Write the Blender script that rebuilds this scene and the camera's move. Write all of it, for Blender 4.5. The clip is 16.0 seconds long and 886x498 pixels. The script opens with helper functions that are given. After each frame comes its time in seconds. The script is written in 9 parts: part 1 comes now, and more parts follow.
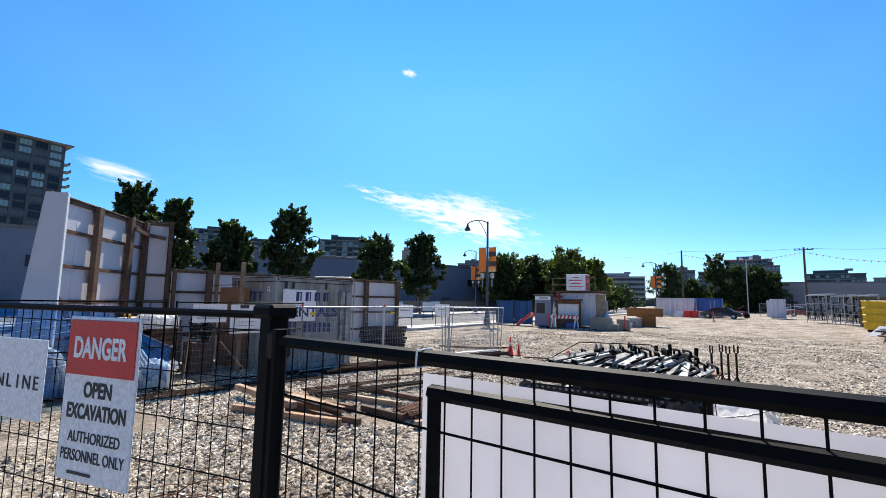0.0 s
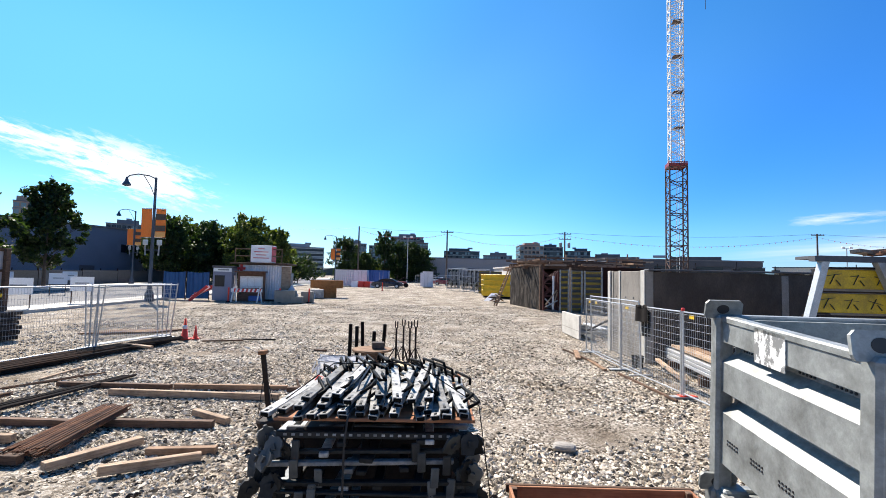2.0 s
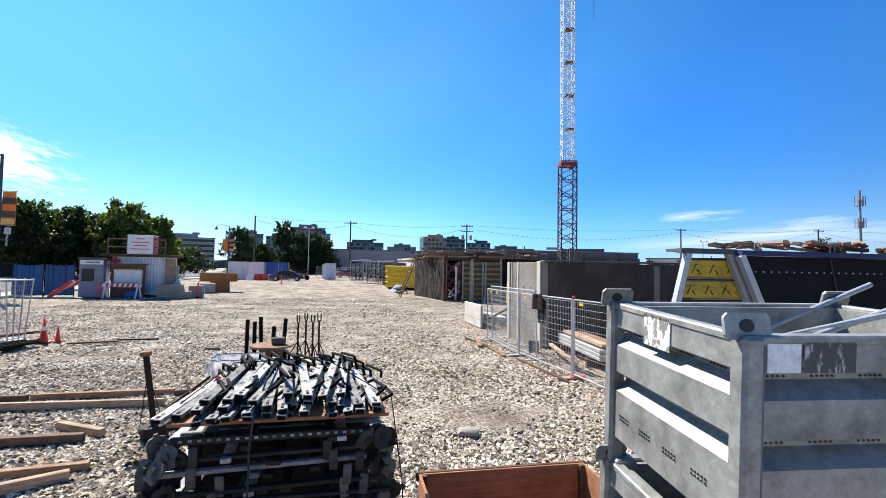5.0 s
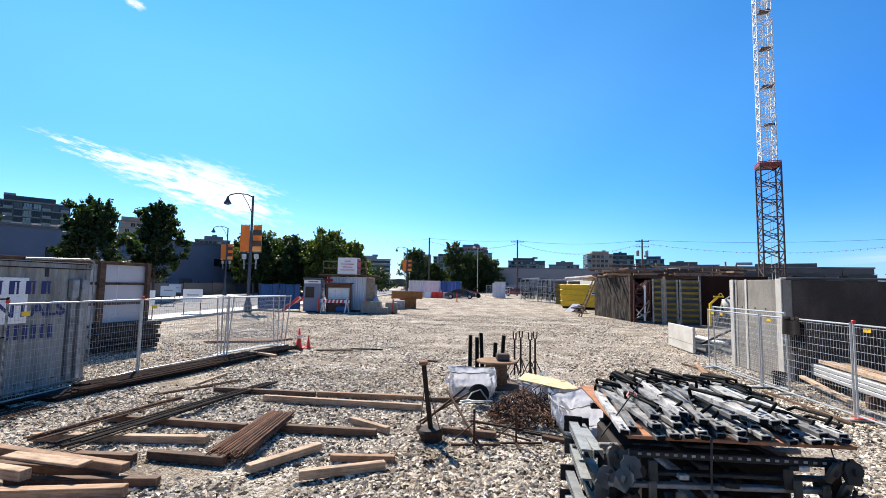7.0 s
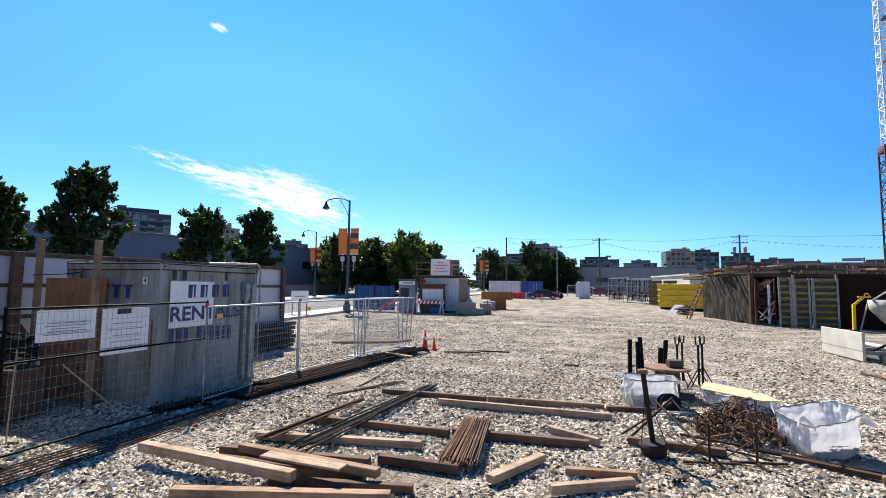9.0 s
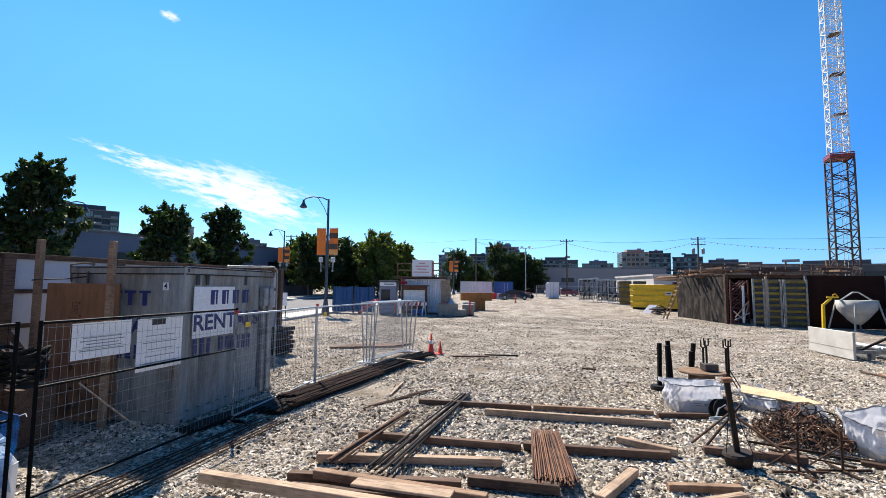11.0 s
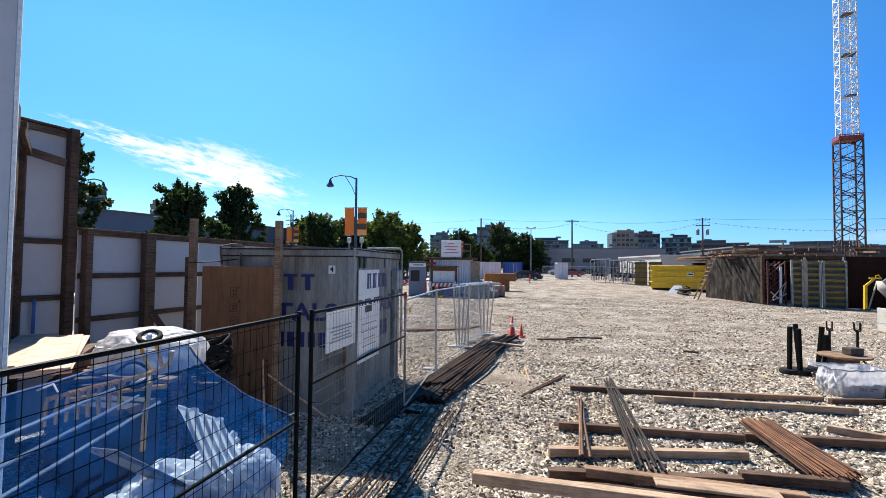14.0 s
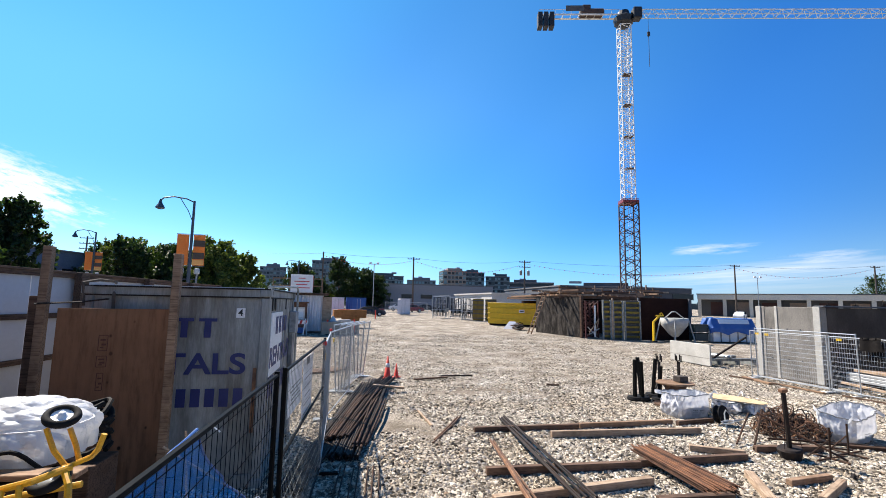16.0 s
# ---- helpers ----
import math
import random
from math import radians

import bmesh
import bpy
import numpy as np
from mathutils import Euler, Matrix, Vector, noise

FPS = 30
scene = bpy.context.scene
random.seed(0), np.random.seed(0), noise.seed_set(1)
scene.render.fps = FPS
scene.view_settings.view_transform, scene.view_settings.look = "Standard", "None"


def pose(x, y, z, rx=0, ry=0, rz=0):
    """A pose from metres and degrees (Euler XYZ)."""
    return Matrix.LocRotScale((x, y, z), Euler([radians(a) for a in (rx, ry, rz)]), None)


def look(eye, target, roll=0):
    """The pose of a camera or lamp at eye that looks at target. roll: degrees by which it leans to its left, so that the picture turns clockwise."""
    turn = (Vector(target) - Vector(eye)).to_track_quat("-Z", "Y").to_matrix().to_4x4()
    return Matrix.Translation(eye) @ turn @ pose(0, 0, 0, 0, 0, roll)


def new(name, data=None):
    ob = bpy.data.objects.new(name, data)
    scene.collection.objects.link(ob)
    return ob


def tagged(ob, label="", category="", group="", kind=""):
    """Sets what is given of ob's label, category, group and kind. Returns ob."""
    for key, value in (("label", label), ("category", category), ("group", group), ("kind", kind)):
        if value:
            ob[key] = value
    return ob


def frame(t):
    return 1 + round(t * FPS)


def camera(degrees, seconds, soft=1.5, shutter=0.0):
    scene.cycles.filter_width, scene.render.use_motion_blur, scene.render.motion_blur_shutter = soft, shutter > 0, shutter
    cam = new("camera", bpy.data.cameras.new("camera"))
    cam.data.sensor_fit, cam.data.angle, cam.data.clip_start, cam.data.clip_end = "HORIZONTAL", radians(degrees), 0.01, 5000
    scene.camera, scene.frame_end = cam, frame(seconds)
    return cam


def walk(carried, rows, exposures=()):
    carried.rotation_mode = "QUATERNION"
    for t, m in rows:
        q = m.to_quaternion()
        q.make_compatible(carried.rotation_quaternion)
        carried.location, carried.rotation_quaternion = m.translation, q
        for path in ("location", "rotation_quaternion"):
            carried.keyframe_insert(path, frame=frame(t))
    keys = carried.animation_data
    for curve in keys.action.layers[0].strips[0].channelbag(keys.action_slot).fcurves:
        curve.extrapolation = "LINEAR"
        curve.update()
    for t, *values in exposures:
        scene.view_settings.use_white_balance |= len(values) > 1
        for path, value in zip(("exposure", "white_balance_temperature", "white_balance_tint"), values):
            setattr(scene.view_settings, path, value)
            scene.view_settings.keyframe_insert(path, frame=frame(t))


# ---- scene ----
cam = camera(87.2, 16.0, soft=0.6)
METRES, EYE, TILT, LEAN, TURN = 11.7, 2.15, 0.0, 0.0, 38.6
ROWS = [
    (0.0, 0.0, 0.0, 0.0, -0.12, 6.44, -1.07),
    (0.5, -0.0053, 0.0453, 0.0102, -10.18, 4.47, -1.21),
    (1.0, -0.0114, 0.0686, 0.0144, -20.09, 4.07, -1.31),
    (1.5, -0.0156, 0.0718, 0.0187, -29.46, 4.13, -1.37),
    (2.0, -0.0189, 0.077, 0.0226, -38.06, 3.48, -1.32),
    (2.5, -0.0178, 0.0795, 0.0223, -45.36, 2.49, -1.31),
    (3.0, -0.01, 0.0804, 0.0208, -51.12, 1.55, -1.17),
    (5.5, -0.0292, 0.0856, 0.0229, -48.59, 3.41, -0.73),
    (6.0, -0.0502, 0.1009, 0.0208, -41.65, 4.14, -0.86),
    (6.5, -0.0873, 0.1264, 0.0202, -35.37, 4.26, -0.89),
    (7.0, -0.1205, 0.1531, 0.0209, -30.37, 4.6, -0.97),
    (7.5, -0.1558, 0.1806, 0.0232, -26.71, 4.82, -0.9),
    (8.0, -0.2004, 0.2068, 0.0222, -23.44, 4.68, -0.75),
    (8.5, -0.2414, 0.236, 0.0207, -21.69, 4.52, -0.67),
    (11.0, -0.3916, 0.357, 0.0283, -27.07, 4.57, -0.55),
    (11.5, -0.4335, 0.3832, 0.0298, -25.65, 4.65, -0.55),
    (12.0, -0.4743, 0.4135, 0.0296, -23.48, 4.1, -0.52),
    (12.5, -0.5137, 0.4467, 0.0321, -23.17, 3.04, -0.58),
    (13.0, -0.5549, 0.4743, 0.0264, -22.95, 2.32, -0.48),
    (13.5, -0.5955, 0.5064, 0.0291, -24.64, 1.99, -0.48),
    (14.0, -0.6259, 0.5293, 0.0302, -28.6, 2.14, -0.56),
    (14.5, -0.6476, 0.549, 0.0312, -32.93, 3.18, -0.62),
    (15.0, -0.6782, 0.5704, 0.0344, -37.99, 4.25, -0.77),
    (15.5, -0.7039, 0.597, 0.0359, -43.66, 5.78, -0.98),
    (16.0, -0.7181, 0.6242, 0.0404, -48.8, 6.69, -1.11),
]
EXPOSURES = [(0.0, 1.08), (1.0, 1.21), (5.5, 1.23), (7.0, 1.16), (8.5, 1.12), (11.0, 1.06), (13.0, 1.06), (16.0, 1.12)]
walk(cam, [(t, pose(0, 0, EYE, TILT, LEAN, TURN) @ pose(METRES * x, METRES * y, METRES * z, 90 + pitch, roll, yaw)) for t, x, y, z, yaw, pitch, roll in ROWS], EXPOSURES)

# ---- light ----
SUN_AZ, SUN_EL = 36.0, 49.0          # degrees to the left of +y, and above the horizon
to_sun = Vector((-math.sin(radians(SUN_AZ)) * math.cos(radians(SUN_EL)), math.cos(radians(SUN_AZ)) * math.cos(radians(SUN_EL)), math.sin(radians(SUN_EL))))
world = bpy.data.worlds.new("sky")
scene.world = world
world.use_nodes = True
sky = world.node_tree.nodes.new("ShaderNodeTexSky")
sky.sky_type, sky.sun_disc = "NISHITA", False
sky.sun_elevation, sky.sun_rotation = radians(SUN_EL), radians(-SUN_AZ)
sky.altitude, sky.air_density, sky.dust_density, sky.ozone_density = 50.0, 1.0, 0.0, 3.0
back = world.node_tree.nodes["Background"]
back.inputs["Strength"].default_value = 0.081
depth = world.node_tree.nodes.new("ShaderNodeHueSaturation")   # the deep blue of clear summer air
depth.inputs["Hue"].default_value, depth.inputs["Saturation"].default_value = 0.499, 1.31
lowsky = world.node_tree.nodes.new("ShaderNodeTexCoord")       # clear air: the sky stays blue down to the horizon
height = world.node_tree.nodes.new("ShaderNodeSeparateXYZ")
world.node_tree.links.new(lowsky.outputs["Generated"], height.inputs[0])
toward_sun = world.node_tree.nodes.new("ShaderNodeVectorMath")  # the glow round the sun, and deeper blue away from it
toward_sun.operation = "DOT_PRODUCT"
toward_sun.inputs[1].default_value = to_sun
world.node_tree.links.new(lowsky.outputs["Generated"], toward_sun.inputs[0])


def sky_tint(source, stops, under):
    """Multiplies a sky colour by a smooth ramp over an angle."""
    grade = world.node_tree.nodes.new("ShaderNodeValToRGB")
    grade.color_ramp.interpolation = "EASE"
    while len(grade.color_ramp.elements) < len(stops):
        grade.color_ramp.elements.new(0.5)
    for e, (p, c) in zip(grade.color_ramp.elements, stops):
        e.position, e.color = p, (*c, 1)
    world.node_tree.links.new(source, grade.inputs[0])
    tint = world.node_tree.nodes.new("ShaderNodeMix")
    tint.data_type, tint.blend_type = "RGBA", "MULTIPLY"
    tint.inputs[0].default_value = 1.0
    world.node_tree.links.new(under, tint.inputs[6])
    world.node_tree.links.new(grade.outputs[0], tint.inputs[7])
    return tint.outputs[2]


low = sky_tint(height.outputs["Z"], ((0.0, (0.62, 0.72, 0.97)), (0.11, (0.80, 0.86, 0.98)), (0.42, (1.0, 1.0, 1.0))), sky.outputs[0])
world.node_tree.links.new(low, depth.inputs["Color"])
glow = sky_tint(toward_sun.outputs["Value"], ((0.0, (0.68, 0.70, 0.78)), (0.38, (0.58, 0.81, 1.06)), (0.6, (0.86, 0.98, 1.06)), (0.78, (1.22, 1.12, 1.08)), (0.94, (1.5, 1.38, 1.12))), depth.outputs[0])
world.node_tree.links.new(glow, back.inputs["Color"])
sun = new("sun", bpy.data.lights.new("sun", "SUN"))
sun.data.energy, sun.data.angle, sun.data.color = 5.0, radians(0.53), (1.0, 0.915, 0.815)
sun.matrix_world = look((-60, 80, 110), Vector((-60, 80, 110)) - to_sun)


# ---- geometry helpers ----
class Geo:
    """Vertices and faces of one mesh."""

    def __init__(self):
        self.v, self.f = [], []

    def add(self, verts, faces, m=None):
        n = len(self.v)
        self.v += [tuple(m @ Vector(p)) for p in verts] if m else [tuple(p) for p in verts]
        self.f += [tuple(i + n for i in f) for f in faces]
        return self

    def box(self, c, s, m=None, b=0.0):
        hx, hy, hz = s[0] / 2, s[1] / 2, s[2] / 2
        t = Matrix.Translation(c)
        m = (m @ t) if m else t
        if b <= 0:
            vs = [(x * hx, y * hy, z * hz) for x in (-1, 1) for y in (-1, 1) for z in (-1, 1)]
            return self.add(vs, [(0, 1, 3, 2), (4, 6, 7, 5), (0, 4, 5, 1), (2, 3, 7, 6), (0, 2, 6, 4), (1, 5, 7, 3)], m)
        b = min(b, hx * 0.9, hy * 0.9, hz * 0.9)
        sg = [(x, y, z) for x in (-1, 1) for y in (-1, 1) for z in (-1, 1)]
        vs, ix = [], {}
        for q in sg:
            for a in range(3):
                p = [q[i] * ((hx, hy, hz)[i] - (0 if i == a else b)) for i in range(3)]
                ix[q, a] = len(vs)
                vs.append(p)
        fs = []
        for a in range(3):
            o = [i for i in range(3) if i != a]
            for s1 in (-1, 1):
                loop = []
                for u, w in ((-1, -1), (1, -1), (1, 1), (-1, 1)):
                    q = [0, 0, 0]
                    q[a], q[o[0]], q[o[1]] = s1, u, w
                    loop.append(ix[tuple(q), a])
                fs.append(loop)
            for u in (-1, 1):
                for w in (-1, 1):
                    q0, q1 = [0, 0, 0], [0, 0, 0]
                    q0[a], q1[a] = -1, 1
                    q0[o[0]] = q1[o[0]] = u
                    q0[o[1]] = q1[o[1]] = w
                    q0, q1 = tuple(q0), tuple(q1)
                    fs.append([ix[q0, o[0]], ix[q1, o[0]], ix[q1, o[1]], ix[q0, o[1]]])
        fs += [[ix[q, 0], ix[q, 1], ix[q, 2]] for q in sg]
        out = []
        for f in fs:
            p = [Vector(vs[i]) for i in f]
            nrm = (p[1] - p[0]).cross(p[2] - p[0])
            mid = sum(p, Vector()) / len(p)
            out.append(tuple(f if nrm.dot(mid) > 0 else reversed(f)))
        return self.add(vs, out, m)

    def tube(self, pts, r, n=6, m=None, caps=True, close=False):
        pts = [Vector(p) for p in pts]
        vs, fs, up = [], [], None
        for i, p in enumerate(pts):
            a = pts[max(i - 1, 0)] if not close else pts[i - 1]
            c = pts[min(i + 1, len(pts) - 1)] if not close else pts[(i + 1) % len(pts)]
            d = (c - a).normalized()
            if up is None:
                up = d.orthogonal().normalized()
            up = (up - d * up.dot(d)).normalized()
            side = d.cross(up)
            ri = r[i] if isinstance(r, (list, tuple)) else r
            for k in range(n):
                w = 2 * math.pi * (k + 0.5) / n
                vs.append(p + (up * math.cos(w) + side * math.sin(w)) * ri)
        k = len(pts)
        for i in range(k if close else k - 1):
            j = (i + 1) % k
            for q in range(n):
                fs.append((i * n + q, i * n + (q + 1) % n, j * n + (q + 1) % n, j * n + q))
        if caps and not close:
            fs.append(tuple(reversed(range(n))))
            fs.append(tuple((k - 1) * n + q for q in range(n)))
        return self.add(vs, fs, m)

    def bar(self, p, q, w, h=None):
        """A square bar from p to q; h is its upright side."""
        p, q = Vector(p), Vector(q)
        d = q - p
        h = h or w
        x = d.normalized()
        up = Vector((0, 0, 1)) if abs(x.z) < 0.95 else Vector((0, 1, 0))
        y = up.cross(x).normalized()
        z = x.cross(y)
        m = Matrix((x, y, z)).transposed().to_4x4()
        m.translation = (p + q) / 2
        return self.box((0, 0, 0), (d.length, w, h), m)

    def lathe(self, prof, n=16, m=None):
        vs, fs = [], []
        for r, z in prof:
            for k in range(n):
                a = 2 * math.pi * k / n
                vs.append((r * math.cos(a), r * math.sin(a), z))
        for i in range(len(prof) - 1):
            for k in range(n):
                fs.append((i * n + k, i * n + (k + 1) % n, (i + 1) * n + (k + 1) % n, (i + 1) * n + k))
        fs.append(tuple(reversed(range(n))))
        fs.append(tuple((len(prof) - 1) * n + k for k in range(n)))
        return self.add(vs, fs, m)

    def prism(self, outline, y0, y1, m=None):
        """An outline in x and z, drawn out along y."""
        n = len(outline)
        vs = [(x, y0, z) for x, z in outline] + [(x, y1, z) for x, z in outline]
        fs = [tuple(range(n)), tuple(reversed(range(n, 2 * n)))]
        fs += [(i, i + n, (i + 1) % n + n, (i + 1) % n) for i in range(n)]
        return self.add(vs, fs, m)

    def sheet(self, fn, nu, nv, thick=0.0):
        """A sheet of points fn(u, v), u and v from 0 to 1."""
        vs = [fn(i / nu, j / nv) for i in range(nu + 1) for j in range(nv + 1)]
        fs = [(i * (nv + 1) + j, (i + 1) * (nv + 1) + j, (i + 1) * (nv + 1) + j + 1, i * (nv + 1) + j + 1) for i in range(nu) for j in range(nv)]
        return self.add(vs, fs)


def mesh_of(name, g, mat, smooth=False):
    me = bpy.data.meshes.new(name)
    me.from_pydata(g.v, [], g.f)
    if mat:
        me.materials.append(mat)
    if smooth:
        me.polygons.foreach_set("use_smooth", [True] * len(me.polygons))
    bm = bmesh.new()
    bm.from_mesh(me)
    bmesh.ops.recalc_face_normals(bm, faces=bm.faces)
    bm.to_mesh(me)
    bm.free()
    me.update()
    return me


def part(name, g, mat, parent=None, label="", smooth=False, m=None):
    """Links the geometry g as one mesh object, under a thing or a part."""
    ob = new(name, g if isinstance(g, bpy.types.Mesh) else mesh_of(name, g, mat, smooth))
    if parent:
        ob.parent = parent
    if m:
        ob.matrix_basis = m
    if label:
        ob["label"] = label
    return ob


def thing(name, m, label, category, group="", kind=""):
    """An Empty at the thing's base, to carry its parts."""
    ob = new(name)
    ob.empty_display_size = 0.2
    ob.matrix_basis = m
    return tagged(ob, label, category, group, kind)


def single(name, g, mat, m, label, category, group="", kind="", smooth=False):
    """A thing that is one mesh."""
    return tagged(part(name, g, mat, None, "", smooth, m), label, category, group, kind)


def gz(y):
    """The ground's height: flat near the walk, then a slight rise."""
    s = max(0.0, y - 14)
    return min(1.0, 0.0125 * (s * s / 24 if s < 12 else s - 6))


def lettering(name, text, size, mat, parent, m, depth=0.002, bold=0.0, fit=None):
    """Raised or painted words in the built-in font, as a mesh."""
    cu = bpy.data.curves.new(name, "FONT")
    cu.body, cu.size, cu.extrude, cu.align_x, cu.align_y = text, size, depth, "CENTER", "CENTER"
    cu.offset = size * bold
    tmp = bpy.data.objects.new(name, cu)
    scene.collection.objects.link(tmp)
    me = bpy.data.meshes.new_from_object(tmp.evaluated_get(bpy.context.evaluated_depsgraph_get()))
    bpy.data.objects.remove(tmp)
    if fit:
        xs, ys = [v.co.x for v in me.vertices], [v.co.y for v in me.vertices]
        w, h = max(xs) - min(xs), max(ys) - min(ys)
        for v in me.vertices:
            v.co.x, v.co.y = (v.co.x - min(xs)) * fit[0] / w - fit[0] / 2, (v.co.y - min(ys)) * fit[1] / h - fit[1] / 2
    me.materials.clear()
    me.materials.append(mat)
    return part(name, me, None, parent, "", False, m)


# ---- materials ----
def nodes_of(name):
    mat = bpy.data.materials.new(name)
    mat.use_nodes = True
    nt = mat.node_tree
    return mat, nt, nt.nodes["Principled BSDF"]


def add(nt, kind, **inputs):
    n = nt.nodes.new(kind)
    for k, v in inputs.items():
        n.inputs[k.replace("_", " ")].default_value = v
    return n


def ramp(nt, src, stops):
    r = nt.nodes.new("ShaderNodeValToRGB")
    e = r.color_ramp.elements
    while len(e) < len(stops):
        e.new(0.5)
    for i, (p, c) in enumerate(stops):
        e[i].position = p
        e[i].color = (*c, 1) if len(c) == 3 else c
    nt.links.new(src, r.inputs[0])
    return r.outputs[0]


def mixc(nt, fac, a, b, mode="MIX"):
    n = nt.nodes.new("ShaderNodeMix")
    n.data_type, n.blend_type = "RGBA", mode
    for key, val in ((0, fac), (6, a), (7, b)):
        if isinstance(val, bpy.types.NodeSocket):
            nt.links.new(val, n.inputs[key])
        else:
            n.inputs[key].default_value = val if key == 0 else (*val[:3], 1)
    return n.outputs[2]


def coords(nt, scale=(1, 1, 1)):
    tc = nt.nodes.new("ShaderNodeTexCoord")
    mp = nt.nodes.new("ShaderNodeMapping")
    mp.inputs["Scale"].default_value = scale
    nt.links.new(tc.outputs["Object"], mp.inputs["Vector"])
    return mp.outputs[0]


def noise_tex(nt, vec, scale, detail=4.0, rough=0.6, out="Fac"):
    n = add(nt, "ShaderNodeTexNoise", Scale=scale, Detail=detail, Roughness=rough)
    nt.links.new(vec, n.inputs["Vector"])
    return n.outputs[out]


def surf(name, base, rough=0.6, metal=0.0, stain=None, amount=0.5, scale=2.5, fine=60.0, bump=0.15, stretch=(1, 1, 1), vary=0.0, spec=0.5, grain=0.2):
    """A painted, cast or sawn surface: large stains of a second colour, fine grain, slight relief; vary: how far single pieces differ."""
    mat, nt, bs = nodes_of(name)
    vec = coords(nt, stretch)
    stain = stain or tuple(c * 0.62 for c in base)
    big = noise_tex(nt, vec, scale, 6, 0.65)
    k = ramp(nt, big, [(0.42, (0, 0, 0)), (0.70, (amount, amount, amount))])
    col = mixc(nt, k, base, stain)
    small = noise_tex(nt, vec, fine, 3, 0.7)
    g = ramp(nt, small, [(0.3, (1 - grain,) * 3), (0.7, (1 + grain * 0.75,) * 3)])
    col = mixc(nt, 1.0, col, g, "MULTIPLY")
    if vary > 0:
        oi = nt.nodes.new("ShaderNodeObjectInfo")
        v = ramp(nt, oi.outputs["Random"], [(0, (1 - vary,) * 3), (1, (1 + vary,) * 3)])
        col = mixc(nt, 1.0, col, v, "MULTIPLY")
    nt.links.new(col, bs.inputs["Base Color"])
    rr = nt.nodes.new("ShaderNodeMapRange")
    rr.inputs["To Min"].default_value, rr.inputs["To Max"].default_value = max(rough - 0.12, 0.03), min(rough + 0.15, 1.0)
    nt.links.new(big, rr.inputs["Value"])
    nt.links.new(rr.outputs[0], bs.inputs["Roughness"])
    bs.inputs["Metallic"].default_value = metal
    bs.inputs["Specular IOR Level"].default_value = spec
    if bump > 0:
        b = add(nt, "ShaderNodeBump", Strength=bump, Distance=0.01)
        nt.links.new(small, b.inputs["Height"])
        nt.links.new(b.outputs[0], bs.inputs["Normal"])
    return mat


def plain(name, base, rough=0.5, metal=0.0):
    mat, nt, bs = nodes_of(name)
    bs.inputs["Base Color"].default_value = (*base, 1)
    bs.inputs["Roughness"].default_value, bs.inputs["Metallic"].default_value = rough, metal
    return mat


def glassy(name, base, rough=0.08):
    mat, nt, bs = nodes_of(name)
    bs.inputs["Base Color"].default_value = (*base, 1)
    bs.inputs["Roughness"].default_value = rough
    bs.inputs["Specular IOR Level"].default_value = 0.3
    return mat


def gravel_material():
    mat, nt, bs = nodes_of("gravel_ground")
    vec = coords(nt)
    vo = add(nt, "ShaderNodeTexVoronoi", Scale=30.0, Randomness=1.0)
    nt.links.new(vec, vo.inputs["Vector"])
    v2 = add(nt, "ShaderNodeTexVoronoi", Scale=75.0, Randomness=1.0)
    nt.links.new(vec, v2.inputs["Vector"])
    bw = nt.nodes.new("ShaderNodeRGBToBW")
    nt.links.new(vo.outputs["Color"], bw.inputs[0])
    bw2 = nt.nodes.new("ShaderNodeRGBToBW")
    nt.links.new(v2.outputs["Color"], bw2.inputs[0])
    stones = ramp(nt, bw.outputs[0], [(0.18, (0.022, 0.018, 0.015)), (0.38, (0.21, 0.182, 0.146)), (0.58, (0.43, 0.385, 0.322)), (0.84, (0.70, 0.65, 0.575))])
    fines = ramp(nt, bw2.outputs[0], [(0.15, (0.11, 0.09, 0.068)), (0.8, (0.51, 0.452, 0.368))])
    patch = noise_tex(nt, vec, 0.55, 6, 0.68)
    k = ramp(nt, patch, [(0.44, (0, 0, 0)), (0.60, (1, 1, 1))])
    dirt = noise_tex(nt, vec, 0.17, 5, 0.6)
    brown = mixc(nt, ramp(nt, dirt, [(0.45, (0, 0, 0)), (0.62, (0.85, 0.85, 0.85))]), fines, (0.235, 0.195, 0.155))
    col = mixc(nt, k, stones, brown)
    tone = ramp(nt, noise_tex(nt, vec, 0.9, 4, 0.6), [(0.32, (0.50, 0.46, 0.42)), (0.52, (0.9, 0.88, 0.86)), (0.7, (1.2, 1.2, 1.2))])
    col = mixc(nt, 1.0, col, tone, "MULTIPLY")
    nt.links.new(col, bs.inputs["Base Color"])
    bs.inputs["Roughness"].default_value = 0.92
    bs.inputs["Specular IOR Level"].default_value = 0.08
    inv = add(nt, "ShaderNodeMath")
    inv.operation = "SUBTRACT"
    inv.inputs[0].default_value = 1.0
    nt.links.new(vo.outputs["Distance"], inv.inputs[1])
    ad = add(nt, "ShaderNodeMath")
    ad.operation = "ADD"
    nt.links.new(inv.outputs[0], ad.inputs[0])
    nt.links.new(noise_tex(nt, vec, 60, 3, 0.7), ad.inputs[1])
    b = add(nt, "ShaderNodeBump", Strength=0.9, Distance=0.03)
    nt.links.new(ad.outputs[0], b.inputs["Height"])
    nt.links.new(b.outputs[0], bs.inputs["Normal"])
    return mat


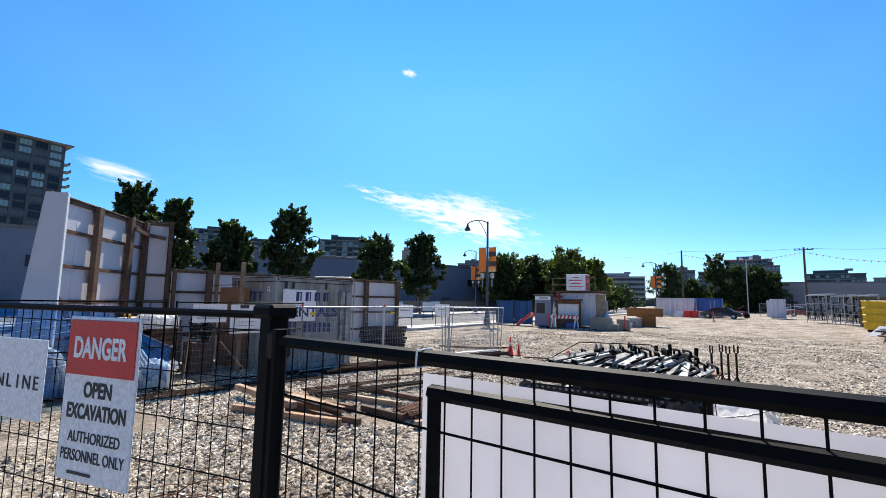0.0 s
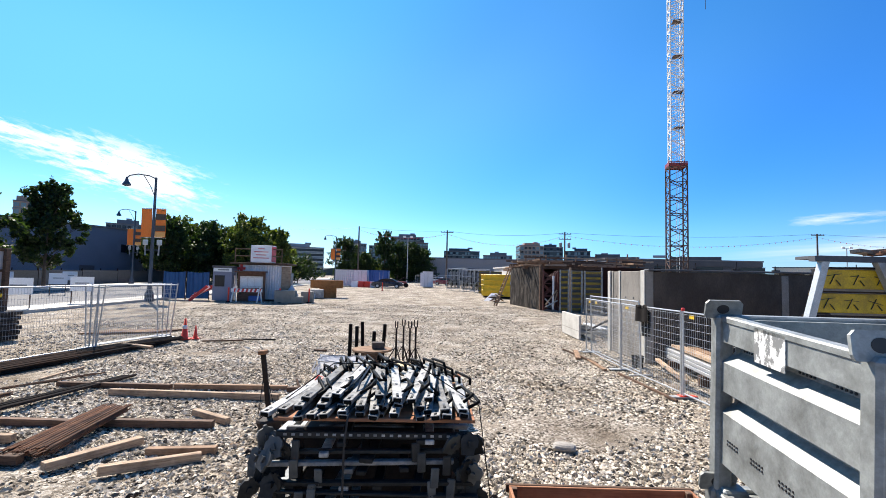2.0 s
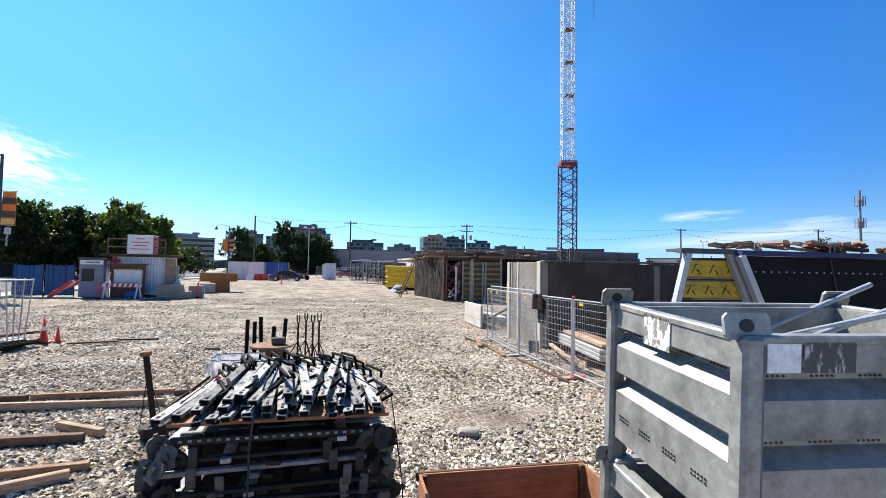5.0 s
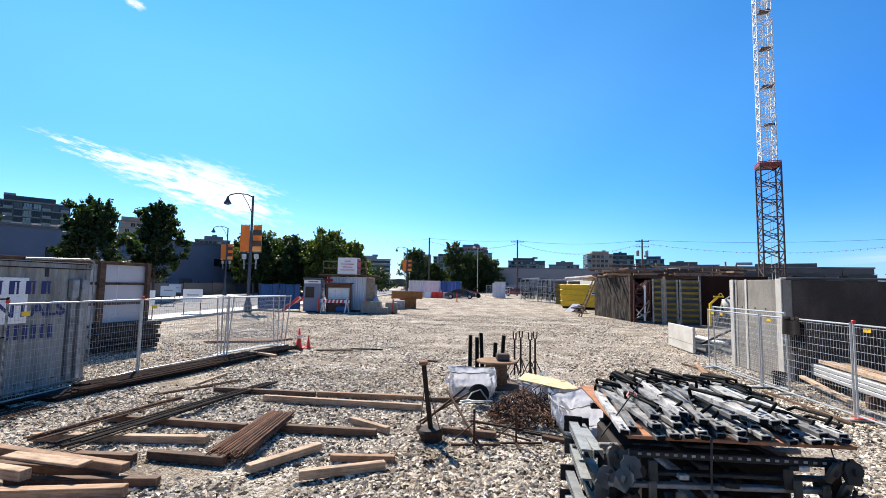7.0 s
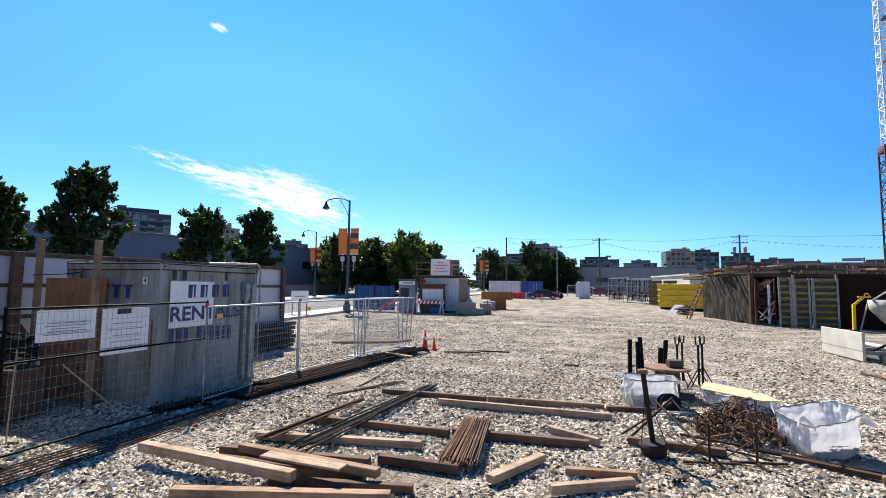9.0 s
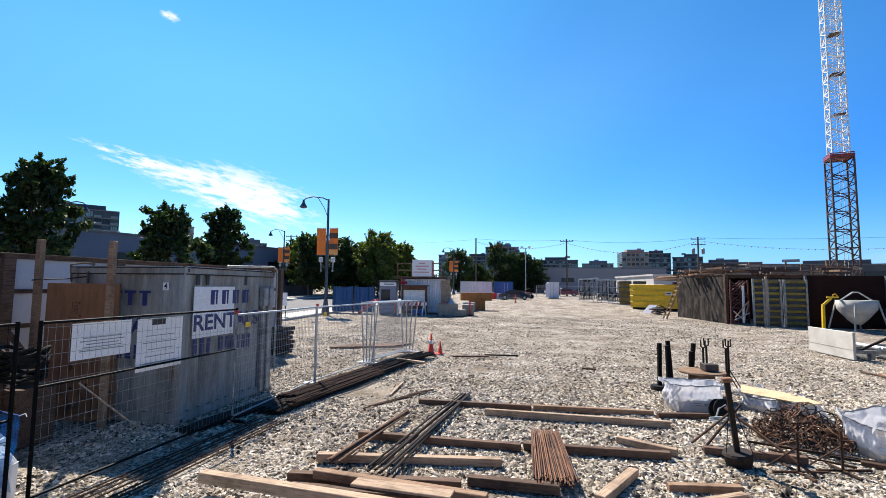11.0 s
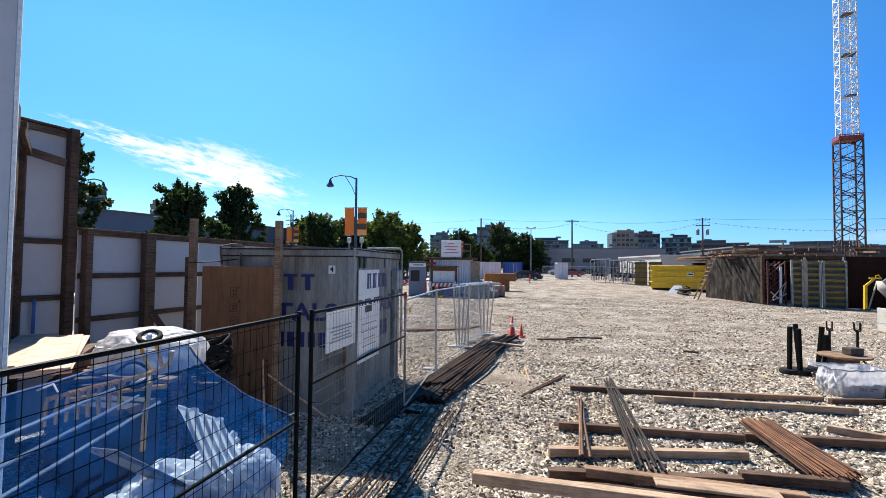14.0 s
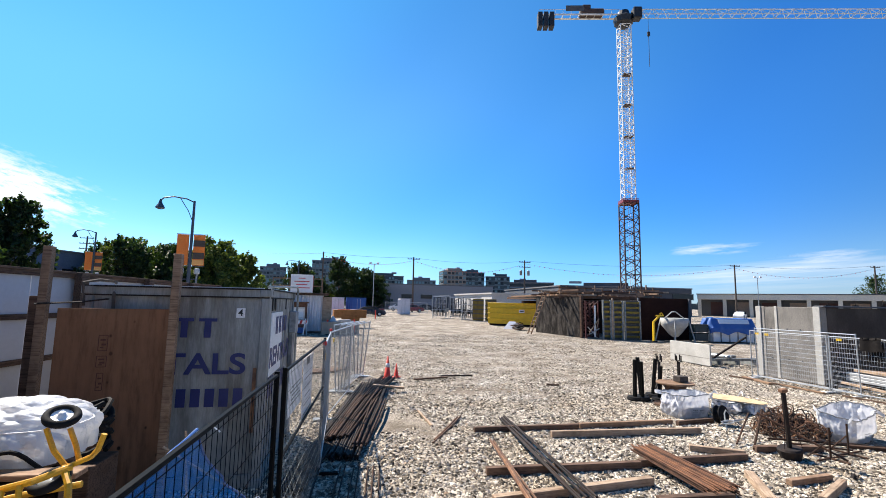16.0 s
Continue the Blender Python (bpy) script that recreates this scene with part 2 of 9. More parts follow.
def stone_material():
    mat, nt, bs = nodes_of("gravel_stone")
    ge = nt.nodes.new("ShaderNodeNewGeometry")
    col = ramp(nt, ge.outputs["Random Per Island"], [(0.0, (0.035, 0.03, 0.025)), (0.28, (0.20, 0.175, 0.140)), (0.60, (0.50, 0.44, 0.355)), (0.92, (0.80, 0.735, 0.625)), (1.0, (0.30, 0.22, 0.155))])
    vec = coords(nt)
    g = ramp(nt, noise_tex(nt, vec, 45, 4, 0.7), [(0.3, (0.75, 0.75, 0.75)), (0.7, (1.15, 1.15, 1.15))])
    soil = ramp(nt, noise_tex(nt, vec, 0.5, 6, 0.7), [(0.40, (1.08, 1.07, 1.05)), (0.56, (0.92, 0.88, 0.82)), (0.68, (0.52, 0.455, 0.375))])   # dusty and muddy patches
    col = mixc(nt, 1.0, col, soil, "MULTIPLY")
    nt.links.new(mixc(nt, 1.0, col, g, "MULTIPLY"), bs.inputs["Base Color"])
    bs.inputs["Roughness"].default_value = 0.9
    bs.inputs["Specular IOR Level"].default_value = 0.1
    return mat


def wood(name, base, dark, rough=0.75, knots=True, vary=0.18):
    """Sawn timber with its grain along the piece's x."""
    mat, nt, bs = nodes_of(name)
    vec = coords(nt, (0.9, 14, 14))
    grain = noise_tex(nt, vec, 3.0, 5, 0.7)
    col = ramp(nt, grain, [(0.32, dark), (0.52, base), (0.75, tuple(min(c * 1.18, 0.85) for c in base))])
    v1 = coords(nt)
    dirty = ramp(nt, noise_tex(nt, v1, 3.5, 5, 0.65), [(0.45, (0, 0, 0)), (0.7, (0.55, 0.55, 0.55))])
    col = mixc(nt, dirty, col, tuple(c * 0.5 for c in dark))
    if knots:
        vo = add(nt, "ShaderNodeTexVoronoi", Scale=2.6)
        nt.links.new(coords(nt, (1, 2.2, 2.2)), vo.inputs["Vector"])
        kn = ramp(nt, vo.outputs["Distance"], [(0.0, (0.8, 0.8, 0.8)), (0.075, (0, 0, 0))])
        col = mixc(nt, kn, col, tuple(c * 0.35 for c in dark))
    oi = nt.nodes.new("ShaderNodeObjectInfo")
    col = mixc(nt, 1.0, col, ramp(nt, oi.outputs["Random"], [(0, (1 - vary,) * 3), (1, (1 + vary,) * 3)]), "MULTIPLY")
    nt.links.new(col, bs.inputs["Base Color"])
    bs.inputs["Roughness"].default_value = rough
    bs.inputs["Specular IOR Level"].default_value = 0.12
    b = add(nt, "ShaderNodeBump", Strength=0.35, Distance=0.006)
    nt.links.new(grain, b.inputs["Height"])
    nt.links.new(b.outputs[0], bs.inputs["Normal"])
    return mat


def leaf_material(name, dark, light):
    mat, nt, bs = nodes_of(name)
    ge = nt.nodes.new("ShaderNodeNewGeometry")
    col = ramp(nt, ge.outputs["Random Per Island"], [(0.0, dark), (0.75, light), (1.0, tuple(c * 1.35 for c in light))])
    nt.links.new(col, bs.inputs["Base Color"])
    bs.inputs["Roughness"].default_value = 0.55
    bs.inputs["Transmission Weight"].default_value = 0.0
    tr = nt.nodes.new("ShaderNodeBsdfTranslucent")
    nt.links.new(mixc(nt, 1.0, col, (0.9, 1.0, 0.35), "MULTIPLY"), tr.inputs["Color"])
    mx = nt.nodes.new("ShaderNodeMixShader")
    mx.inputs[0].default_value = 0.42
    nt.links.new(bs.outputs[0], mx.inputs[1])
    nt.links.new(tr.outputs[0], mx.inputs[2])
    nt.links.new(mx.outputs[0], nt.nodes["Material Output"].inputs["Surface"])
    return mat


GRAVEL = gravel_material()
STONE = stone_material()
ASPHALT = surf("asphalt", (0.10, 0.10, 0.105), 0.9, stain=(0.06, 0.06, 0.065), scale=0.6, fine=50, bump=0.3)
CONCRETE = surf("cast_concrete", (0.31, 0.285, 0.25), 0.85, stain=(0.15, 0.135, 0.115), amount=0.9, scale=1.3, fine=35, bump=0.25)
# Base darkened for the long wall's shaded face; stains are its own.
CONCRETE_DARK = surf("darkened_concrete", (0.066, 0.055, 0.047), 0.8, stain=(0.12, 0.102, 0.085), amount=0.8, scale=1.4, fine=30, bump=0.2, stretch=(1, 1, 0.45), spec=0.15)
CONCRETE_PALE = surf("pale_concrete", (0.50, 0.48, 0.43), 0.85, stain=(0.34, 0.32, 0.28), amount=0.7, scale=1.6, fine=40, bump=0.25)
FORM_STREAK = surf("streaked_form_face", (0.020, 0.017, 0.015), 0.85, stain=(0.12, 0.105, 0.09), amount=0.9, scale=2.6, fine=18, bump=0.2, stretch=(1, 1, 0.35), grain=0.5, spec=0.1)
CONCRETE_END = surf("patched_concrete", (0.235, 0.215, 0.185), 0.85, stain=(0.10, 0.09, 0.078), amount=0.9, scale=1.6, fine=35, bump=0.25, stretch=(1, 1, 0.5), grain=0.3)
LUMBER = wood("sawn_lumber", (0.30, 0.195, 0.125), (0.13, 0.075, 0.045))
LUMBER_OLD = wood("weathered_lumber", (0.135, 0.086, 0.060), (0.045, 0.027, 0.019))
LUMBER_PALE = wood("pale_lumber", (0.42, 0.31, 0.215), (0.20, 0.125, 0.078))


def ply_face(name, base, dark):
    """Rotary-cut plywood: broad wavy figure, small dark knots and plugs."""
    mat, nt, bs = nodes_of(name)
    fig = noise_tex(nt, coords(nt, (6, 6, 0.8)), 2.2, 5, 0.7)
    col = ramp(nt, fig, [(0.3, dark), (0.5, base), (0.72, tuple(c * 1.16 for c in base))])
    vo = add(nt, "ShaderNodeTexVoronoi", Scale=6.5)
    nt.links.new(coords(nt, (1, 1, 0.8)), vo.inputs["Vector"])
    bw = nt.nodes.new("ShaderNodeRGBToBW")
    nt.links.new(vo.outputs["Color"], bw.inputs[0])
    spot = ramp(nt, vo.outputs["Distance"], [(0.09, (0.95, 0.95, 0.95)), (0.17, (0, 0, 0))])
    some = ramp(nt, bw.outputs[0], [(0.44, (0, 0, 0)), (0.50, (1, 1, 1))])
    col = mixc(nt, mixc(nt, 1.0, spot, some, "MULTIPLY"), col, tuple(c * 0.22 for c in dark))
    wear = ramp(nt, noise_tex(nt, coords(nt), 1.3, 5, 0.65), [(0.42, (0, 0, 0)), (0.72, (0.5, 0.5, 0.5))])
    col = mixc(nt, wear, col, tuple(c * 0.72 for c in base))
    nt.links.new(col, bs.inputs["Base Color"])
    bs.inputs["Roughness"].default_value, bs.inputs["Specular IOR Level"].default_value = 0.75, 0.12
    return mat


PLYWOOD = ply_face("plywood_face", (0.245, 0.122, 0.066), (0.15, 0.072, 0.038))
PLY_RED = wood("red_ply", (0.33, 0.16, 0.09), (0.22, 0.10, 0.055), vary=0.1)
RUST = surf("rusty_steel", (0.105, 0.05, 0.028), 0.85, stain=(0.24, 0.12, 0.055), amount=0.9, scale=7, fine=90, bump=0.3, vary=0.35)
RUST_BAR = surf("rusty_bar", (0.15, 0.062, 0.026), 0.85, stain=(0.055, 0.026, 0.017), amount=0.9, scale=5, fine=90, bump=0.3, vary=0.6)
DARK_STEEL = surf("dark_steel", (0.022, 0.018, 0.016), 0.7, metal=0.0, stain=(0.06, 0.036, 0.025), scale=6, fine=80, bump=0.15, vary=0.3, spec=0.15)
GALV = surf("galvanised_steel", (0.30, 0.315, 0.30), 0.48, metal=0.25, stain=(0.12, 0.122, 0.112), amount=0.9, scale=5.5, fine=34, bump=0.08, vary=0.06)
GALV_BRIGHT = surf("bright_zinc", (0.46, 0.475, 0.48), 0.42, metal=0.4, stain=(0.27, 0.28, 0.285), scale=5, fine=50, bump=0.08, vary=0.12)
# Form steel darkened to carry the shade low in the strut stack.
FORM_DARK = surf("form_darkened_steel", (0.026, 0.027, 0.026), 0.6, metal=0.1, stain=(0.010, 0.010, 0.010), amount=0.8, scale=5, fine=50, bump=0.12, vary=0.5, spec=0.2)
FORM_GREY = surf("form_grey_steel", (0.30, 0.31, 0.315), 0.5, metal=0.35, stain=(0.10, 0.10, 0.105), amount=0.85, scale=4, fine=50, bump=0.12, vary=0.35)
BLACK_PAINT = surf("black_paint", (0.004, 0.0045, 0.0045), 0.55, stain=(0.012, 0.011, 0.010), scale=5, fine=60, bump=0.05, spec=0.06)
CONT_PAINT = surf("container_paint", (0.30, 0.305, 0.29), 0.6, stain=(0.12, 0.105, 0.085), amount=0.9, scale=2.0, fine=24, bump=0.08, stretch=(1.6, 1.6, 0.3), spec=0.3)


def shine_through(name, base, share):
    """Thin cloth or sheet that passes a part of the daylight behind it."""
    mat, nt, bs = nodes_of(name)
    n = ramp(nt, noise_tex(nt, coords(nt), 3, 5, 0.6), [(0.35, tuple(c * 0.88 for c in base)), (0.65, base)])
    nt.links.new(n, bs.inputs["Base Color"])
    bs.inputs["Roughness"].default_value = 0.55
    tr = nt.nodes.new("ShaderNodeBsdfTranslucent")
    nt.links.new(n, tr.inputs["Color"])
    mx = nt.nodes.new("ShaderNodeMixShader")
    mx.inputs[0].default_value = share
    nt.links.new(bs.outputs[0], mx.inputs[1])
    nt.links.new(tr.outputs[0], mx.inputs[2])
    nt.links.new(mx.outputs[0], nt.nodes["Material Output"].inputs["Surface"])
    return mat


BANNER_CLOTH = shine_through("banner_cloth", (0.62, 0.60, 0.64), 0.4)
WHITE_PANEL = surf("white_hoarding", (0.52, 0.52, 0.555), 0.5, stain=(0.41, 0.41, 0.43), scale=0.8, fine=20, bump=0.02, grain=0.04)
WHITE_PAINT = surf("white_paint", (0.78, 0.78, 0.77), 0.5, stain=(0.60, 0.59, 0.56), scale=2.0, fine=40, bump=0.05)
SIGN_WHITE = surf("sign_board", (0.80, 0.80, 0.80), 0.4, stain=(0.70, 0.69, 0.67), amount=0.5, scale=4, fine=50, bump=0.02)
SIGN_RED = surf("sign_red", (0.60, 0.035, 0.03), 0.4, scale=4, amount=0.3, bump=0.02)
INK = plain("ink_black", (0.015, 0.015, 0.017), 0.5)
INK_BLUE = surf("lettering_blue", (0.012, 0.020, 0.125), 0.5, scale=6, amount=0.4, bump=0.02)
INK_RED = plain("ink_red", (0.55, 0.03, 0.03), 0.5)
ORANGE = surf("safety_orange", (0.80, 0.06, 0.026), 0.5, stain=(0.55, 0.06, 0.03), scale=6, fine=60, bump=0.04)
BANNER = surf("banner_orange", (0.88, 0.20, 0.02), 0.6, stain=(0.80, 0.27, 0.05), scale=2, fine=30, bump=0.03)
BANNER_PALE = surf("banner_peach", (0.85, 0.42, 0.12), 0.6, scale=2, fine=30, bump=0.03)
YELLOW = surf("yellow_paint", (0.78, 0.50, 0.012), 0.45, stain=(0.55, 0.33, 0.02), amount=0.6, scale=2, fine=40, bump=0.06)
YELLOW_FORM = surf("yellow_formwork", (0.62, 0.40, 0.012), 0.55, stain=(0.30, 0.20, 0.03), amount=0.9, scale=2.4, fine=40, bump=0.1)
# Darker copy of the formwork yellow, carrying the shade on the far forms.
YELLOW_SHADED = surf("shaded_yellow_formwork", (0.25, 0.175, 0.014), 0.6, stain=(0.08, 0.06, 0.02), amount=0.95, scale=2.0, fine=30, bump=0.12)
POLE_BLUE = surf("pole_paint", (0.045, 0.06, 0.085), 0.4, scale=3, amount=0.3, bump=0.03)
TARP_BLUE = surf("blue_tarp_cloth", (0.03, 0.10, 0.33), 0.5, stain=(0.05, 0.16, 0.42), scale=3, fine=60, bump=0.2)


def thin_film(name, base, tint, clear, glow):
    """Plastic film: partly clear and tinted, partly milky so that daylight shines through it."""
    mat, nt, bs = nodes_of(name)
    n = noise_tex(nt, coords(nt, (1, 1, 0.5)), 4, 5, 0.65)
    col = ramp(nt, n, [(0.3, tuple(c * 0.8 for c in base)), (0.7, tuple(min(1, c * 1.2) for c in base))])
    nt.links.new(col, bs.inputs["Base Color"])
    bs.inputs["Roughness"].default_value = 0.28
    tl = nt.nodes.new("ShaderNodeBsdfTranslucent")
    nt.links.new(col, tl.inputs["Color"])
    tp = add(nt, "ShaderNodeBsdfTransparent", Color=(*tint, 1))
    m1, m2 = nt.nodes.new("ShaderNodeMixShader"), nt.nodes.new("ShaderNodeMixShader")
    m1.inputs[0].default_value = glow
    nt.links.new(ramp(nt, n, [(0.35, (clear * 0.75,) * 3), (0.65, (min(1, clear * 1.2),) * 3)]), m2.inputs[0])
    nt.links.new(bs.outputs[0], m1.inputs[1])
    nt.links.new(tl.outputs[0], m1.inputs[2])
    nt.links.new(m1.outputs[0], m2.inputs[1])
    nt.links.new(tp.outputs[0], m2.inputs[2])
    nt.links.new(m2.outputs[0], nt.nodes["Material Output"].inputs["Surface"])
    return mat


FILM_BLUE = thin_film("blue_film", (0.003, 0.066, 0.27), (0.62, 0.80, 0.97), 0.66, 0.6)
FILM_WHITE = thin_film("white_film", (0.80, 0.81, 0.82), (0.9, 0.9, 0.92), 0.22, 0.35)
CART_YELLOW = surf("cart_paint", (0.72, 0.36, 0.008), 0.4, stain=(0.40, 0.17, 0.02), amount=0.5, scale=9, fine=60, bump=0.05)
BAG_WHITE = shine_through("woven_bag", (0.68, 0.68, 0.70), 0.3)
BAG_OLD = surf("old_woven_bag", (0.74, 0.745, 0.75), 0.6, stain=(0.56, 0.56, 0.55), amount=0.7, scale=5, fine=120, bump=0.2)
RUBBER = surf("rubber", (0.014, 0.014, 0.014), 0.8, scale=8, fine=80, bump=0.1, spec=0.15)
PVC = surf("white_pipe", (0.70, 0.71, 0.72), 0.4, scale=4, amount=0.3, bump=0.03)
BARK = surf("bark", (0.09, 0.07, 0.055), 0.9, scale=3, fine=30, bump=0.5)
LEAF = leaf_material("leaf_dark", (0.008, 0.020, 0.005), (0.042, 0.070, 0.014))
LEAF_LIGHT = leaf_material("leaf_light", (0.030, 0.055, 0.010), (0.16, 0.19, 0.035))
GLASS = glassy("window_glass", (0.012, 0.018, 0.026))
GLASS_PALE = glassy("window_glass_pale", (0.06, 0.085, 0.10), 0.15)
WALL_BLUE = surf("blue_grey_render", (0.14, 0.18, 0.25), 0.8, stain=(0.10, 0.135, 0.19), scale=0.3, fine=8, bump=0.05)
WALL_GREY = surf("grey_wall", (0.24, 0.25, 0.275), 0.8, stain=(0.24, 0.25, 0.27), scale=0.2, fine=5, bump=0.03)
WALL_DARK = surf("dark_wall", (0.085, 0.09, 0.10), 0.8, scale=0.2, fine=5, bump=0.03)
# Skyline brown and apartment walls are lightened to carry distant haze.
WALL_BROWN = surf("brown_wall", (0.34, 0.265, 0.215), 0.8, scale=0.15, fine=4, bump=0.03)
WALL_CONC = surf("apartment_wall", (0.12, 0.155, 0.19), 0.8, scale=0.1, fine=4, bump=0.03)
WALL_PALE = surf("pale_cladding", (0.27, 0.32, 0.36), 0.8, scale=0.1, fine=4, bump=0.03)
WALL_TOWER = surf("tower_wall", (0.028, 0.058, 0.082), 0.7, scale=0.1, fine=4, bump=0.03)
ROOF = surf("flat_roof", (0.16, 0.16, 0.165), 0.9, scale=0.2, fine=5, bump=0.03)
ROOF_PALE = surf("pale_roof", (0.52, 0.50, 0.47), 0.9, scale=0.2, fine=5, bump=0.03)
CRANE_WHITE = surf("crane_paint", (0.72, 0.72, 0.70), 0.45, stain=(0.55, 0.53, 0.48), scale=0.6, fine=8, bump=0.02)
CRANE_YELLOW = surf("crane_yellow", (0.07, 0.038, 0.024), 0.6, stain=(0.022, 0.017, 0.015), scale=0.6, fine=8, bump=0.02)
CRANE_RED = surf("crane_red", (0.22, 0.03, 0.028), 0.5, scale=0.6, fine=8, bump=0.02)


# ---- ground, road, stones ----
def spread(near0, near1, step, far, grow=1.22):
    out, d, x = list(np.arange(near0, near1 + 1e-6, step)), step, near1
    while x < far:
        d *= grow
        x += d
        out.append(x)
    d, x = step, near0
    while x > -far:
        d *= grow
        x -= d
        out.insert(0, x)
    return out


def ground_height(x, y):
    h = gz(y)
    if -30 < x < 40 and -6 < y < 60:
        h += 0.035 * noise.noise((x * 0.45, y * 0.45, 0)) + 0.018 * noise.noise((x * 1.7, y * 1.7, 5))
        h -= 0.02
    return h


def stony(x, y):
    """How thickly loose stones lie: bare trodden patches and tracks between stony ones."""
    track = 0.35 * noise.noise((x * 0.12 + 0.02 * y, y * 0.55, 21))
    return noise.noise((x * 0.33, y * 0.42, 3)) + 0.6 * noise.noise((x * 1.1, y * 1.2, 9)) + track


gx, gy = spread(-16, 9, 0.25, 3600), spread(0.5, 22, 0.25, 3600)
gv = [(x, y, ground_height(x, y)) for x in gx for y in gy]
ny = len(gy)
gf = [(i * ny + j, (i + 1) * ny + j, (i + 1) * ny + j + 1, i * ny + j + 1) for i in range(len(gx) - 1) for j in range(ny - 1)]
ground = part("ground", Geo().add(gv, gf), GRAVEL, None, "", True)
tagged(ground, "bare site ground of pale crushed gravel and dusty earth", "ground", kind="structure")

# unseen pavement and street, added behind the walk to set bounced light
for nm, y0, y1, z, mt, lab in (("pavement", -2.6, 0.35, 0.03, CONCRETE, "unseen concrete strip added behind the walk for bounced light"), ("road", -14.0, -2.6, 0.012, ASPHALT, "unseen asphalt strip added behind the walk to cut bounced light")):
    tagged(part(nm, Geo().box((0, (y0 + y1) / 2, z - 0.1), (120, y1 - y0, 0.2)), mt), lab, nm, kind="structure")

# the street beyond the site, with its kerbs
road = Geo()
for x0, x1, z in ((-38.5, -25.0, 0.012), (-25.0, -24.8, 0.15), (-24.8, -22.6, 0.14), (-38.7, -38.5, 0.15), (-44.0, -38.7, 0.14)):
    ys = list(range(-20, 20, 8)) + list(range(20, 220, 8))
    g = Geo()
    vs = [(x, y, gz(y) + dz) for y in ys for x, dz in ((x0, -0.2), (x0, z), (x1, z), (x1, -0.2))]
    fs = [(4 * i + k, 4 * i + k + 1, 4 * i + k + 5, 4 * i + k + 4) for i in range(len(ys) - 1) for k in range(3)]
    g.add(vs, fs)
    nm = "road" if z < 0.1 else ("kerb" if x1 - x0 < 0.5 else "pavement")
    lab = {"road": "sunlit grey asphalt street beside the site", "kerb": "pale concrete kerb along the street", "pavement": "concrete pavement beside the street"}[nm]
    tagged(part(nm, g, ASPHALT if nm == "road" else CONCRETE_PALE), lab, nm, kind="structure")


def stone_field(name, count, area, smin, smax, seed, label, fall=1.15, bare=-0.2):
    """Loose crushed stones lying on the ground, joined into one mesh."""
    rng = np.random.default_rng(seed)
    base = np.array([(0.38, 0.06, 0.85), (-0.34, -0.1, 0.78), (1, 0.1, -0.25), (0.05, 0.92, -0.25), (-1, 0.05, -0.25), (-0.05, -0.92, -0.25)], float)
    tri = np.array([(0, 2, 3), (0, 3, 1), (1, 3, 4), (1, 4, 5), (0, 1, 5), (0, 5, 2)])
    x0, x1, y0, y1 = area
    px, py = rng.uniform(x0, x1, count * 2), y0 + (y1 - y0) * rng.uniform(0, 1, count * 2) ** fall
    keep = np.array([stony(a, b) > bare + 0.45 * r for a, b, r in zip(px, py, rng.uniform(-1, 1, count * 2))])
    px, py = px[keep][:count], py[keep][:count]
    n = len(px)
    s = smin + (smax - smin) * rng.uniform(0, 1, n) ** 2.2
    v = base[None] * (1 + rng.uniform(-0.4, 0.4, (n, 6, 3)) + rng.uniform(-0.14, 0.14, (n, 6, 3)))
    v *= np.stack([s * rng.uniform(0.75, 1.35, n), s * rng.uniform(0.6, 1.0, n), s * rng.uniform(0.28, 0.66, n)], 1)[:, None, :]
    a = rng.uniform(0, 2 * np.pi, n)
    tl = rng.uniform(-0.4, 0.4, n)
    x, y, z = v[..., 0], v[..., 1], v[..., 2]
    z2, x2 = z * np.cos(tl)[:, None] + x * np.sin(tl)[:, None], x * np.cos(tl)[:, None] - z * np.sin(tl)[:, None]
    h = np.array([ground_height(p, q) for p, q in zip(px, py)])
    co = np.stack([x2 * np.cos(a)[:, None] - y * np.sin(a)[:, None] + px[:, None], x2 * np.sin(a)[:, None] + y * np.cos(a)[:, None] + py[:, None], z2 + (h + s * 0.10)[:, None]], -1)
    me = bpy.data.meshes.new(name)
    me.from_pydata(co.reshape(-1, 3).tolist(), [], (tri[None] + 6 * np.arange(n)[:, None, None]).reshape(-1, 3).tolist())
    me.materials.append(STONE)
    return tagged(new(name, me), label, "gravel", kind="stuff")


stone_field("gravel_stones", 150000, (-13.5, 4.5, 3.6, 13.0), 0.011, 0.055, 1, "loose pale grey crushed stones strewn over the ground", bare=-0.22)
stone_field("gravel_by_the_fence", 30000, (-8.5, 2.5, 0.75, 4.2), 0.010, 0.048, 3, "loose crushed stones behind the black fence")
stone_field("far_gravel_stones", 74000, (-17, 8, 12.0, 37), 0.016, 0.058, 2, "loose pale crushed stones farther over the site", 1.7, -0.12)


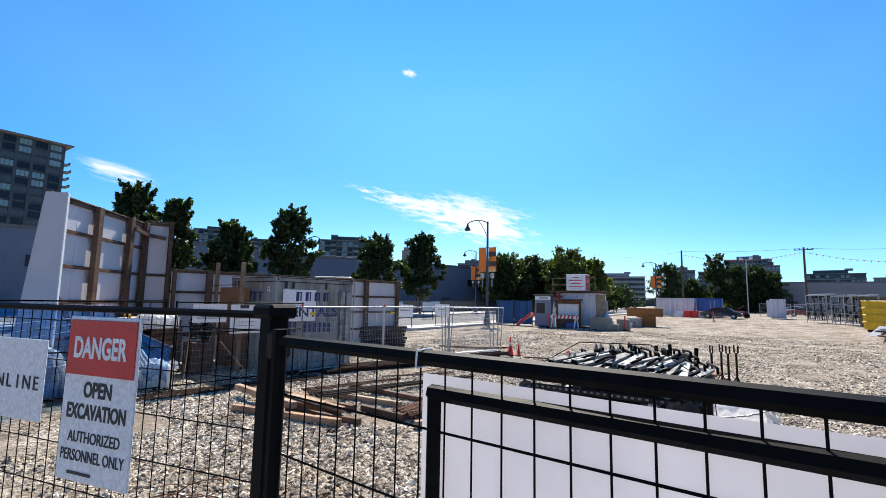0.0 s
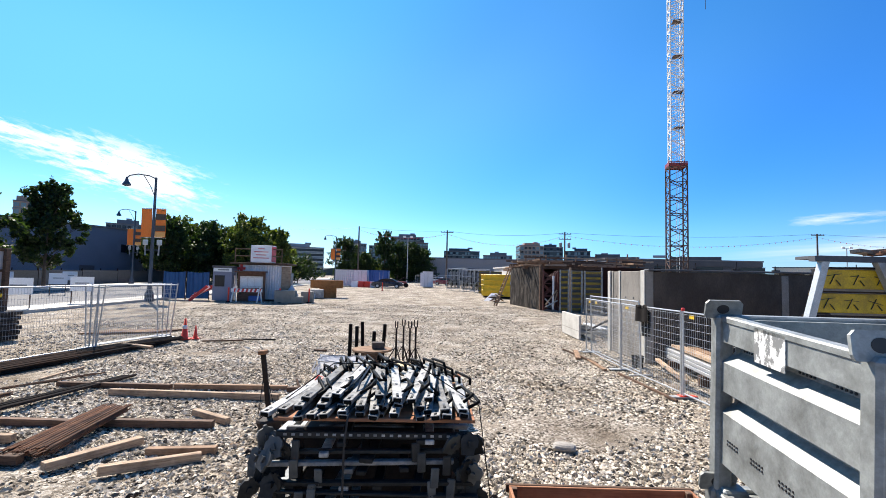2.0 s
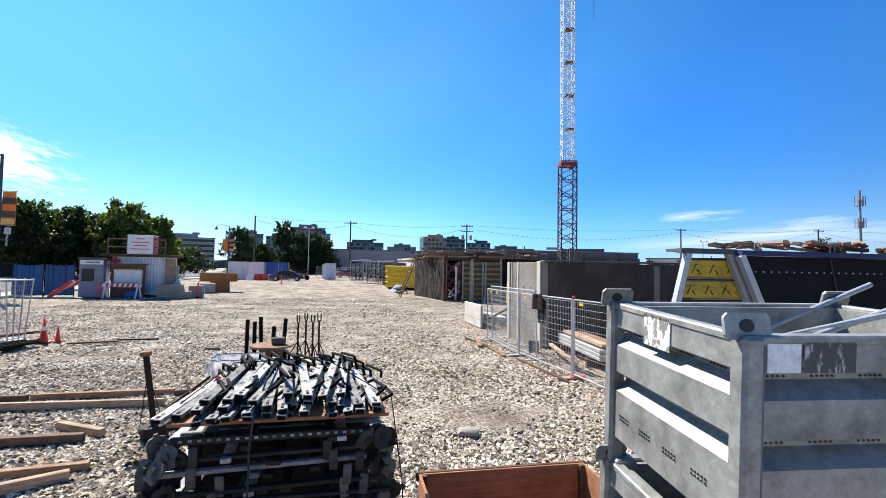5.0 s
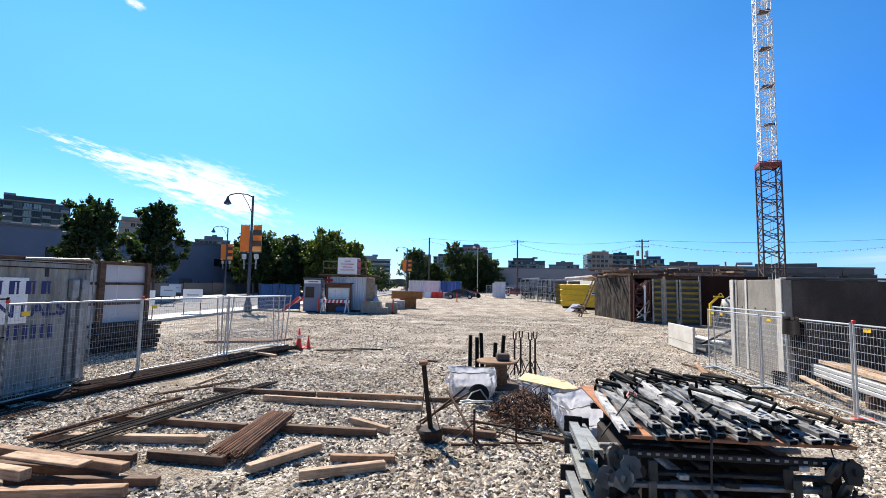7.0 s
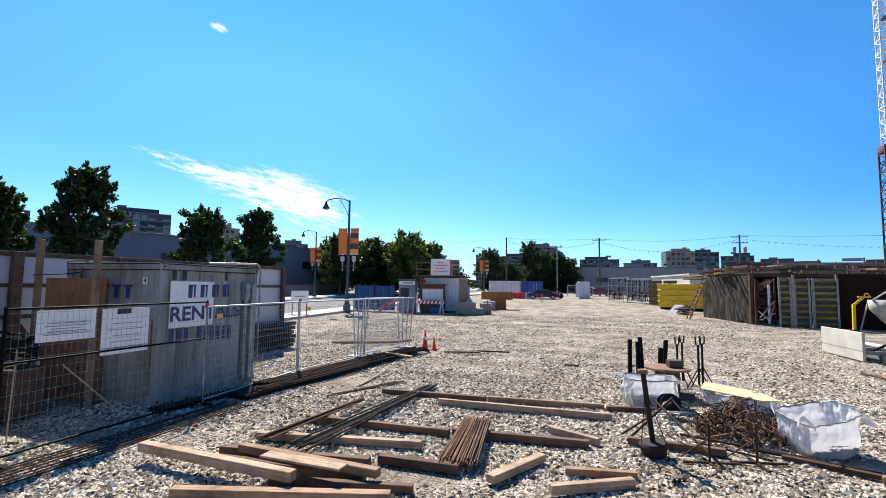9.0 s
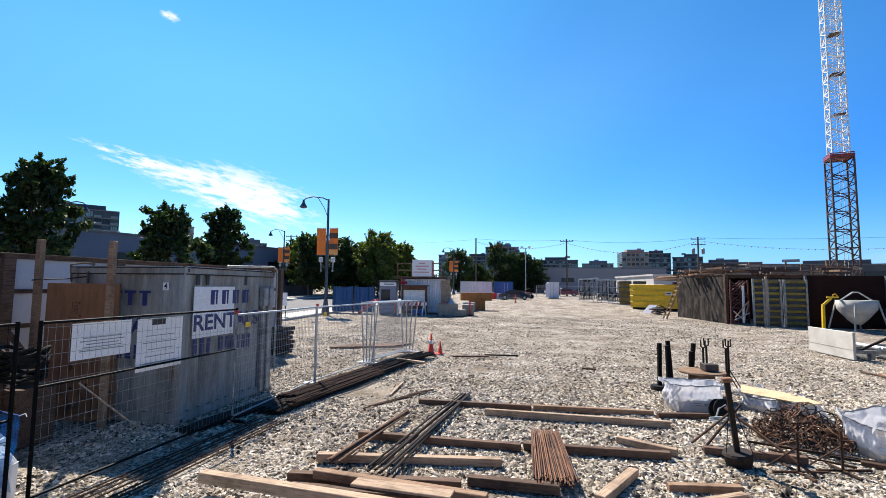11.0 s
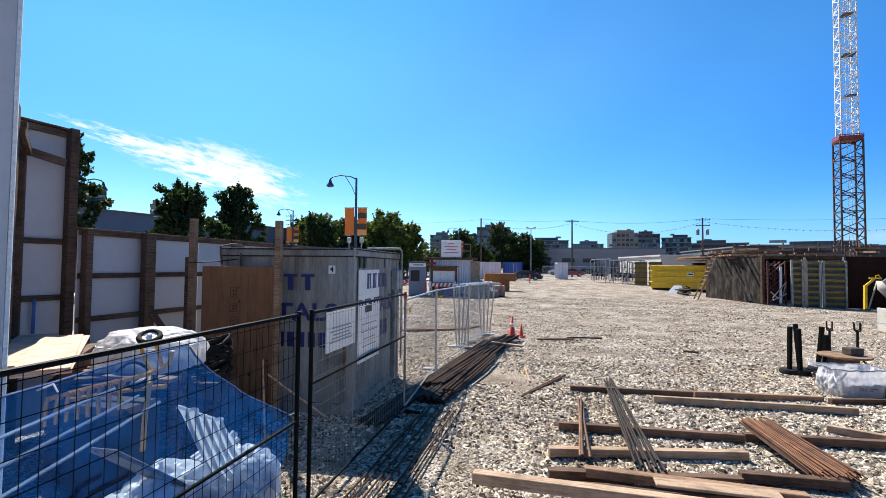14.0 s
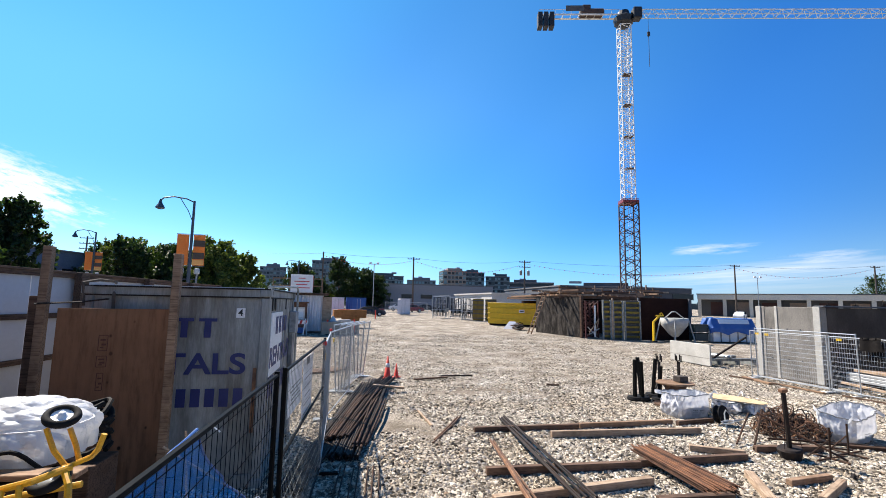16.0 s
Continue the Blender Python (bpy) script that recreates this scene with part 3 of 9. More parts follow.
# ---- boundary fences ----
def fence_panel(m, length, height, steel, label, dx=0.085, dz=0.17, wire=0.0022, rail=0.017, mid=(), bottom=0.1, group="site fence panels", mesh_mat=None):
    """A welded-mesh panel between two upright tubes, along its own x."""
    t = thing("mesh_fence", m, label, "fence panel", group)
    for x in (0.0, length):
        part("post", Geo().tube([(x, 0, 0), (x, 0, height + 0.03)], rail * 1.25, 8), steel, t)
    part("top_rail", Geo().tube([(0, 0, height), (length, 0, height)], rail, 6), steel, t)
    part("bottom_rail", Geo().tube([(0, 0, bottom), (length, 0, bottom)], rail, 6), steel, t)
    for z in mid:
        part("middle_rail", Geo().tube([(0, 0, z), (length, 0, z)], rail * 0.9, 6), steel, t)
    g = Geo()
    x = dx
    while x < length - 0.02:
        g.tube([(x, 0, bottom), (x, 0, height)], wire, 3, caps=False)
        x += dx
    z = bottom + dz
    while z < height - 0.02:
        g.tube([(0, wire * 1.6, z), (length, wire * 1.6, z)], wire * 1.25, 3, caps=False)
        z += dz
    part("wire_mesh", g, mesh_mat or steel, t)
    for x in (0.0, length):
        part("foot", Geo().box((x, 0, 0.02), (0.09, 0.6, 0.03), b=0.008), steel, t)
    return t


def along(x0, y0, x1, y1, z=0.0):
    return pose(x0, y0, z, 0, 0, math.degrees(math.atan2(y1 - y0, x1 - x0))), math.hypot(x1 - x0, y1 - y0)


lab = "black steel mesh fence panel at the edge of the site"
m, n = along(-1.132, 0.723, 1.416, 0.723)
gate = fence_panel(m, n, 2.038, BLACK_PAINT, "black steel mesh gate with a white banner tied to it", dx=0.063, dz=0.15, rail=0.016, wire=0.0023, group="")
part("banner", Geo().sheet(lambda u, v: (0.50 + u * 2.0, 0.012 + 0.006 * math.sin(u * 21) * (1 - v), 2.005 - 1.12 * v), 24, 8), BANNER_CLOTH, gate, "white banner sheet")
part("middle_rail", Geo().tube([(0.53, 0, 1.973), (n, 0, 1.973)], 0.015, 6), BLACK_PAINT, gate)
part("frame_upright", Geo().tube([(0.54, 0, 0.1), (0.54, 0, 1.973)], 0.015, 6), BLACK_PAINT, gate)
part("cable_tie", Geo().tube([(0.506, -0.018, 2.019), (0.51, -0.02, 2.053), (0.514, 0.018, 2.055), (0.51, 0.017, 2.019)], 0.0025, 5, close=True), WHITE_PAINT, gate)
post = thing("gate_post", pose(-1.222, 0.76, 0), "heavy black square steel gate post with a cap", "post")
part("upright", Geo().box((0, 0, 1.049), (0.06, 0.06, 2.098), b=0.006), BLACK_PAINT, post)
part("cap", Geo().box((0, 0, 2.113), (0.10, 0.09, 0.04), b=0.009), BLACK_PAINT, post)
part("latch", Geo().box((0.052, -0.015, 2.023), (0.04, 0.06, 0.075), b=0.008), DARK_STEEL, post)
m, n = along(-1.282, 0.82, -3.576, 0.127)
front = fence_panel(m, n, 2.098, BLACK_PAINT, lab, dx=0.063, dz=0.15, mid=(1.293,), wire=0.0021, rail=0.0128)
sign = thing("danger_sign", pose(-2.004, 0.598, 1.498, 0, 0, 196.8) @ Matrix.Scale(0.745, 4), "white and red danger sign tied to the black fence", "sign")
part("board", Geo().box((0, 0.04, 0.385), (0.51, 0.012, 0.77), b=0.004), SIGN_WHITE, sign)
part("red_band", Geo().box((0, 0.049, 0.622), (0.485, 0.006, 0.262), b=0.002), SIGN_RED, sign, "red band behind the white word")
R180 = pose(0, 0, 0, 90, 0, 180)
for text, z, wide, high, mt in (("DANGER", 0.622, 0.38, 0.105, SIGN_WHITE), ("OPEN", 0.425, 0.20, 0.075, INK), ("EXCAVATION", 0.322, 0.42, 0.072, INK), ("AUTHORIZED", 0.205, 0.37, 0.052, INK), ("PERSONNEL ONLY", 0.12, 0.45, 0.052, INK)):
    lettering("lettering", text, 0.1, mt, sign, pose(0, 0.053 if mt is SIGN_WHITE else 0.047, z) @ R180, 0.0015, 0.03 if high > 0.06 else 0.008, (wide, high))
part("small_print", Geo().box((0.08, 0.047, 0.04), (0.17, 0.003, 0.014)), INK, sign)
white = thing("fence_notice", pose(-2.622, 0.415, 1.658, 0, 0, 196.8) @ Matrix.Scale(0.745, 4), "white board with spaced dark letters on the fence", "sign")
part("board", Geo().box((0, 0.04, 0.22), (0.86, 0.01, 0.41), b=0.004), SIGN_WHITE, white)
for k, ch in enumerate("NLINE"):
    lettering("letter", ch, 0.1, INK, white, pose(-0.06 - 0.078 * k, 0.047, 0.2) @ R180, 0.0015)

LEFT = [(-11.85, 1.1), (-11.75, 4.5), (-11.72, 4.72), (-11.62, 8.1), (-11.72, 11.5), (-11.3, 14.72)]
m, n = along(*LEFT[0], *LEFT[1])
fence_panel(m, n, 2.02, BLACK_PAINT, "black steel mesh fence panel with a blue sheet behind it", mid=(1.0,), dz=0.17, wire=0.0026)
m, n = along(*LEFT[2], *LEFT[3])
fence_panel(m, n, 2.02, BLACK_PAINT, "black steel mesh fence panel carrying two white notices", mid=(1.3,), dz=0.155, wire=0.002, mesh_mat=GALV)
for x0, x1, z0, z1, band in ((0.38, 1.2, 1.53, 1.98, False), (1.3, 2.12, 1.23, 1.97, True)):
    nt_ = thing("paper_notice", m @ pose((x0 + x1) / 2, -0.02, z0), "white paper notice fixed behind fence wires", "notice", "notices on the fence")
    part("sheet", Geo().box((0, 0.045, (z1 - z0) / 2), (x1 - x0, 0.006, z1 - z0), b=0.001), SIGN_WHITE, nt_)
    if band:
        part("dark_label", Geo().box((-0.05, 0.040, z1 - z0 - 0.05), (0.24, 0.004, 0.09)), INK, nt_)
    for k in range(5):
        part("print_line", Geo().box((0, 0.040, 0.1 + k * (z1 - z0 - 0.25) / 5), ((x1 - x0) * (0.75 - 0.1 * (k % 3)), 0.003, 0.012)), CONT_PAINT, nt_)
grey = "galvanised mesh fence panel standing on the gravel"
for a, b in ((3, 4), (4, 5)):
    m, n = along(*LEFT[a], *LEFT[b])
    p = fence_panel(m, n - 0.06, 1.92, GALV_BRIGHT, grey, dx=0.075, dz=0.15, wire=0.0026)
    part("clamp_cap", Geo().box((0, 0, 1.97), (0.06, 0.06, 0.07), b=0.012), SIGN_RED, p, "small red clamp cap")
    part("tag_plate", Geo().box((0.35, -0.012, 1.72), (0.17, 0.004, 0.09)), YELLOW, p, "small yellow plate")
for k in range(4):
    m, n = along(-11.68 + 0.07 * k, 14.75 + 0.05 * k, -11.16 + 0.09 * k, 17.45 + 0.1 * k)
    p = fence_panel(m @ pose(0, 0, 0, -4 + 3.4 * k), n, 1.93, GALV_BRIGHT, "spare galvanised fence panel leaning in a stack", dx=0.075, dz=0.15, wire=0.0018)

RIGHT = [(4.02, 16.54), (4.06, 13.45), (4.27, 10.53), (4.42, 7.5), (4.55, 4.5)]
for a in range(4):
    m, n = along(*RIGHT[a], *RIGHT[a + 1])
    p = fence_panel(m, n - 0.08, 1.80, GALV_BRIGHT, grey, dx=0.075, dz=0.15, wire=0.0026)
    part("tag_plate", Geo().box((0.3, 0.012, 1.72), (0.17, 0.004, 0.09)), YELLOW, p, "small yellow maker's plate")
    if a == 2:
        part("plastic_foot", Geo().box((-0.04, 0.1, 0.03), (0.16, 0.4, 0.04), b=0.015), ORANGE, p, "flat orange plastic foot")
        part("clamp_cap", Geo().box((0, 0, 1.85), (0.06, 0.06, 0.07), b=0.012), SIGN_RED, p, "small red clamp cap")
m, n = along(4.12, 16.42, 4.25, 12.75)
p = fence_panel(m @ pose(0, 0.05, 0, 1.5), n, 1.90, GALV_BRIGHT, "loose galvanised fence panel leaning beside the others", dx=0.075, dz=0.15, wire=0.0026)
part("tag_plate", Geo().box((0.5, 0.012, 1.70), (0.17, 0.004, 0.09)), YELLOW, p, "small yellow maker's plate")
# a jacket over the panel
g = Geo().sheet(lambda u, v: (0.62 * (u - 0.5) * (1 - 0.3 * v), (0.06 if v < 0.5 else -0.06) + 0.02 * math.sin(9 * u), 0.02 + 0.012 * math.sin(11 * u) - 1.2 * abs(v - 0.35) + 0.012 * math.sin(7 * u)), 12, 14)
single("jacket", g, surf("dark_cloth", (0.016, 0.014, 0.013), 0.95, spec=0.1, scale=8, fine=150, bump=0.3), pose(4.14, 12.2, 1.83, 0, 0, 94), "dark cloth jacket hung over the mesh fence", "jacket", smooth=True)

# ---- storage container ----
def corrugated(w, h, depth, pitch, z0):
    """A ribbed steel wall along x, its ribs running upright."""
    xs, off = [0.0], [0.0]
    x = 0.0
    while x + pitch <= w + 1e-6:
        for f, d in ((0.25, 0), (0.5, 1), (0.75, 1), (1.0, 0)):
            xs.append(x + pitch * f)
            off.append(depth * d)
        x += pitch
    if xs[-1] < w - 0.001:
        xs.append(w)
        off.append(0.0)
    return [(a, o) for a, o in zip(xs, off)]


def ribbed_wall(w, h, depth, pitch, z0, m):
    prof = corrugated(w, h, depth, pitch, z0)
    g = Geo()
    vs = [(x, o, z) for x, o in prof for z in (z0, z0 + h)]
    vs += [(x, o + 0.03, z) for x, o in prof for z in (z0, z0 + h)]
    k = len(prof)
    fs = []
    for i in range(k - 1):
        fs += [(2 * i, 2 * i + 2, 2 * i + 3, 2 * i + 1), (2 * k + 2 * i, 2 * k + 2 * i + 1, 2 * k + 2 * i + 3, 2 * k + 2 * i + 2)]
    return g.add(vs, fs, m)


CH, CW, CL = 2.78, 2.95, 2.44
cont = thing("storage_container", pose(-12.40, 7.68, 0, 0, 0, 91.0), "weathered grey ten-foot steel storage container with blue lettering", "container")
for x in (0.06, CW - 0.06):
    for y in (0.06, CL - 0.06):
        part("corner_post", Geo().box((x, y, CH / 2), (0.13, 0.13, CH - 0.02), b=0.012), CONT_PAINT, cont)
        for z in (0.06, CH - 0.055):
            part("corner_casting", Geo().box((x, y, z), (0.17, 0.17, 0.12), b=0.012), CONT_PAINT, cont)
            part("casting_hole", Geo().box((x, y, z), (0.06, 0.174, 0.075), b=0.01), INK, cont)
for x0, x1, y0, y1 in ((0.1, CW - 0.1, 0.05, 0.05), (0.1, CW - 0.1, CL - 0.05, CL - 0.05), (0.05, 0.05, 0.1, CL - 0.1), (CW - 0.05, CW - 0.05, 0.1, CL - 0.1)):
    for z, hh in ((0.1, 0.16), (CH - 0.06, 0.11)):
        part("rail", Geo().bar((x0, y0, z), (x1, y1, z), 0.09, hh), CONT_PAINT, cont)
part("end_wall", ribbed_wall(CW - 0.24, CH - 0.26, 0.04, 0.274, 0.16, pose(0.12, 0.02, 0)), CONT_PAINT, cont)
part("far_end_wall", ribbed_wall(CW - 0.24, CH - 0.26, 0.035, 0.274, 0.16, pose(0.12, CL - 0.07, 0)), CONT_PAINT, cont)
part("side_wall", ribbed_wall(CL - 0.24, CH - 0.26, 0.022, 0.44, 0.16, pose(0.03, CL - 0.12, 0, 0, 0, -90)), CONT_PAINT, cont)
part("far_side_wall", ribbed_wall(CL - 0.24, CH - 0.26, 0.035, 0.274, 0.16, pose(CW - 0.07, CL - 0.12, 0, 0, 0, -90)), CONT_PAINT, cont)
part("roof", Geo().box((CW / 2, CL / 2, CH - 0.03), (CW - 0.06, CL - 0.06, 0.03)), CONT_PAINT, cont)
part("floor_frame", Geo().box((CW / 2, CL / 2, 0.12), (CW - 0.1, CL - 0.1, 0.14)), DARK_STEEL, cont)
part("sign_board", Geo().box((0.87, 0.014, 1.95), (1.2, 0.012, 0.96), b=0.003), SIGN_WHITE, cont, "white sign panel behind blue letters")
for k in range(4):      # a trader's name, as plain strokes
    part("letter_block", Geo().box((0.78 + 0.34 * k, 0.004, 2.22), (0.11, 0.004, 0.28)).box((0.90 + 0.34 * k, 0.004, 2.22), (0.045, 0.004, 0.28)).box((0.84 + 0.34 * k, 0.004, 2.345), (0.2, 0.0045, 0.03)), INK_BLUE, cont, "plain dark blue letter strokes")
lettering("lettering", "RENTALS", 0.46, INK_BLUE, cont, pose(1.32, 0.004, 1.75) @ pose(0, 0, 0, 90), 0.002, 0.022, (2.06, 0.31))
for k in range(10):
    if k not in (3,):
        part("number_bar", Geo().box((0.36 + 0.185 * k, 0.012, 1.31 - 0.006 * k), (0.1, 0.006, 0.3)), INK_BLUE, cont, "plain dark blue bar")
lettering("lettering", "RENTALS", 0.50, INK_BLUE, cont, pose(0.018, 1.30, 1.71, 0, 0, -90) @ pose(0, 0, 0, 90), 0.002, 0.022, (2.02, 0.30))
for k in range(8):
    part("number_bar", Geo().box((0.02, 0.37 + 0.187 * k, 1.24), (0.004, 0.125, 0.25)), INK_BLUE, cont, "plain dark blue bar")
for k in range(4):
    y = 0.83 + 0.31 * k
    part("letter_block", Geo().box((0.02, y, 2.21), (0.004, 0.09, 0.27)).box((0.02, y, 2.325), (0.0045, 0.24, 0.045)), INK_BLUE, cont, "plain dark blue letter strokes")
for a, b in (((0.0, 0.0), (0.0, CL)), ((0.0, 0.0), (CW, 0.0))):
    part("rusty_lip", Geo().bar((*a, CH - 0.004), (*b, CH - 0.004), 0.05, 0.022), DARK_STEEL, cont)
    part("gutter_line", Geo().bar((a[0] + 0.012, a[1] + 0.012, CH - 0.125), (b[0] + 0.012, b[1] + 0.012, CH - 0.125), 0.04, 0.02), DARK_STEEL, cont)
part("unit_plate", Geo().box((0.02, 0.40, 2.43), (0.004, 0.12, 0.14)), SIGN_WHITE, cont)
lettering("unit_digit", "4", 0.14, INK, cont, pose(0.014, 0.40, 2.43, 0, 0, -90) @ pose(0, 0, 0, 90), 0.002, 0.01)
part("rust_streak", Geo().box((0.018, 0.16, 1.2), (0.004, 0.05, 0.9)), RUST, cont)
# conduit, vents and boxes towards the far end
part("conduit", Geo().tube([(2.98, -0.07, 0.4), (2.98, -0.07, 2.72), (2.95, -0.07, 2.84), (2.84, -0.06, 2.9), (1.6, 0.3, 2.86)], 0.022, 8), GALV, cont, "bent galvanised conduit")
for x in (0.36, 0.62, 1.85):
    part("vent_slot", Geo().box((x, 0.012, 2.56), (0.09, 0.02, 0.2), b=0.006), INK, cont)
for x in (2.48, 2.72):
    part("meter_box", Geo().box((x, -0.05, 2.2), (0.17, 0.14, 0.42), b=0.015), FORM_GREY, cont)
    part("cable_duct", Geo().box((x, -0.03, 1.05), (0.12, 0.08, 1.95), b=0.01), FORM_GREY, cont)
part("roof_lip", Geo().box((0.03, CL / 2, CH + 0.008), (0.05, CL - 0.2, 0.02)).box((CW / 2, 0.03, CH + 0.008), (CW - 0.2, 0.05, 0.02)), PVC, cont)
part("strap", Geo().tube([(0.0, 2.42, 2.5), (-0.02, 2.44, 2.82), (0.1, 2.30, 2.86), (0.16, 2.12, 2.84), (-0.01, 2.06, 2.66), (-0.012, 2.05, 2.42)], 0.022, 6), BARK, cont, "dark strap over the roof corner")

# plywood screen on two posts before the container
ply = thing("plywood_screen", pose(-15.07, 7.29, 0, 0, 0, 1.5), "brown plywood sheet nailed between two tall timber posts", "plywood screen")
SKEW = pose(0.135, 0, 0, 0, 0, 11) @ pose(-0.135, 0, 0)
part("sheet", Geo().box((0.79, 0, 1.255), (1.31, 0.02, 2.43), SKEW, b=0.003), PLYWOOD, ply)
for x, h in ((0.0, 3.26), (1.53, 3.22)):
    part("timber_post", Geo().box((0, 0, 0), (h, 0.10, 0.10), pose(x, -0.065, h / 2, 0, 90, 0.8), b=0.006), LUMBER, ply)
part("side_board", Geo().box((0, 0, 0), (2.62, 0.03, 0.14), pose(-0.14, 0.03, 1.31, 0, 90, 0), b=0.004), LUMBER_OLD, ply)
STAMP = surf("faded_ink", (0.10, 0.035, 0.02), 0.8, bump=0)
for k, (z, w, h) in enumerate(((2.02, 0.1, 0.2), (1.78, 0.11, 0.14), (1.52, 0.07, 0.22), (0.98, 0.08, 0.07))):
    g = Geo()
    for sx, sz, ww, hh in ((-w / 2, 0, 0.009, h), (w / 2, 0, 0.009, h), (0, h / 2, w, 0.009), (0, -h / 2, w, 0.009), (0, h * 0.2, w * 0.6, 0.02), (0.01, -h * 0.1, w * 0.5, 0.025), (-0.01, -h * 0.3, w * 0.4, 0.015)):
        g.box((0.66 + sx, -0.0115, z + sz), (ww, 0.003, hh))
    part("stamp", g, STAMP, ply, "", False, SKEW)
part("wire_tie", Geo().tube([(-0.06, -0.13, 2.52), (0.08, -0.13, 2.53), (0.3, 0.2, 2.55), (0.55, 0.4, 2.6)], 0.012, 5), DARK_STEEL, ply)
part("spacer", Geo().box((0.75, 0.12, 0.3), (0.1, 0.22, 0.1)), LUMBER_OLD, ply)

# ---- white hoarding ----
def hoarding(name, x0, y0, x1, y1, h, bay, posts, rails, label):
    m, n = along(x0, y0, x1, y1)
    t = thing(name, m, label, "hoarding", kind="structure")
    k = max(1, round(n / bay))
    for i in range(k):
        part("panel", Geo().box(((i + 0.5) * n / k, 0.03, h / 2), (n / k - 0.012, 0.02, h - 0.04), b=0.003), WHITE_PANEL, t)
    for z in rails:
        part("rail", Geo().box((n / 2, -0.012, z), (n, 0.05, 0.085), b=0.005), LUMBER_OLD, t)
    for x, w, cut in posts:
        part("stud", Geo().box((0, 0, 0), (h - cut, 0.13, w), pose(x, -0.105, (h - cut) / 2, 0, 90, 0), b=0.006), LUMBER_OLD, t)
    part("cap", Geo().box((n / 2, 0.0, h - 0.01), (n, 0.12, 0.035), b=0.004), LUMBER_OLD, t)
    return t


tall = hoarding("wall_hoarding_tall", -13.3, 2.47, -16.665, 5.575, 4.45, 1.17, ((1.83, 0.2, 0.02), (3.49, 0.22, 0.0), (4.42, 0.2, 0.0)), (1.1, 1.98, 2.82, 3.65, 4.36), "tall white plywood hoarding on brown timber studs")
part("brace", Geo().bar((3.55, -0.2, 4.15), (4.45, -0.2, 4.05), 0.05, 0.11), LUMBER_OLD, tall)
part("brace", Geo().bar((0.3, -0.16, 2.2), (1.2, -0.22, 1.1), 0.05, 0.1), LUMBER_OLD, tall)
end = hoarding("wall_hoarding_end", -16.68, 5.60, -16.53, 6.37, 4.56, 0.7, ((0.04, 0.08, 0.1), (0.70, 0.12, 0.0)), (1.1, 1.98, 2.82, 4.47), "narrow end bay of the tall white hoarding")
part("brace", Geo().bar((0.0, -0.2, 4.08), (0.55, -0.2, 4.0), 0.05, 0.11), LUMBER_OLD, end)
part("blue_strap", Geo().box((0.3, -0.06, 1.72), (0.04, 0.01, 0.5)), TARP_BLUE, end)
hoarding("wall_hoarding_low", -16.38, 6.36, -15.5, 16.05, 3.04, 1.22, ((0.06, 0.1, 0), (1.15, 0.2, 0), (3.4, 0.2, 0), (5.6, 0.2, 0), (7.8, 0.2, 0), (9.6, 0.15, 0)), (0.9, 1.62, 2.3, 2.98), "white plywood hoarding on brown timber studs and rails")
m, n = along(-12.87, 2.73, -13.40, 2.09)
ret = thing("wall_hoarding_return", m, "tall white return panel with a slanting edge", "hoarding", kind="structure")
part("panel", Geo().prism([(0, 0), (0.86, 0), (0.43, 4.40), (0, 4.40)], -0.02, 0.02), WHITE_PANEL, ret)
part("edge_strip", Geo().box((-0.014, 0, 2.2), (0.022, 0.07, 4.36), b=0.003), WHITE_PAINT, ret)
single("timber_brace", Geo().box((0, 0, 0), (2.0, 0.05, 0.1), b=0.004), LUMBER_OLD, pose(-15.62, 7.75, 0.82, 0, 58, 60), "weathered timber brace leaning on the white hoarding", "brace")

# ---- concrete retaining wall on the right ----
def wall_run(name, x0, y0, x1, y1, thick, h, mat, label):
    """A cast wall along a line, its face on the left of the way; thick goes to the right."""
    m, n = along(x0, y0, x1, y1)
    ob = part(name, Geo().box((n / 2, -thick / 2, h / 2), (n, thick, h), b=0.012), mat, None, "", False, m)
    return tagged(ob, label, "wall", kind="structure")


PALE0, PALE1 = Vector((5.25, 14.70)), Vector((5.02, 17.22))
at = lambda f: PALE0.lerp(PALE1, f)
wall_run("wall_pale_end", *at(0.0), *at(1.0), 0.26, 2.75, CONCRETE_END, "pale cast concrete end wall with a weathered face")
for f0, f1, proud, mt in ((0.0, 0.10, 0.035, CONCRETE_PALE), (0.915, 1.0, 0.05, CONCRETE_PALE), (0.86, 0.905, 0.014, CONCRETE), (0.645, 0.69, 0.022, CONCRETE_PALE)):
    a, b = at(f0), at(f1)
    side = Vector((-1, -0.09)) * proud
    wall_run("wall_pier", *(a + side), *(b + side), proud - 0.003, 2.77, mt, "pale concrete strip standing proud of the end wall")
for f, z in ((0.3, 1.9), (0.5, 0.75), (0.5, 1.9), (0.3, 0.75), (0.76, 1.9), (0.76, 0.75)):
    p = at(f)
    tagged(part("wall_tie_hole", Geo().lathe([(0.03, -0.004), (0.03, 0.004)], 10, pose(p.x - 0.002, p.y, z, 0, 90, 5)), INK), "small dark tie hole in the concrete", "tie hole", kind="structure")
wall_run("wall_return", 5.47, 14.665, 5.25, 14.70, 0.24, 2.74, CONCRETE, "bare grey return of the concrete end wall")
# The shade on this face is put into its dark concrete colour.
wall_run("wall_dark", 24.0, 13.75, 5.474, 14.664, 0.28, 2.73, CONCRETE_DARK, "long stained concrete wall with pour joints, darkened as shaded")
for x in (9.16, 13.0, 16.9):
    y = 14.664 - (x - 5.474) * 0.0493
    wall_run("wall_joint", x + 0.2, y - 0.026, x, y - 0.016, 0.012, 2.68, CONCRETE, "pale pour joint down the dark wall")
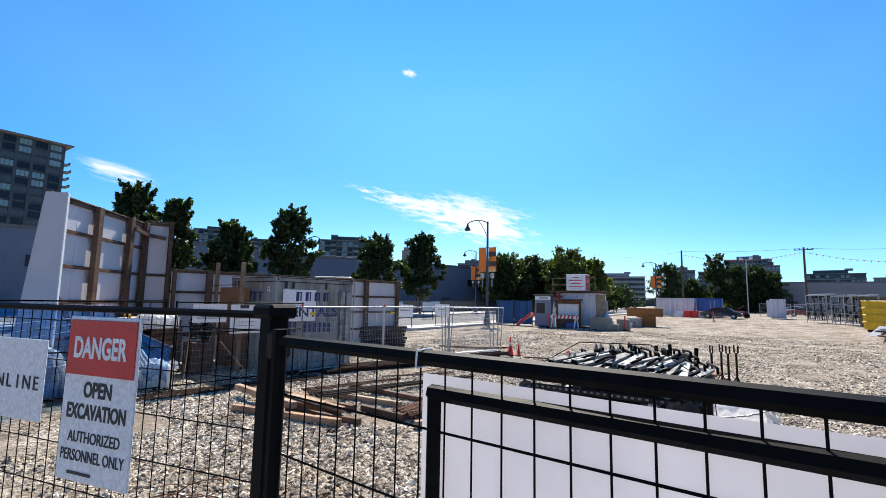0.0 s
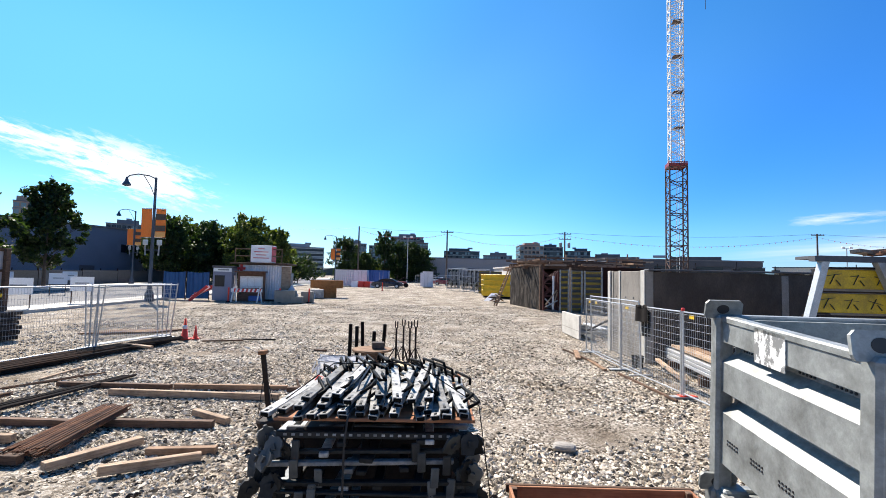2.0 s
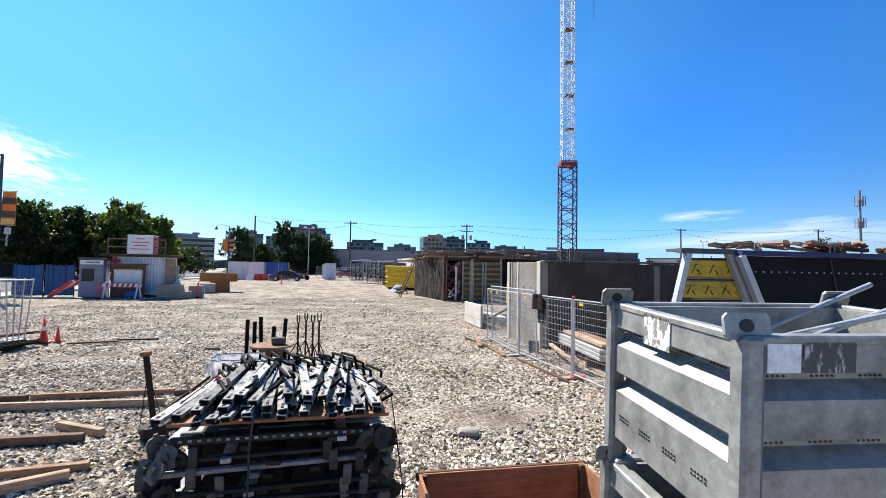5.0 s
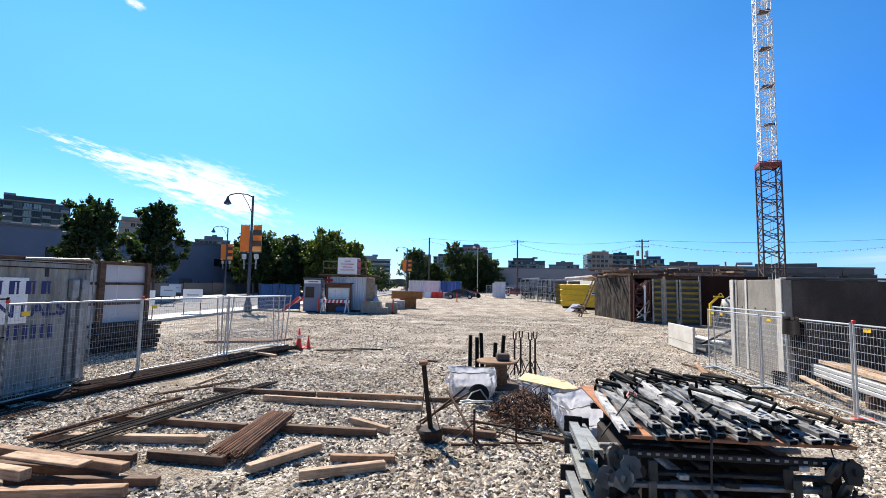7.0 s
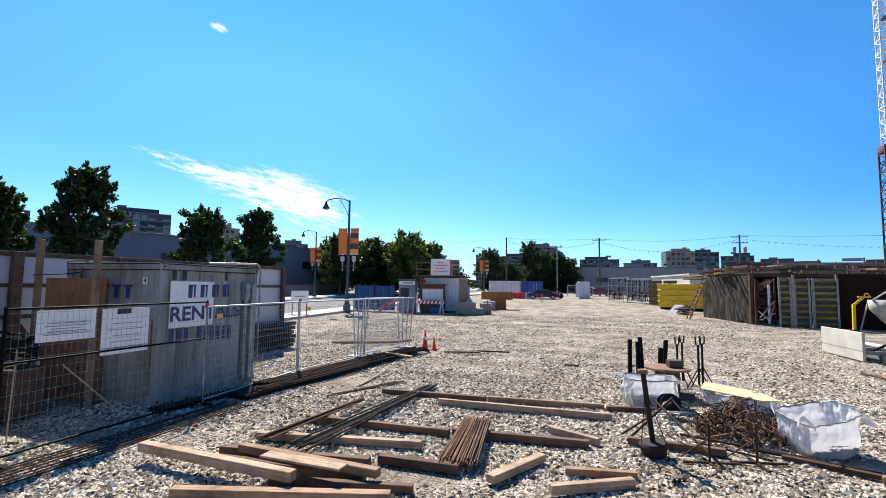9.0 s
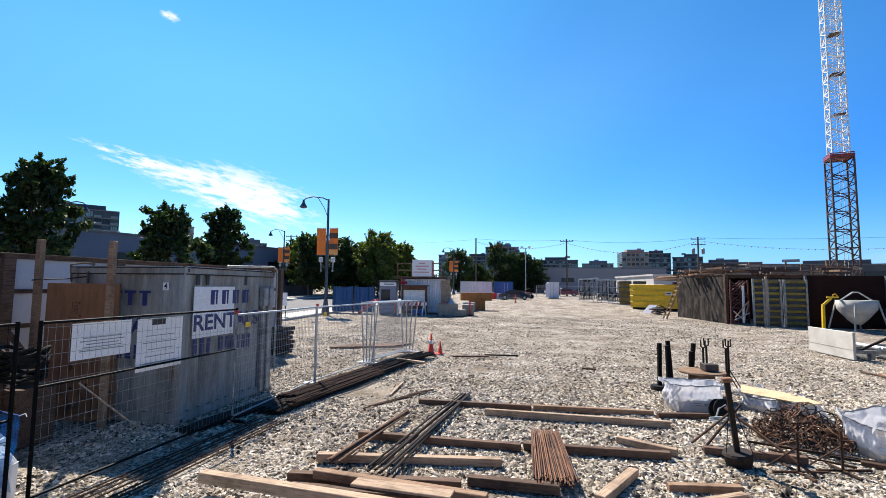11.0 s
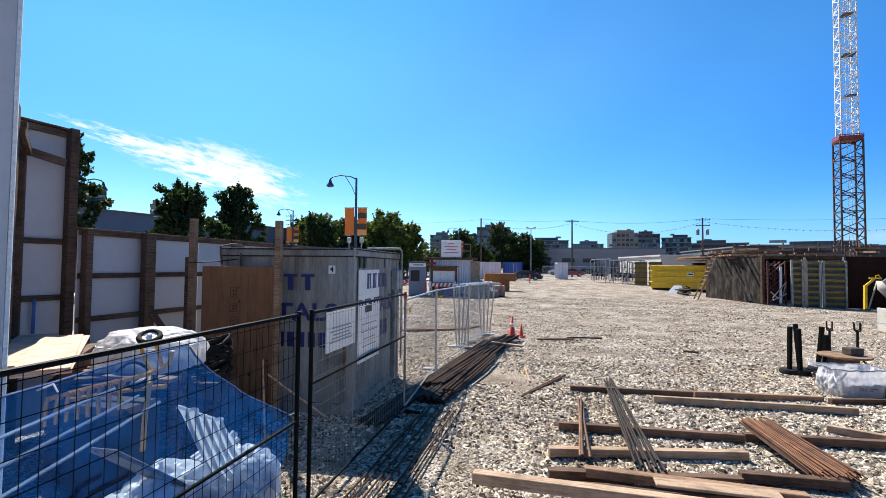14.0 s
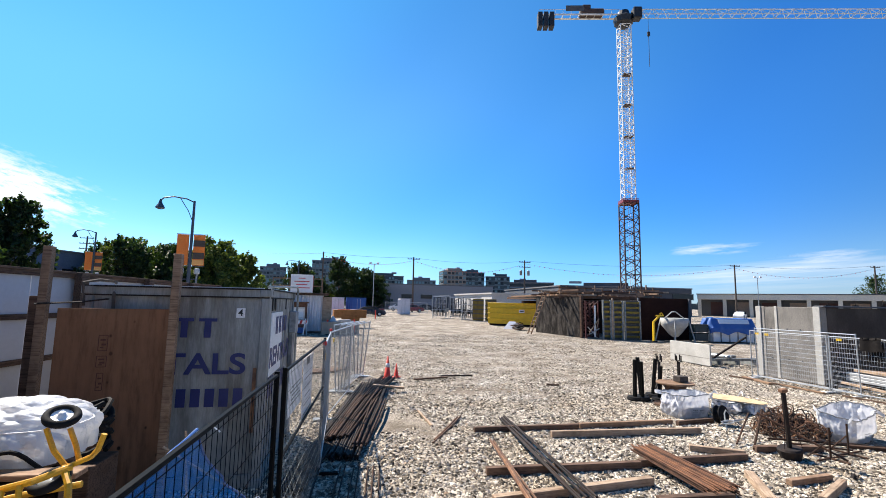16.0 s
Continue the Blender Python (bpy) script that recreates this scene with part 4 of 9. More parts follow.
wall_run("trim_wall_cap", 24.0, 13.68, 5.3, 14.60, 0.42, 0.055, WALL_DARK, "dark cap strip along the wall's top").location.z = 2.755
for k in range(9):
    x = 5.6 + 1.15 * k
    single("form_tie", Geo().tube([(0, 0, 0), (0.02 * (-1) ** k, 0, 0.16 + 0.05 * (k % 3))], 0.012, 6).box((0, 0, 0.02), (0.22, 0.05, 0.04)), DARK_STEEL, pose(x, 14.62 - 0.0493 * (x - 5.474) + 0.1, 2.81), "short dark tie rod sticking up from the wall", "tie rod", "wall tie rods")


# ---- stack of formwork struts ----
STRUT_STEEL = surf("pale_strut_steel", (0.34, 0.34, 0.33), 0.6, metal=0.1, stain=(0.07, 0.068, 0.064), amount=0.95, scale=8, fine=40, bump=0.1, vary=0.5, spec=0.25)
GALV_BEAM = surf("slotted_zinc", (0.26, 0.275, 0.27), 0.5, metal=0.2, stain=(0.12, 0.12, 0.115), amount=0.8, scale=7, fine=40, bump=0.06, vary=0.3)
# Form steel darkened less, for the stack's half-shaded pieces.
FORM_MID = surf("form_mid_steel", (0.085, 0.087, 0.082), 0.6, metal=0.1, stain=(0.02, 0.02, 0.02), amount=0.85, scale=6, fine=50, bump=0.12, vary=0.6, spec=0.25)


def strut_stack(m):
    t = thing("strut_stack", m, "strapped stack of grey steel formwork struts with black loop handles", "strut stack")
    rng = random.Random(4)
    strut = Geo()
    L = 1.0
    strut.box((0, 0, 0.0), (L, 0.050, 0.006), b=0.002).box((0, 0.023, -0.010), (L, 0.004, 0.018)).box((0, -0.023, -0.010), (L, 0.004, 0.018))
    me = mesh_of("strut", strut, STRUT_STEEL)
    hm = mesh_of("slot", Geo().box((0, 0, 0.0032), (0.034, 0.014, 0.002)), INK)
    pm = mesh_of("end_piece", Geo().box((L / 2 - 0.02, 0, -0.012), (0.045, 0.040, 0.022), b=0.006).box((L / 2 - 0.03, 0, 0.0035), (0.03, 0.014, 0.004)), BLACK_PAINT)
    lm = mesh_of("handle", Geo().tube([(-0.46, -0.02, 0.0), (-0.475, -0.022, 0.03), (-0.46, -0.022, 0.042), (-0.30, 0.055, 0.045), (-0.27, 0.07, 0.04), (-0.27, 0.075, 0.0)], 0.0095, 6), BLACK_PAINT, True)
    bm_ = mesh_of("catch", Geo().tube([(0.10, 0.03, 0.005), (0.11, 0.065, 0.024), (0.33, 0.085, 0.034), (0.36, 0.03, 0.0)], 0.0095, 6), BLACK_PAINT, True)
    for row, count in enumerate((18, 14, 9)):
        for i in range(count):
            u = (i + 0.5) / count - 0.5
            x = u * (1.04 - 0.15 * row) + rng.uniform(-0.012, 0.012)
            s = part("strut", me, None, t, "", False, pose(x, 0.50 + rng.uniform(-0.07, 0.05) + 0.03 * row, 1.69 + 0.034 * row + rng.uniform(0, 0.012), rng.uniform(-9, 9), rng.uniform(-1.2, 1.6), -90 + u * 7 + rng.uniform(-7, 7)))
            part("end_piece", pm, None, s)
            for q in (0.42, 0.18, -0.12):
                part("slot", hm, None, s, "dark punched slot", False, pose(q, 0, 0))
            part("handle", lm, None, s, "black bent-rod loop handle")
            if i % 2:
                part("catch", bm_, None, s)
    part("top_board", Geo().box((0.02, 0.62, 1.655), (1.06, 1.30, 0.018), pose(0, 0, 0, -1.0), b=0.003), PLY_RED, t, "reddish plywood sheet under the struts")
    for y in (0.03, 0.97):
        g = Geo().box((0, y, 1.57), (1.0, 0.03, 0.036), b=0.004)
        part("slotted_rail", g, FORM_DARK, t)
        sm = mesh_of("slot", Geo().box((0, 0, 0), (0.018, 0.002, 0.012)), STRUT_STEEL)
        for k in range(22):
            part("slot", sm, None, t, "", False, pose(-0.45 + 0.043 * k, y - 0.016, 1.572))
    pl = Geo().box((0, 0, 0), (0.045, 0.012, 0.10), b=0.005)
    for q in (-0.03, 0.03):
        pl.lathe([(0, 0), (0.007, 0), (0.007, 0.002), (0, 0.002)], 8, pose(0, -0.0075, q, 90))
    plm = mesh_of("end_plate", pl, FORM_MID)
    wing = Geo().prism([(-0.05, -0.065), (0.03, -0.07), (0.035, -0.03), (0.055, -0.015), (0.06, 0.02), (0.045, 0.05), (0.015, 0.06), (0.005, 0.075), (-0.015, 0.075), (-0.02, 0.058), (-0.045, 0.05), (-0.06, 0.02), (-0.055, -0.02)], -0.009, 0.009, Matrix.Scale(0.82, 4)).box((0, -0.012, 0.0), (0.02, 0.02, 0.03))
    wgm = mesh_of("wing_bracket", wing, FORM_MID)
    wgd = mesh_of("wing_bracket", wing, FORM_DARK)
    z = 0.12
    while z < 1.52:
        for j in range(3):
            y = 0.03 + 0.42 * j + rng.uniform(-0.03, 0.03)
            # The single pale pick stands in for sunlit tops among shaded beams.
            part("cross_beam", Geo().box((rng.uniform(-0.06, 0.06), y, z + rng.uniform(-0.012, 0.012)), (rng.uniform(0.85, 1.15), 0.04, rng.uniform(0.014, 0.028)), pose(0, 0, 0, 0, rng.uniform(-1.7, 1.7), 0), b=0.004), (FORM_MID, FORM_DARK, FORM_DARK, FORM_MID, FORM_DARK, STRUT_STEEL)[rng.randrange(6)], t)
        for j in range(3):
            # First strut is pale, standing in for glints of sun in the gaps.
            part("packed_strut", Geo().box((0, 0, 0), (1.0, 0.05, 0.025), pose(rng.uniform(-0.5, 0.5), 0.5, z + 0.04, 0, rng.uniform(-2, 2), 90 + rng.uniform(-5, 5)), b=0.004), FORM_DARK if j else STRUT_STEEL, t)
        for x in (-0.34, -0.28, 0.3, 0.46):
            if rng.random() < 0.7:
                part("end_plate", plm, None, t, "", False, pose(x + rng.uniform(-0.06, 0.06), -0.012 + rng.uniform(-0.01, 0.02), z + rng.uniform(-0.02, 0.05), rng.uniform(-8, 8), rng.uniform(-5, 5), rng.uniform(-15, 15)))
        for sx in (-0.59, -0.53, -0.46, 0.45, 0.51, 0.56):
            if rng.random() < 0.95:
                part("wing_bracket", wgm if rng.random() < 0.5 else wgd, None, t, "", False, pose(sx + rng.uniform(-0.04, 0.04), rng.uniform(-0.04, 0.10), z + rng.uniform(0, 0.06), rng.uniform(-25, 25), rng.uniform(-30, 30), rng.uniform(-45, 45)))
        z += 0.072
    # Plain dark block added for packed bars, to stop light and blacken gaps.
    part("packed_frames", Geo().box((0, 0.65, 0.80), (0.94, 0.55, 1.38), b=0.02), DARK_STEEL, t)
    for x in (-0.5, 0.0, 0.5):
        part("bearer", Geo().box((0, 0, 0), (1.1, 0.1, 0.09), pose(x, 0.5, 0.045, 0, 0, 90), b=0.006), LUMBER_OLD, t)
    # slotted zinc beams that stick out at the side, each with an end plate
    sb = Geo().box((0, 0, 0), (0.06, 0.62, 0.006)).box((-0.029, 0, -0.026), (0.004, 0.62, 0.05)).box((0.029, 0, -0.026), (0.004, 0.62, 0.05))
    sbm = mesh_of("side_beam", sb, GALV_BEAM)
    sl = Geo()
    for k in range(15):
        for q in (-0.015, -0.036):
            sl.box((-0.0315, -0.28 + 0.04 * k, q), (0.002, 0.014, 0.009))
    slm = mesh_of("slot", sl, INK)
    epm = mesh_of("end_plate", Geo().box((0, 0.318, -0.02), (0.13, 0.012, 0.115), b=0.004), FORM_DARK)
    for k in range(7):
        for q, (x, y) in enumerate(((-0.615, 0.82), (-0.53, 0.86))):
            bb_ = part("side_beam", sbm, None, t, "zinc beam with slotted flanges", False, pose(x + rng.uniform(-0.015, 0.015), y + rng.uniform(-0.03, 0.04), 1.42 - 0.175 * k - 0.03 * q, rng.uniform(-1.5, 1.5), rng.uniform(-3, 3), rng.uniform(-3, 3)))
            tagged(part("slot", slm, None, bb_, "dark slots along the flange"), kind="stuff")
            part("end_plate", epm, None, bb_)
    for x, y in ((-0.40, 0.1), (-0.40, 0.9), (0.5, 0.1), (0.5, 0.9)):
        part("upright", Geo().box((x, y, 0.82), (0.05, 0.05, 1.5), b=0.004), DARK_STEEL, t)
    um = mesh_of("loop_bar", Geo().tube([(-0.16, -0.02, 0.0), (-0.165, -0.02, 0.035), (-0.15, -0.02, 0.045), (0.1, 0.012, 0.04), (0.135, 0.02, 0.03), (0.13, 0.05, 0.026), (-0.1, 0.03, 0.03)], 0.010, 6), BLACK_PAINT, True)
    for k in range(6):
        u = (k % 3 + 0.5) / 3 - 0.5 + rng.uniform(-0.05, 0.05)
        part("loop_bar", um, None, t, "black loop handle lying loose", False, pose(u * 0.9, 0.30 + 0.45 * (k // 3) + rng.uniform(-0.1, 0.1), 1.79 - 0.14 * abs(u) + rng.uniform(-0.02, 0.02), rng.uniform(-15, 15), rng.uniform(-6, 6), -90 + u * 14 + rng.uniform(-20, 20)))
    part("strap", Geo().tube([(-0.14, -0.035, 0.08), (-0.13, -0.035, 1.55), (-0.12, -0.02, 1.66), (-0.1, 0.3, 1.80), (-0.1, 0.7, 1.80), (-0.12, 1.04, 1.7), (-0.13, 1.05, 0.08)], 0.006, 4), INK, t, "black strap")
    part("tie_wire", Geo().tube([(-0.62, 0.1, 1.62), (-0.3, 0.45, 1.86), (0.2, 0.5, 1.87), (0.6, 0.3, 1.66), (0.66, 0.2, 1.2), (0.68, 0.1, 0.3)], 0.004, 4), DARK_STEEL, t)
    part("red_ribbon", Geo().tube([(-0.40, 0.42, 1.765), (-0.38, 0.44, 1.79), (-0.35, 0.42, 1.78), (-0.37, 0.40, 1.765)], 0.005, 4), SIGN_RED, t)
    return t


strut_stack(pose(-1.12, 3.06, 0, 0, 0, 2))


# ---- galvanised stillages ----
GALV_DULL = surf("dull_zinc", (0.13, 0.135, 0.14), 0.6, scale=12, fine=60, bump=0.2)


def flaked(name, under, over, lo, hi, scale, stretch):
    """Paper or paint that has flaked from the metal in patches."""
    mat, nt, bs = nodes_of(name)
    k = ramp(nt, noise_tex(nt, coords(nt, stretch), scale, 8, 0.72), [(lo, (0, 0, 0)), (hi, (1, 1, 1))])
    nt.links.new(mixc(nt, k, under, over), bs.inputs["Base Color"])
    bs.inputs["Roughness"].default_value = 0.6
    return mat


PEELING = flaked("peeling_paper", (0.20, 0.20, 0.19), (0.80, 0.79, 0.75), 0.47, 0.52, 16, (1, 1.6, 0.8))
SCRATCHED = flaked("scratched_print", (0.06, 0.06, 0.058), (0.55, 0.55, 0.54), 0.52, 0.6, 18, (1.6, 1, 0.5))


def stillage(m, top):
    t = thing("steel_stillage", m, "galvanised steel bin with ridged sides, holding tubes" if top else "galvanised steel stacking bin with ridged sides and lugs", "steel bin", "stacked bins")
    W, D, H = 1.2, 0.88, 0.78
    for x in (0.03, W - 0.03):
        for y in (0.03, D - 0.03):
            part("corner_post", Geo().box((x, y, H / 2), (0.07, 0.07, H), b=0.012), GALV, t)
            back = -10 if y < 0.4 else 14
            lug = Geo().prism([(-0.068, -0.01), (0.068, -0.01), (0.075, 0.006), (0.075, 0.056), (0.062, 0.07), (-0.062, 0.07), (-0.075, 0.056), (-0.075, 0.006)], -0.006, 0.006, pose(x, y, H - 0.005, back))
            lg = part("lug", lug, GALV, t)
            part("lug_hole", Geo().lathe([(0.0, -0.0075), (0.02, -0.0075), (0.02, 0.0075), (0, 0.0075)], 16, pose(x, y, H - 0.005, back) @ pose(-0.004, 0, 0.032, 90) @ Matrix.Scale(1.25, 4, (1, 0, 0))), INK, lg)
            part("weld_seam", Geo().tube([(x + (0.029 if x < 0.5 else -0.029), y + (-0.03 if y < 0.4 else 0.03), 0.05 + 0.037 * q + 0.006 * math.sin(q * 2.3)) for q in range(20)], 0.004, 5), GALV_DULL, t)
    # flat bands parted by two grooves, each with a slanting lower lip
    prof = [(-0.04, 0.16), (-0.04, 0.375), (0.022, 0.422), (0.022, 0.458), (-0.04, 0.464), (-0.04, 0.585), (0.022, 0.632), (0.022, 0.664), (-0.04, 0.67), (-0.04, H - 0.015), (0.03, H - 0.015), (0.03, 0.16)]
    for ln, mm in ((W - 0.12, pose(0.06, 0.055, 0)), (W - 0.12, pose(W - 0.06, D - 0.055, 0, 0, 0, 180)), (D - 0.12, pose(0.055, D - 0.06, 0, 0, 0, -90)), (D - 0.12, pose(W - 0.055, 0.06, 0, 0, 0, 90))):
        sd = part("side_panel", Geo().prism([(a, b) for a, b in prof], 0, ln, mm @ pose(0, 0, 0, 0, 0, -90) @ pose(0, 0, 0) @ Matrix.Scale(-1, 4, (1, 0, 0))), GALV, t)
        holes = Geo()
        for zc, off in ((0.265, -0.041), (0.441, 0.021), (0.649, 0.021)):
            for g0 in range(int(ln / 0.17)):
                for a in range(5):
                    for b in range(2):
                        x = 0.06 + g0 * 0.17 + a * 0.018
                        if x < ln - 0.03:
                            holes.lathe([(0, 0), (0.0045, 0), (0.0045, 0.004), (0, 0.004)], 7, mm @ pose(x, off + 0.002, zc + 0.0145 * b - 0.007, 90))
        tagged(part("drain_hole", holes, INK, sd, "dark drain holes in small groups"), kind="stuff")
        part("top_rim", Geo().box((ln / 2, -0.02, H - 0.015), (ln, 0.05, 0.03), mm, b=0.006), GALV, t)
    part("base", Geo().box((W / 2, D / 2, 0.17), (W - 0.08, D - 0.08, 0.02)), GALV, t)
    for x in (0.06, W - 0.06):
        for y in (0.06, D - 0.06):
            part("foot", Geo().box((x, y, 0.03), (0.1, 0.1, 0.06), b=0.008), GALV, t)
    return t


for k in range(3):
    st = stillage(pose(0.36, 1.87, -0.01, 3.0, 0, -5) @ pose(0, 0, 0.735 * k, 0, 0, (0, 1.0, 0)[k]), k == 2)
    if k == 2:
        part("worn_label", Geo().box((0.012, 0.48, 0.705), (0.004, 0.18, 0.125)), PEELING, st, "torn weathered paper label")
        part("label_plate", Geo().box((0.135, 0.012, 0.715), (0.11, 0.004, 0.092), b=0.001), SIGN_WHITE, st, "pale blank label")
        part("label_plate", Geo().box((0.285, 0.012, 0.715), (0.175, 0.004, 0.092)), SCRATCHED, st, "scratched dark label")
        part("label_plate", Geo().box((0.62, 0.012, 0.715), (0.16, 0.004, 0.092)), SCRATCHED, st, "scratched dark label")
for i, (a, b) in enumerate((((0.85, 2.35, 2.10), (1.75, 2.0, 2.36)), ((0.8, 2.2, 2.08), (1.72, 2.2, 2.33)), ((0.9, 2.5, 2.06), (1.76, 2.45, 2.38)))):
    single("steel_tube", Geo().tube([a, b], 0.013, 10), GALV_BRIGHT, Matrix(), "bright steel tube sticking out of a bin", "tube", "tubes in the bin")

# ---- open plywood crate ----
crate = thing("plywood_crate", pose(-0.24, 3.25, 0), "open reddish plywood crate on the gravel", "crate")
for c, s in (((0.68, 0.9, 0.46), (1.36, 0.02, 0.82)), ((0.68, 0.01, 0.46), (1.36, 0.02, 0.82)), ((0.01, 0.455, 0.46), (0.02, 0.87, 0.82)), ((1.35, 0.455, 0.46), (0.02, 0.87, 0.82))):
    part("side", Geo().box(c, s, b=0.003), PLY_RED, crate)
part("bottom", Geo().box((0.68, 0.455, 0.07), (1.3, 0.85, 0.02)), PLY_RED, crate)
for x in (0.035, 1.325):
    for y in (0.035, 0.875):
        part("corner_batten", Geo().box((x, y, 0.47), (0.045, 0.045, 0.8), b=0.004), LUMBER_OLD, crate)
part("rim_batten", Geo().box((0.68, 0.925, 0.845), (1.4, 0.03, 0.06), b=0.003), LUMBER_OLD, crate)
for y in (0.1, 0.8):
    part("skid", Geo().box((0.68, y, 0.03), (1.3, 0.08, 0.06), b=0.004), LUMBER_OLD, crate)


# ---- lumber on the gravel ----
MAT_WOOD = wood("blackened_timber", (0.075, 0.045, 0.03), (0.04, 0.024, 0.017))
def beam(x0, y0, x1, y1, mat=None, w=0.1, h=0.1, z=0.0, z1=None, label="sawn timber beam lying on the gravel", group="loose timber beams"):
    """A beam whose lower near edge runs from the first point to the second."""
    z1 = z if z1 is None else z1
    n = math.hypot(x1 - x0, y1 - y0)
    yaw = math.degrees(math.atan2(y1 - y0, x1 - x0))
    tilt = -math.degrees(math.atan2(z1 - z, n))
    g = Geo().box((n / 2, w / 2, h / 2), (n, w, h), b=0.006)
    return single("timber_beam", g, mat or LUMBER, pose(x0, y0, z, 0, tilt, yaw), label, "timber", group)


for row in ((-9.30, 5.96, -7.12, 6.17, LUMBER_OLD, 0.12, 0.12), (-7.07, 6.36, -5.95, 6.34, LUMBER_OLD, 0.12, 0.11), (-9.26, 6.67, -6.69, 7.05, LUMBER_PALE, 0.12, 0.11),
            (-9.07, 7.75, -6.46, 7.72, LUMBER_OLD, 0.11, 0.11), (-6.42, 7.8, -4.32, 7.86, LUMBER_OLD, 0.11, 0.11), (-8.67, 10.13, -6.34, 10.16, LUMBER_OLD, 0.1, 0.1),
            (-6.3, 10.2, -4.0, 10.3, LUMBER, 0.1, 0.1), (-3.95, 10.16, -2.9, 10.35, LUMBER_OLD, 0.1, 0.1), (-7.21, 9.60, -3.90, 9.52, LUMBER_PALE, 0.09, 0.12),
            (-4.98, 8.5, -4.2, 8.05, LUMBER_PALE, 0.1, 0.1), (-5.45, 6.18, -4.90, 7.15, LUMBER_PALE, 0.13, 0.1), (-4.63, 6.74, -3.76, 6.86, LUMBER, 0.1, 0.09),
            (-4.76, 6.09, -3.81, 6.60, LUMBER_PALE, 0.1, 0.11), (-8.82, 4.67, -6.45, 5.30, LUMBER, 0.13, 0.12), (-9.1, 5.62, -6.97, 5.70, LUMBER_OLD, 0.13, 0.12),
            (-3.75, 8.28, -2.44, 8.13, LUMBER_OLD, 0.11, 0.1), (-8.0, 5.3, -6.3, 5.62, LUMBER_OLD, 0.1, 0.1), (-4.9, 15.4, -4.5, 15.3, LUMBER_OLD, 0.08, 0.05)):
    beam(*row)
beam(-10.15, 5.42, -7.62, 5.16, LUMBER_PALE, 0.13, 0.12, 0.13, 0.14)
beam(-8.9, 5.85, -6.75, 5.6, LUMBER, 0.12, 0.1, 0.125, 0.13)
beam(-8.25, 5.45, -7.1, 5.35, LUMBER_PALE, 0.2, 0.03, 0.255, 0.26)
beam(-1.72, 8.27, -0.74, 7.80, MAT_WOOD, 0.09, 0.06)
beam(-0.85, 7.7, -0.62, 7.55, LUMBER, 0.09, 0.09)
beam(-9.14, 16.7, -7.9, 17.1, LUMBER_OLD, 0.1, 0.05)
beam(-8.1, 17.4, -6.9, 17.5, DARK_STEEL, 0.05, 0.05, label="dark steel bar lying on the gravel", group="")
beam(-9.62, 12.06, -9.50, 10.66, LUMBER_PALE, 0.05, 0.04, label="thin pale stick lying on the gravel")
beam(3.62, 13.3, 3.66, 14.9, LUMBER, 0.1, 0.05)
beam(3.4, 15.0, 3.75, 16.6, LUMBER, 0.15, 0.06)
beam(3.3, 16.9, 3.65, 14.3, LUMBER_OLD, 0.06, 0.05)
beam(3.75, 12.9, 3.95, 10.2, LUMBER_OLD, 0.05, 0.05)
beam(5.3, 14.2, 4.75, 11.5, LUMBER_PALE, 0.12, 0.07, 0.16, 0.10, label="pale timber plank lying behind the mesh fence")

beam(-10.62, 14.78, -9.68, 14.70, LUMBER_PALE, 0.16, 0.06, 0.13, 0.06, label="pale plank lying across the ends of pipes")

# ---- reinforcing bars ----
RUST_PIPE = surf("rusty_pipe", (0.045, 0.027, 0.019), 0.8, stain=(0.10, 0.05, 0.028), amount=0.8, scale=7, fine=90, bump=0.2, vary=0.4, spec=0.15)
def rod_bundle(name, pts, count, width, r, mat, label, seed, layers=2, z0=0.0, fan=0.0):
    """Loose parallel rods, each its own part."""
    rng = random.Random(seed)
    (x0, y0, za), (x1, y1, zb) = pts
    d = Vector((x1 - x0, y1 - y0, 0))
    n = d.length
    side = Vector((-d.y, d.x, 0)) / n
    t = thing(name, pose(x0, y0, 0), label, "steel rods")
    for i in range(count):
        lay = i % layers
        u = (i // layers + 0.5) / (count / layers) - 0.5
        o0, o1 = u * width + rng.uniform(-1, 1) * r, u * width * (1 + fan) + rng.uniform(-2, 2) * r
        e0, e1 = rng.uniform(-0.1, 0.1), rng.uniform(-0.12, 0.12)
        z = z0 + r + lay * r * 1.9 + rng.uniform(0, r * 0.6)
        a = d * (e0 / n) + side * o0 + Vector((0, 0, z + za))
        b = d * (1 + e1 / n) + side * o1 + Vector((0, 0, z + zb))
        mid = (a + b) / 2 + side * rng.uniform(-1.5, 1.5) * r
        part("rod", Geo().tube([a, mid, b], r, 6), mat, t)
    return t


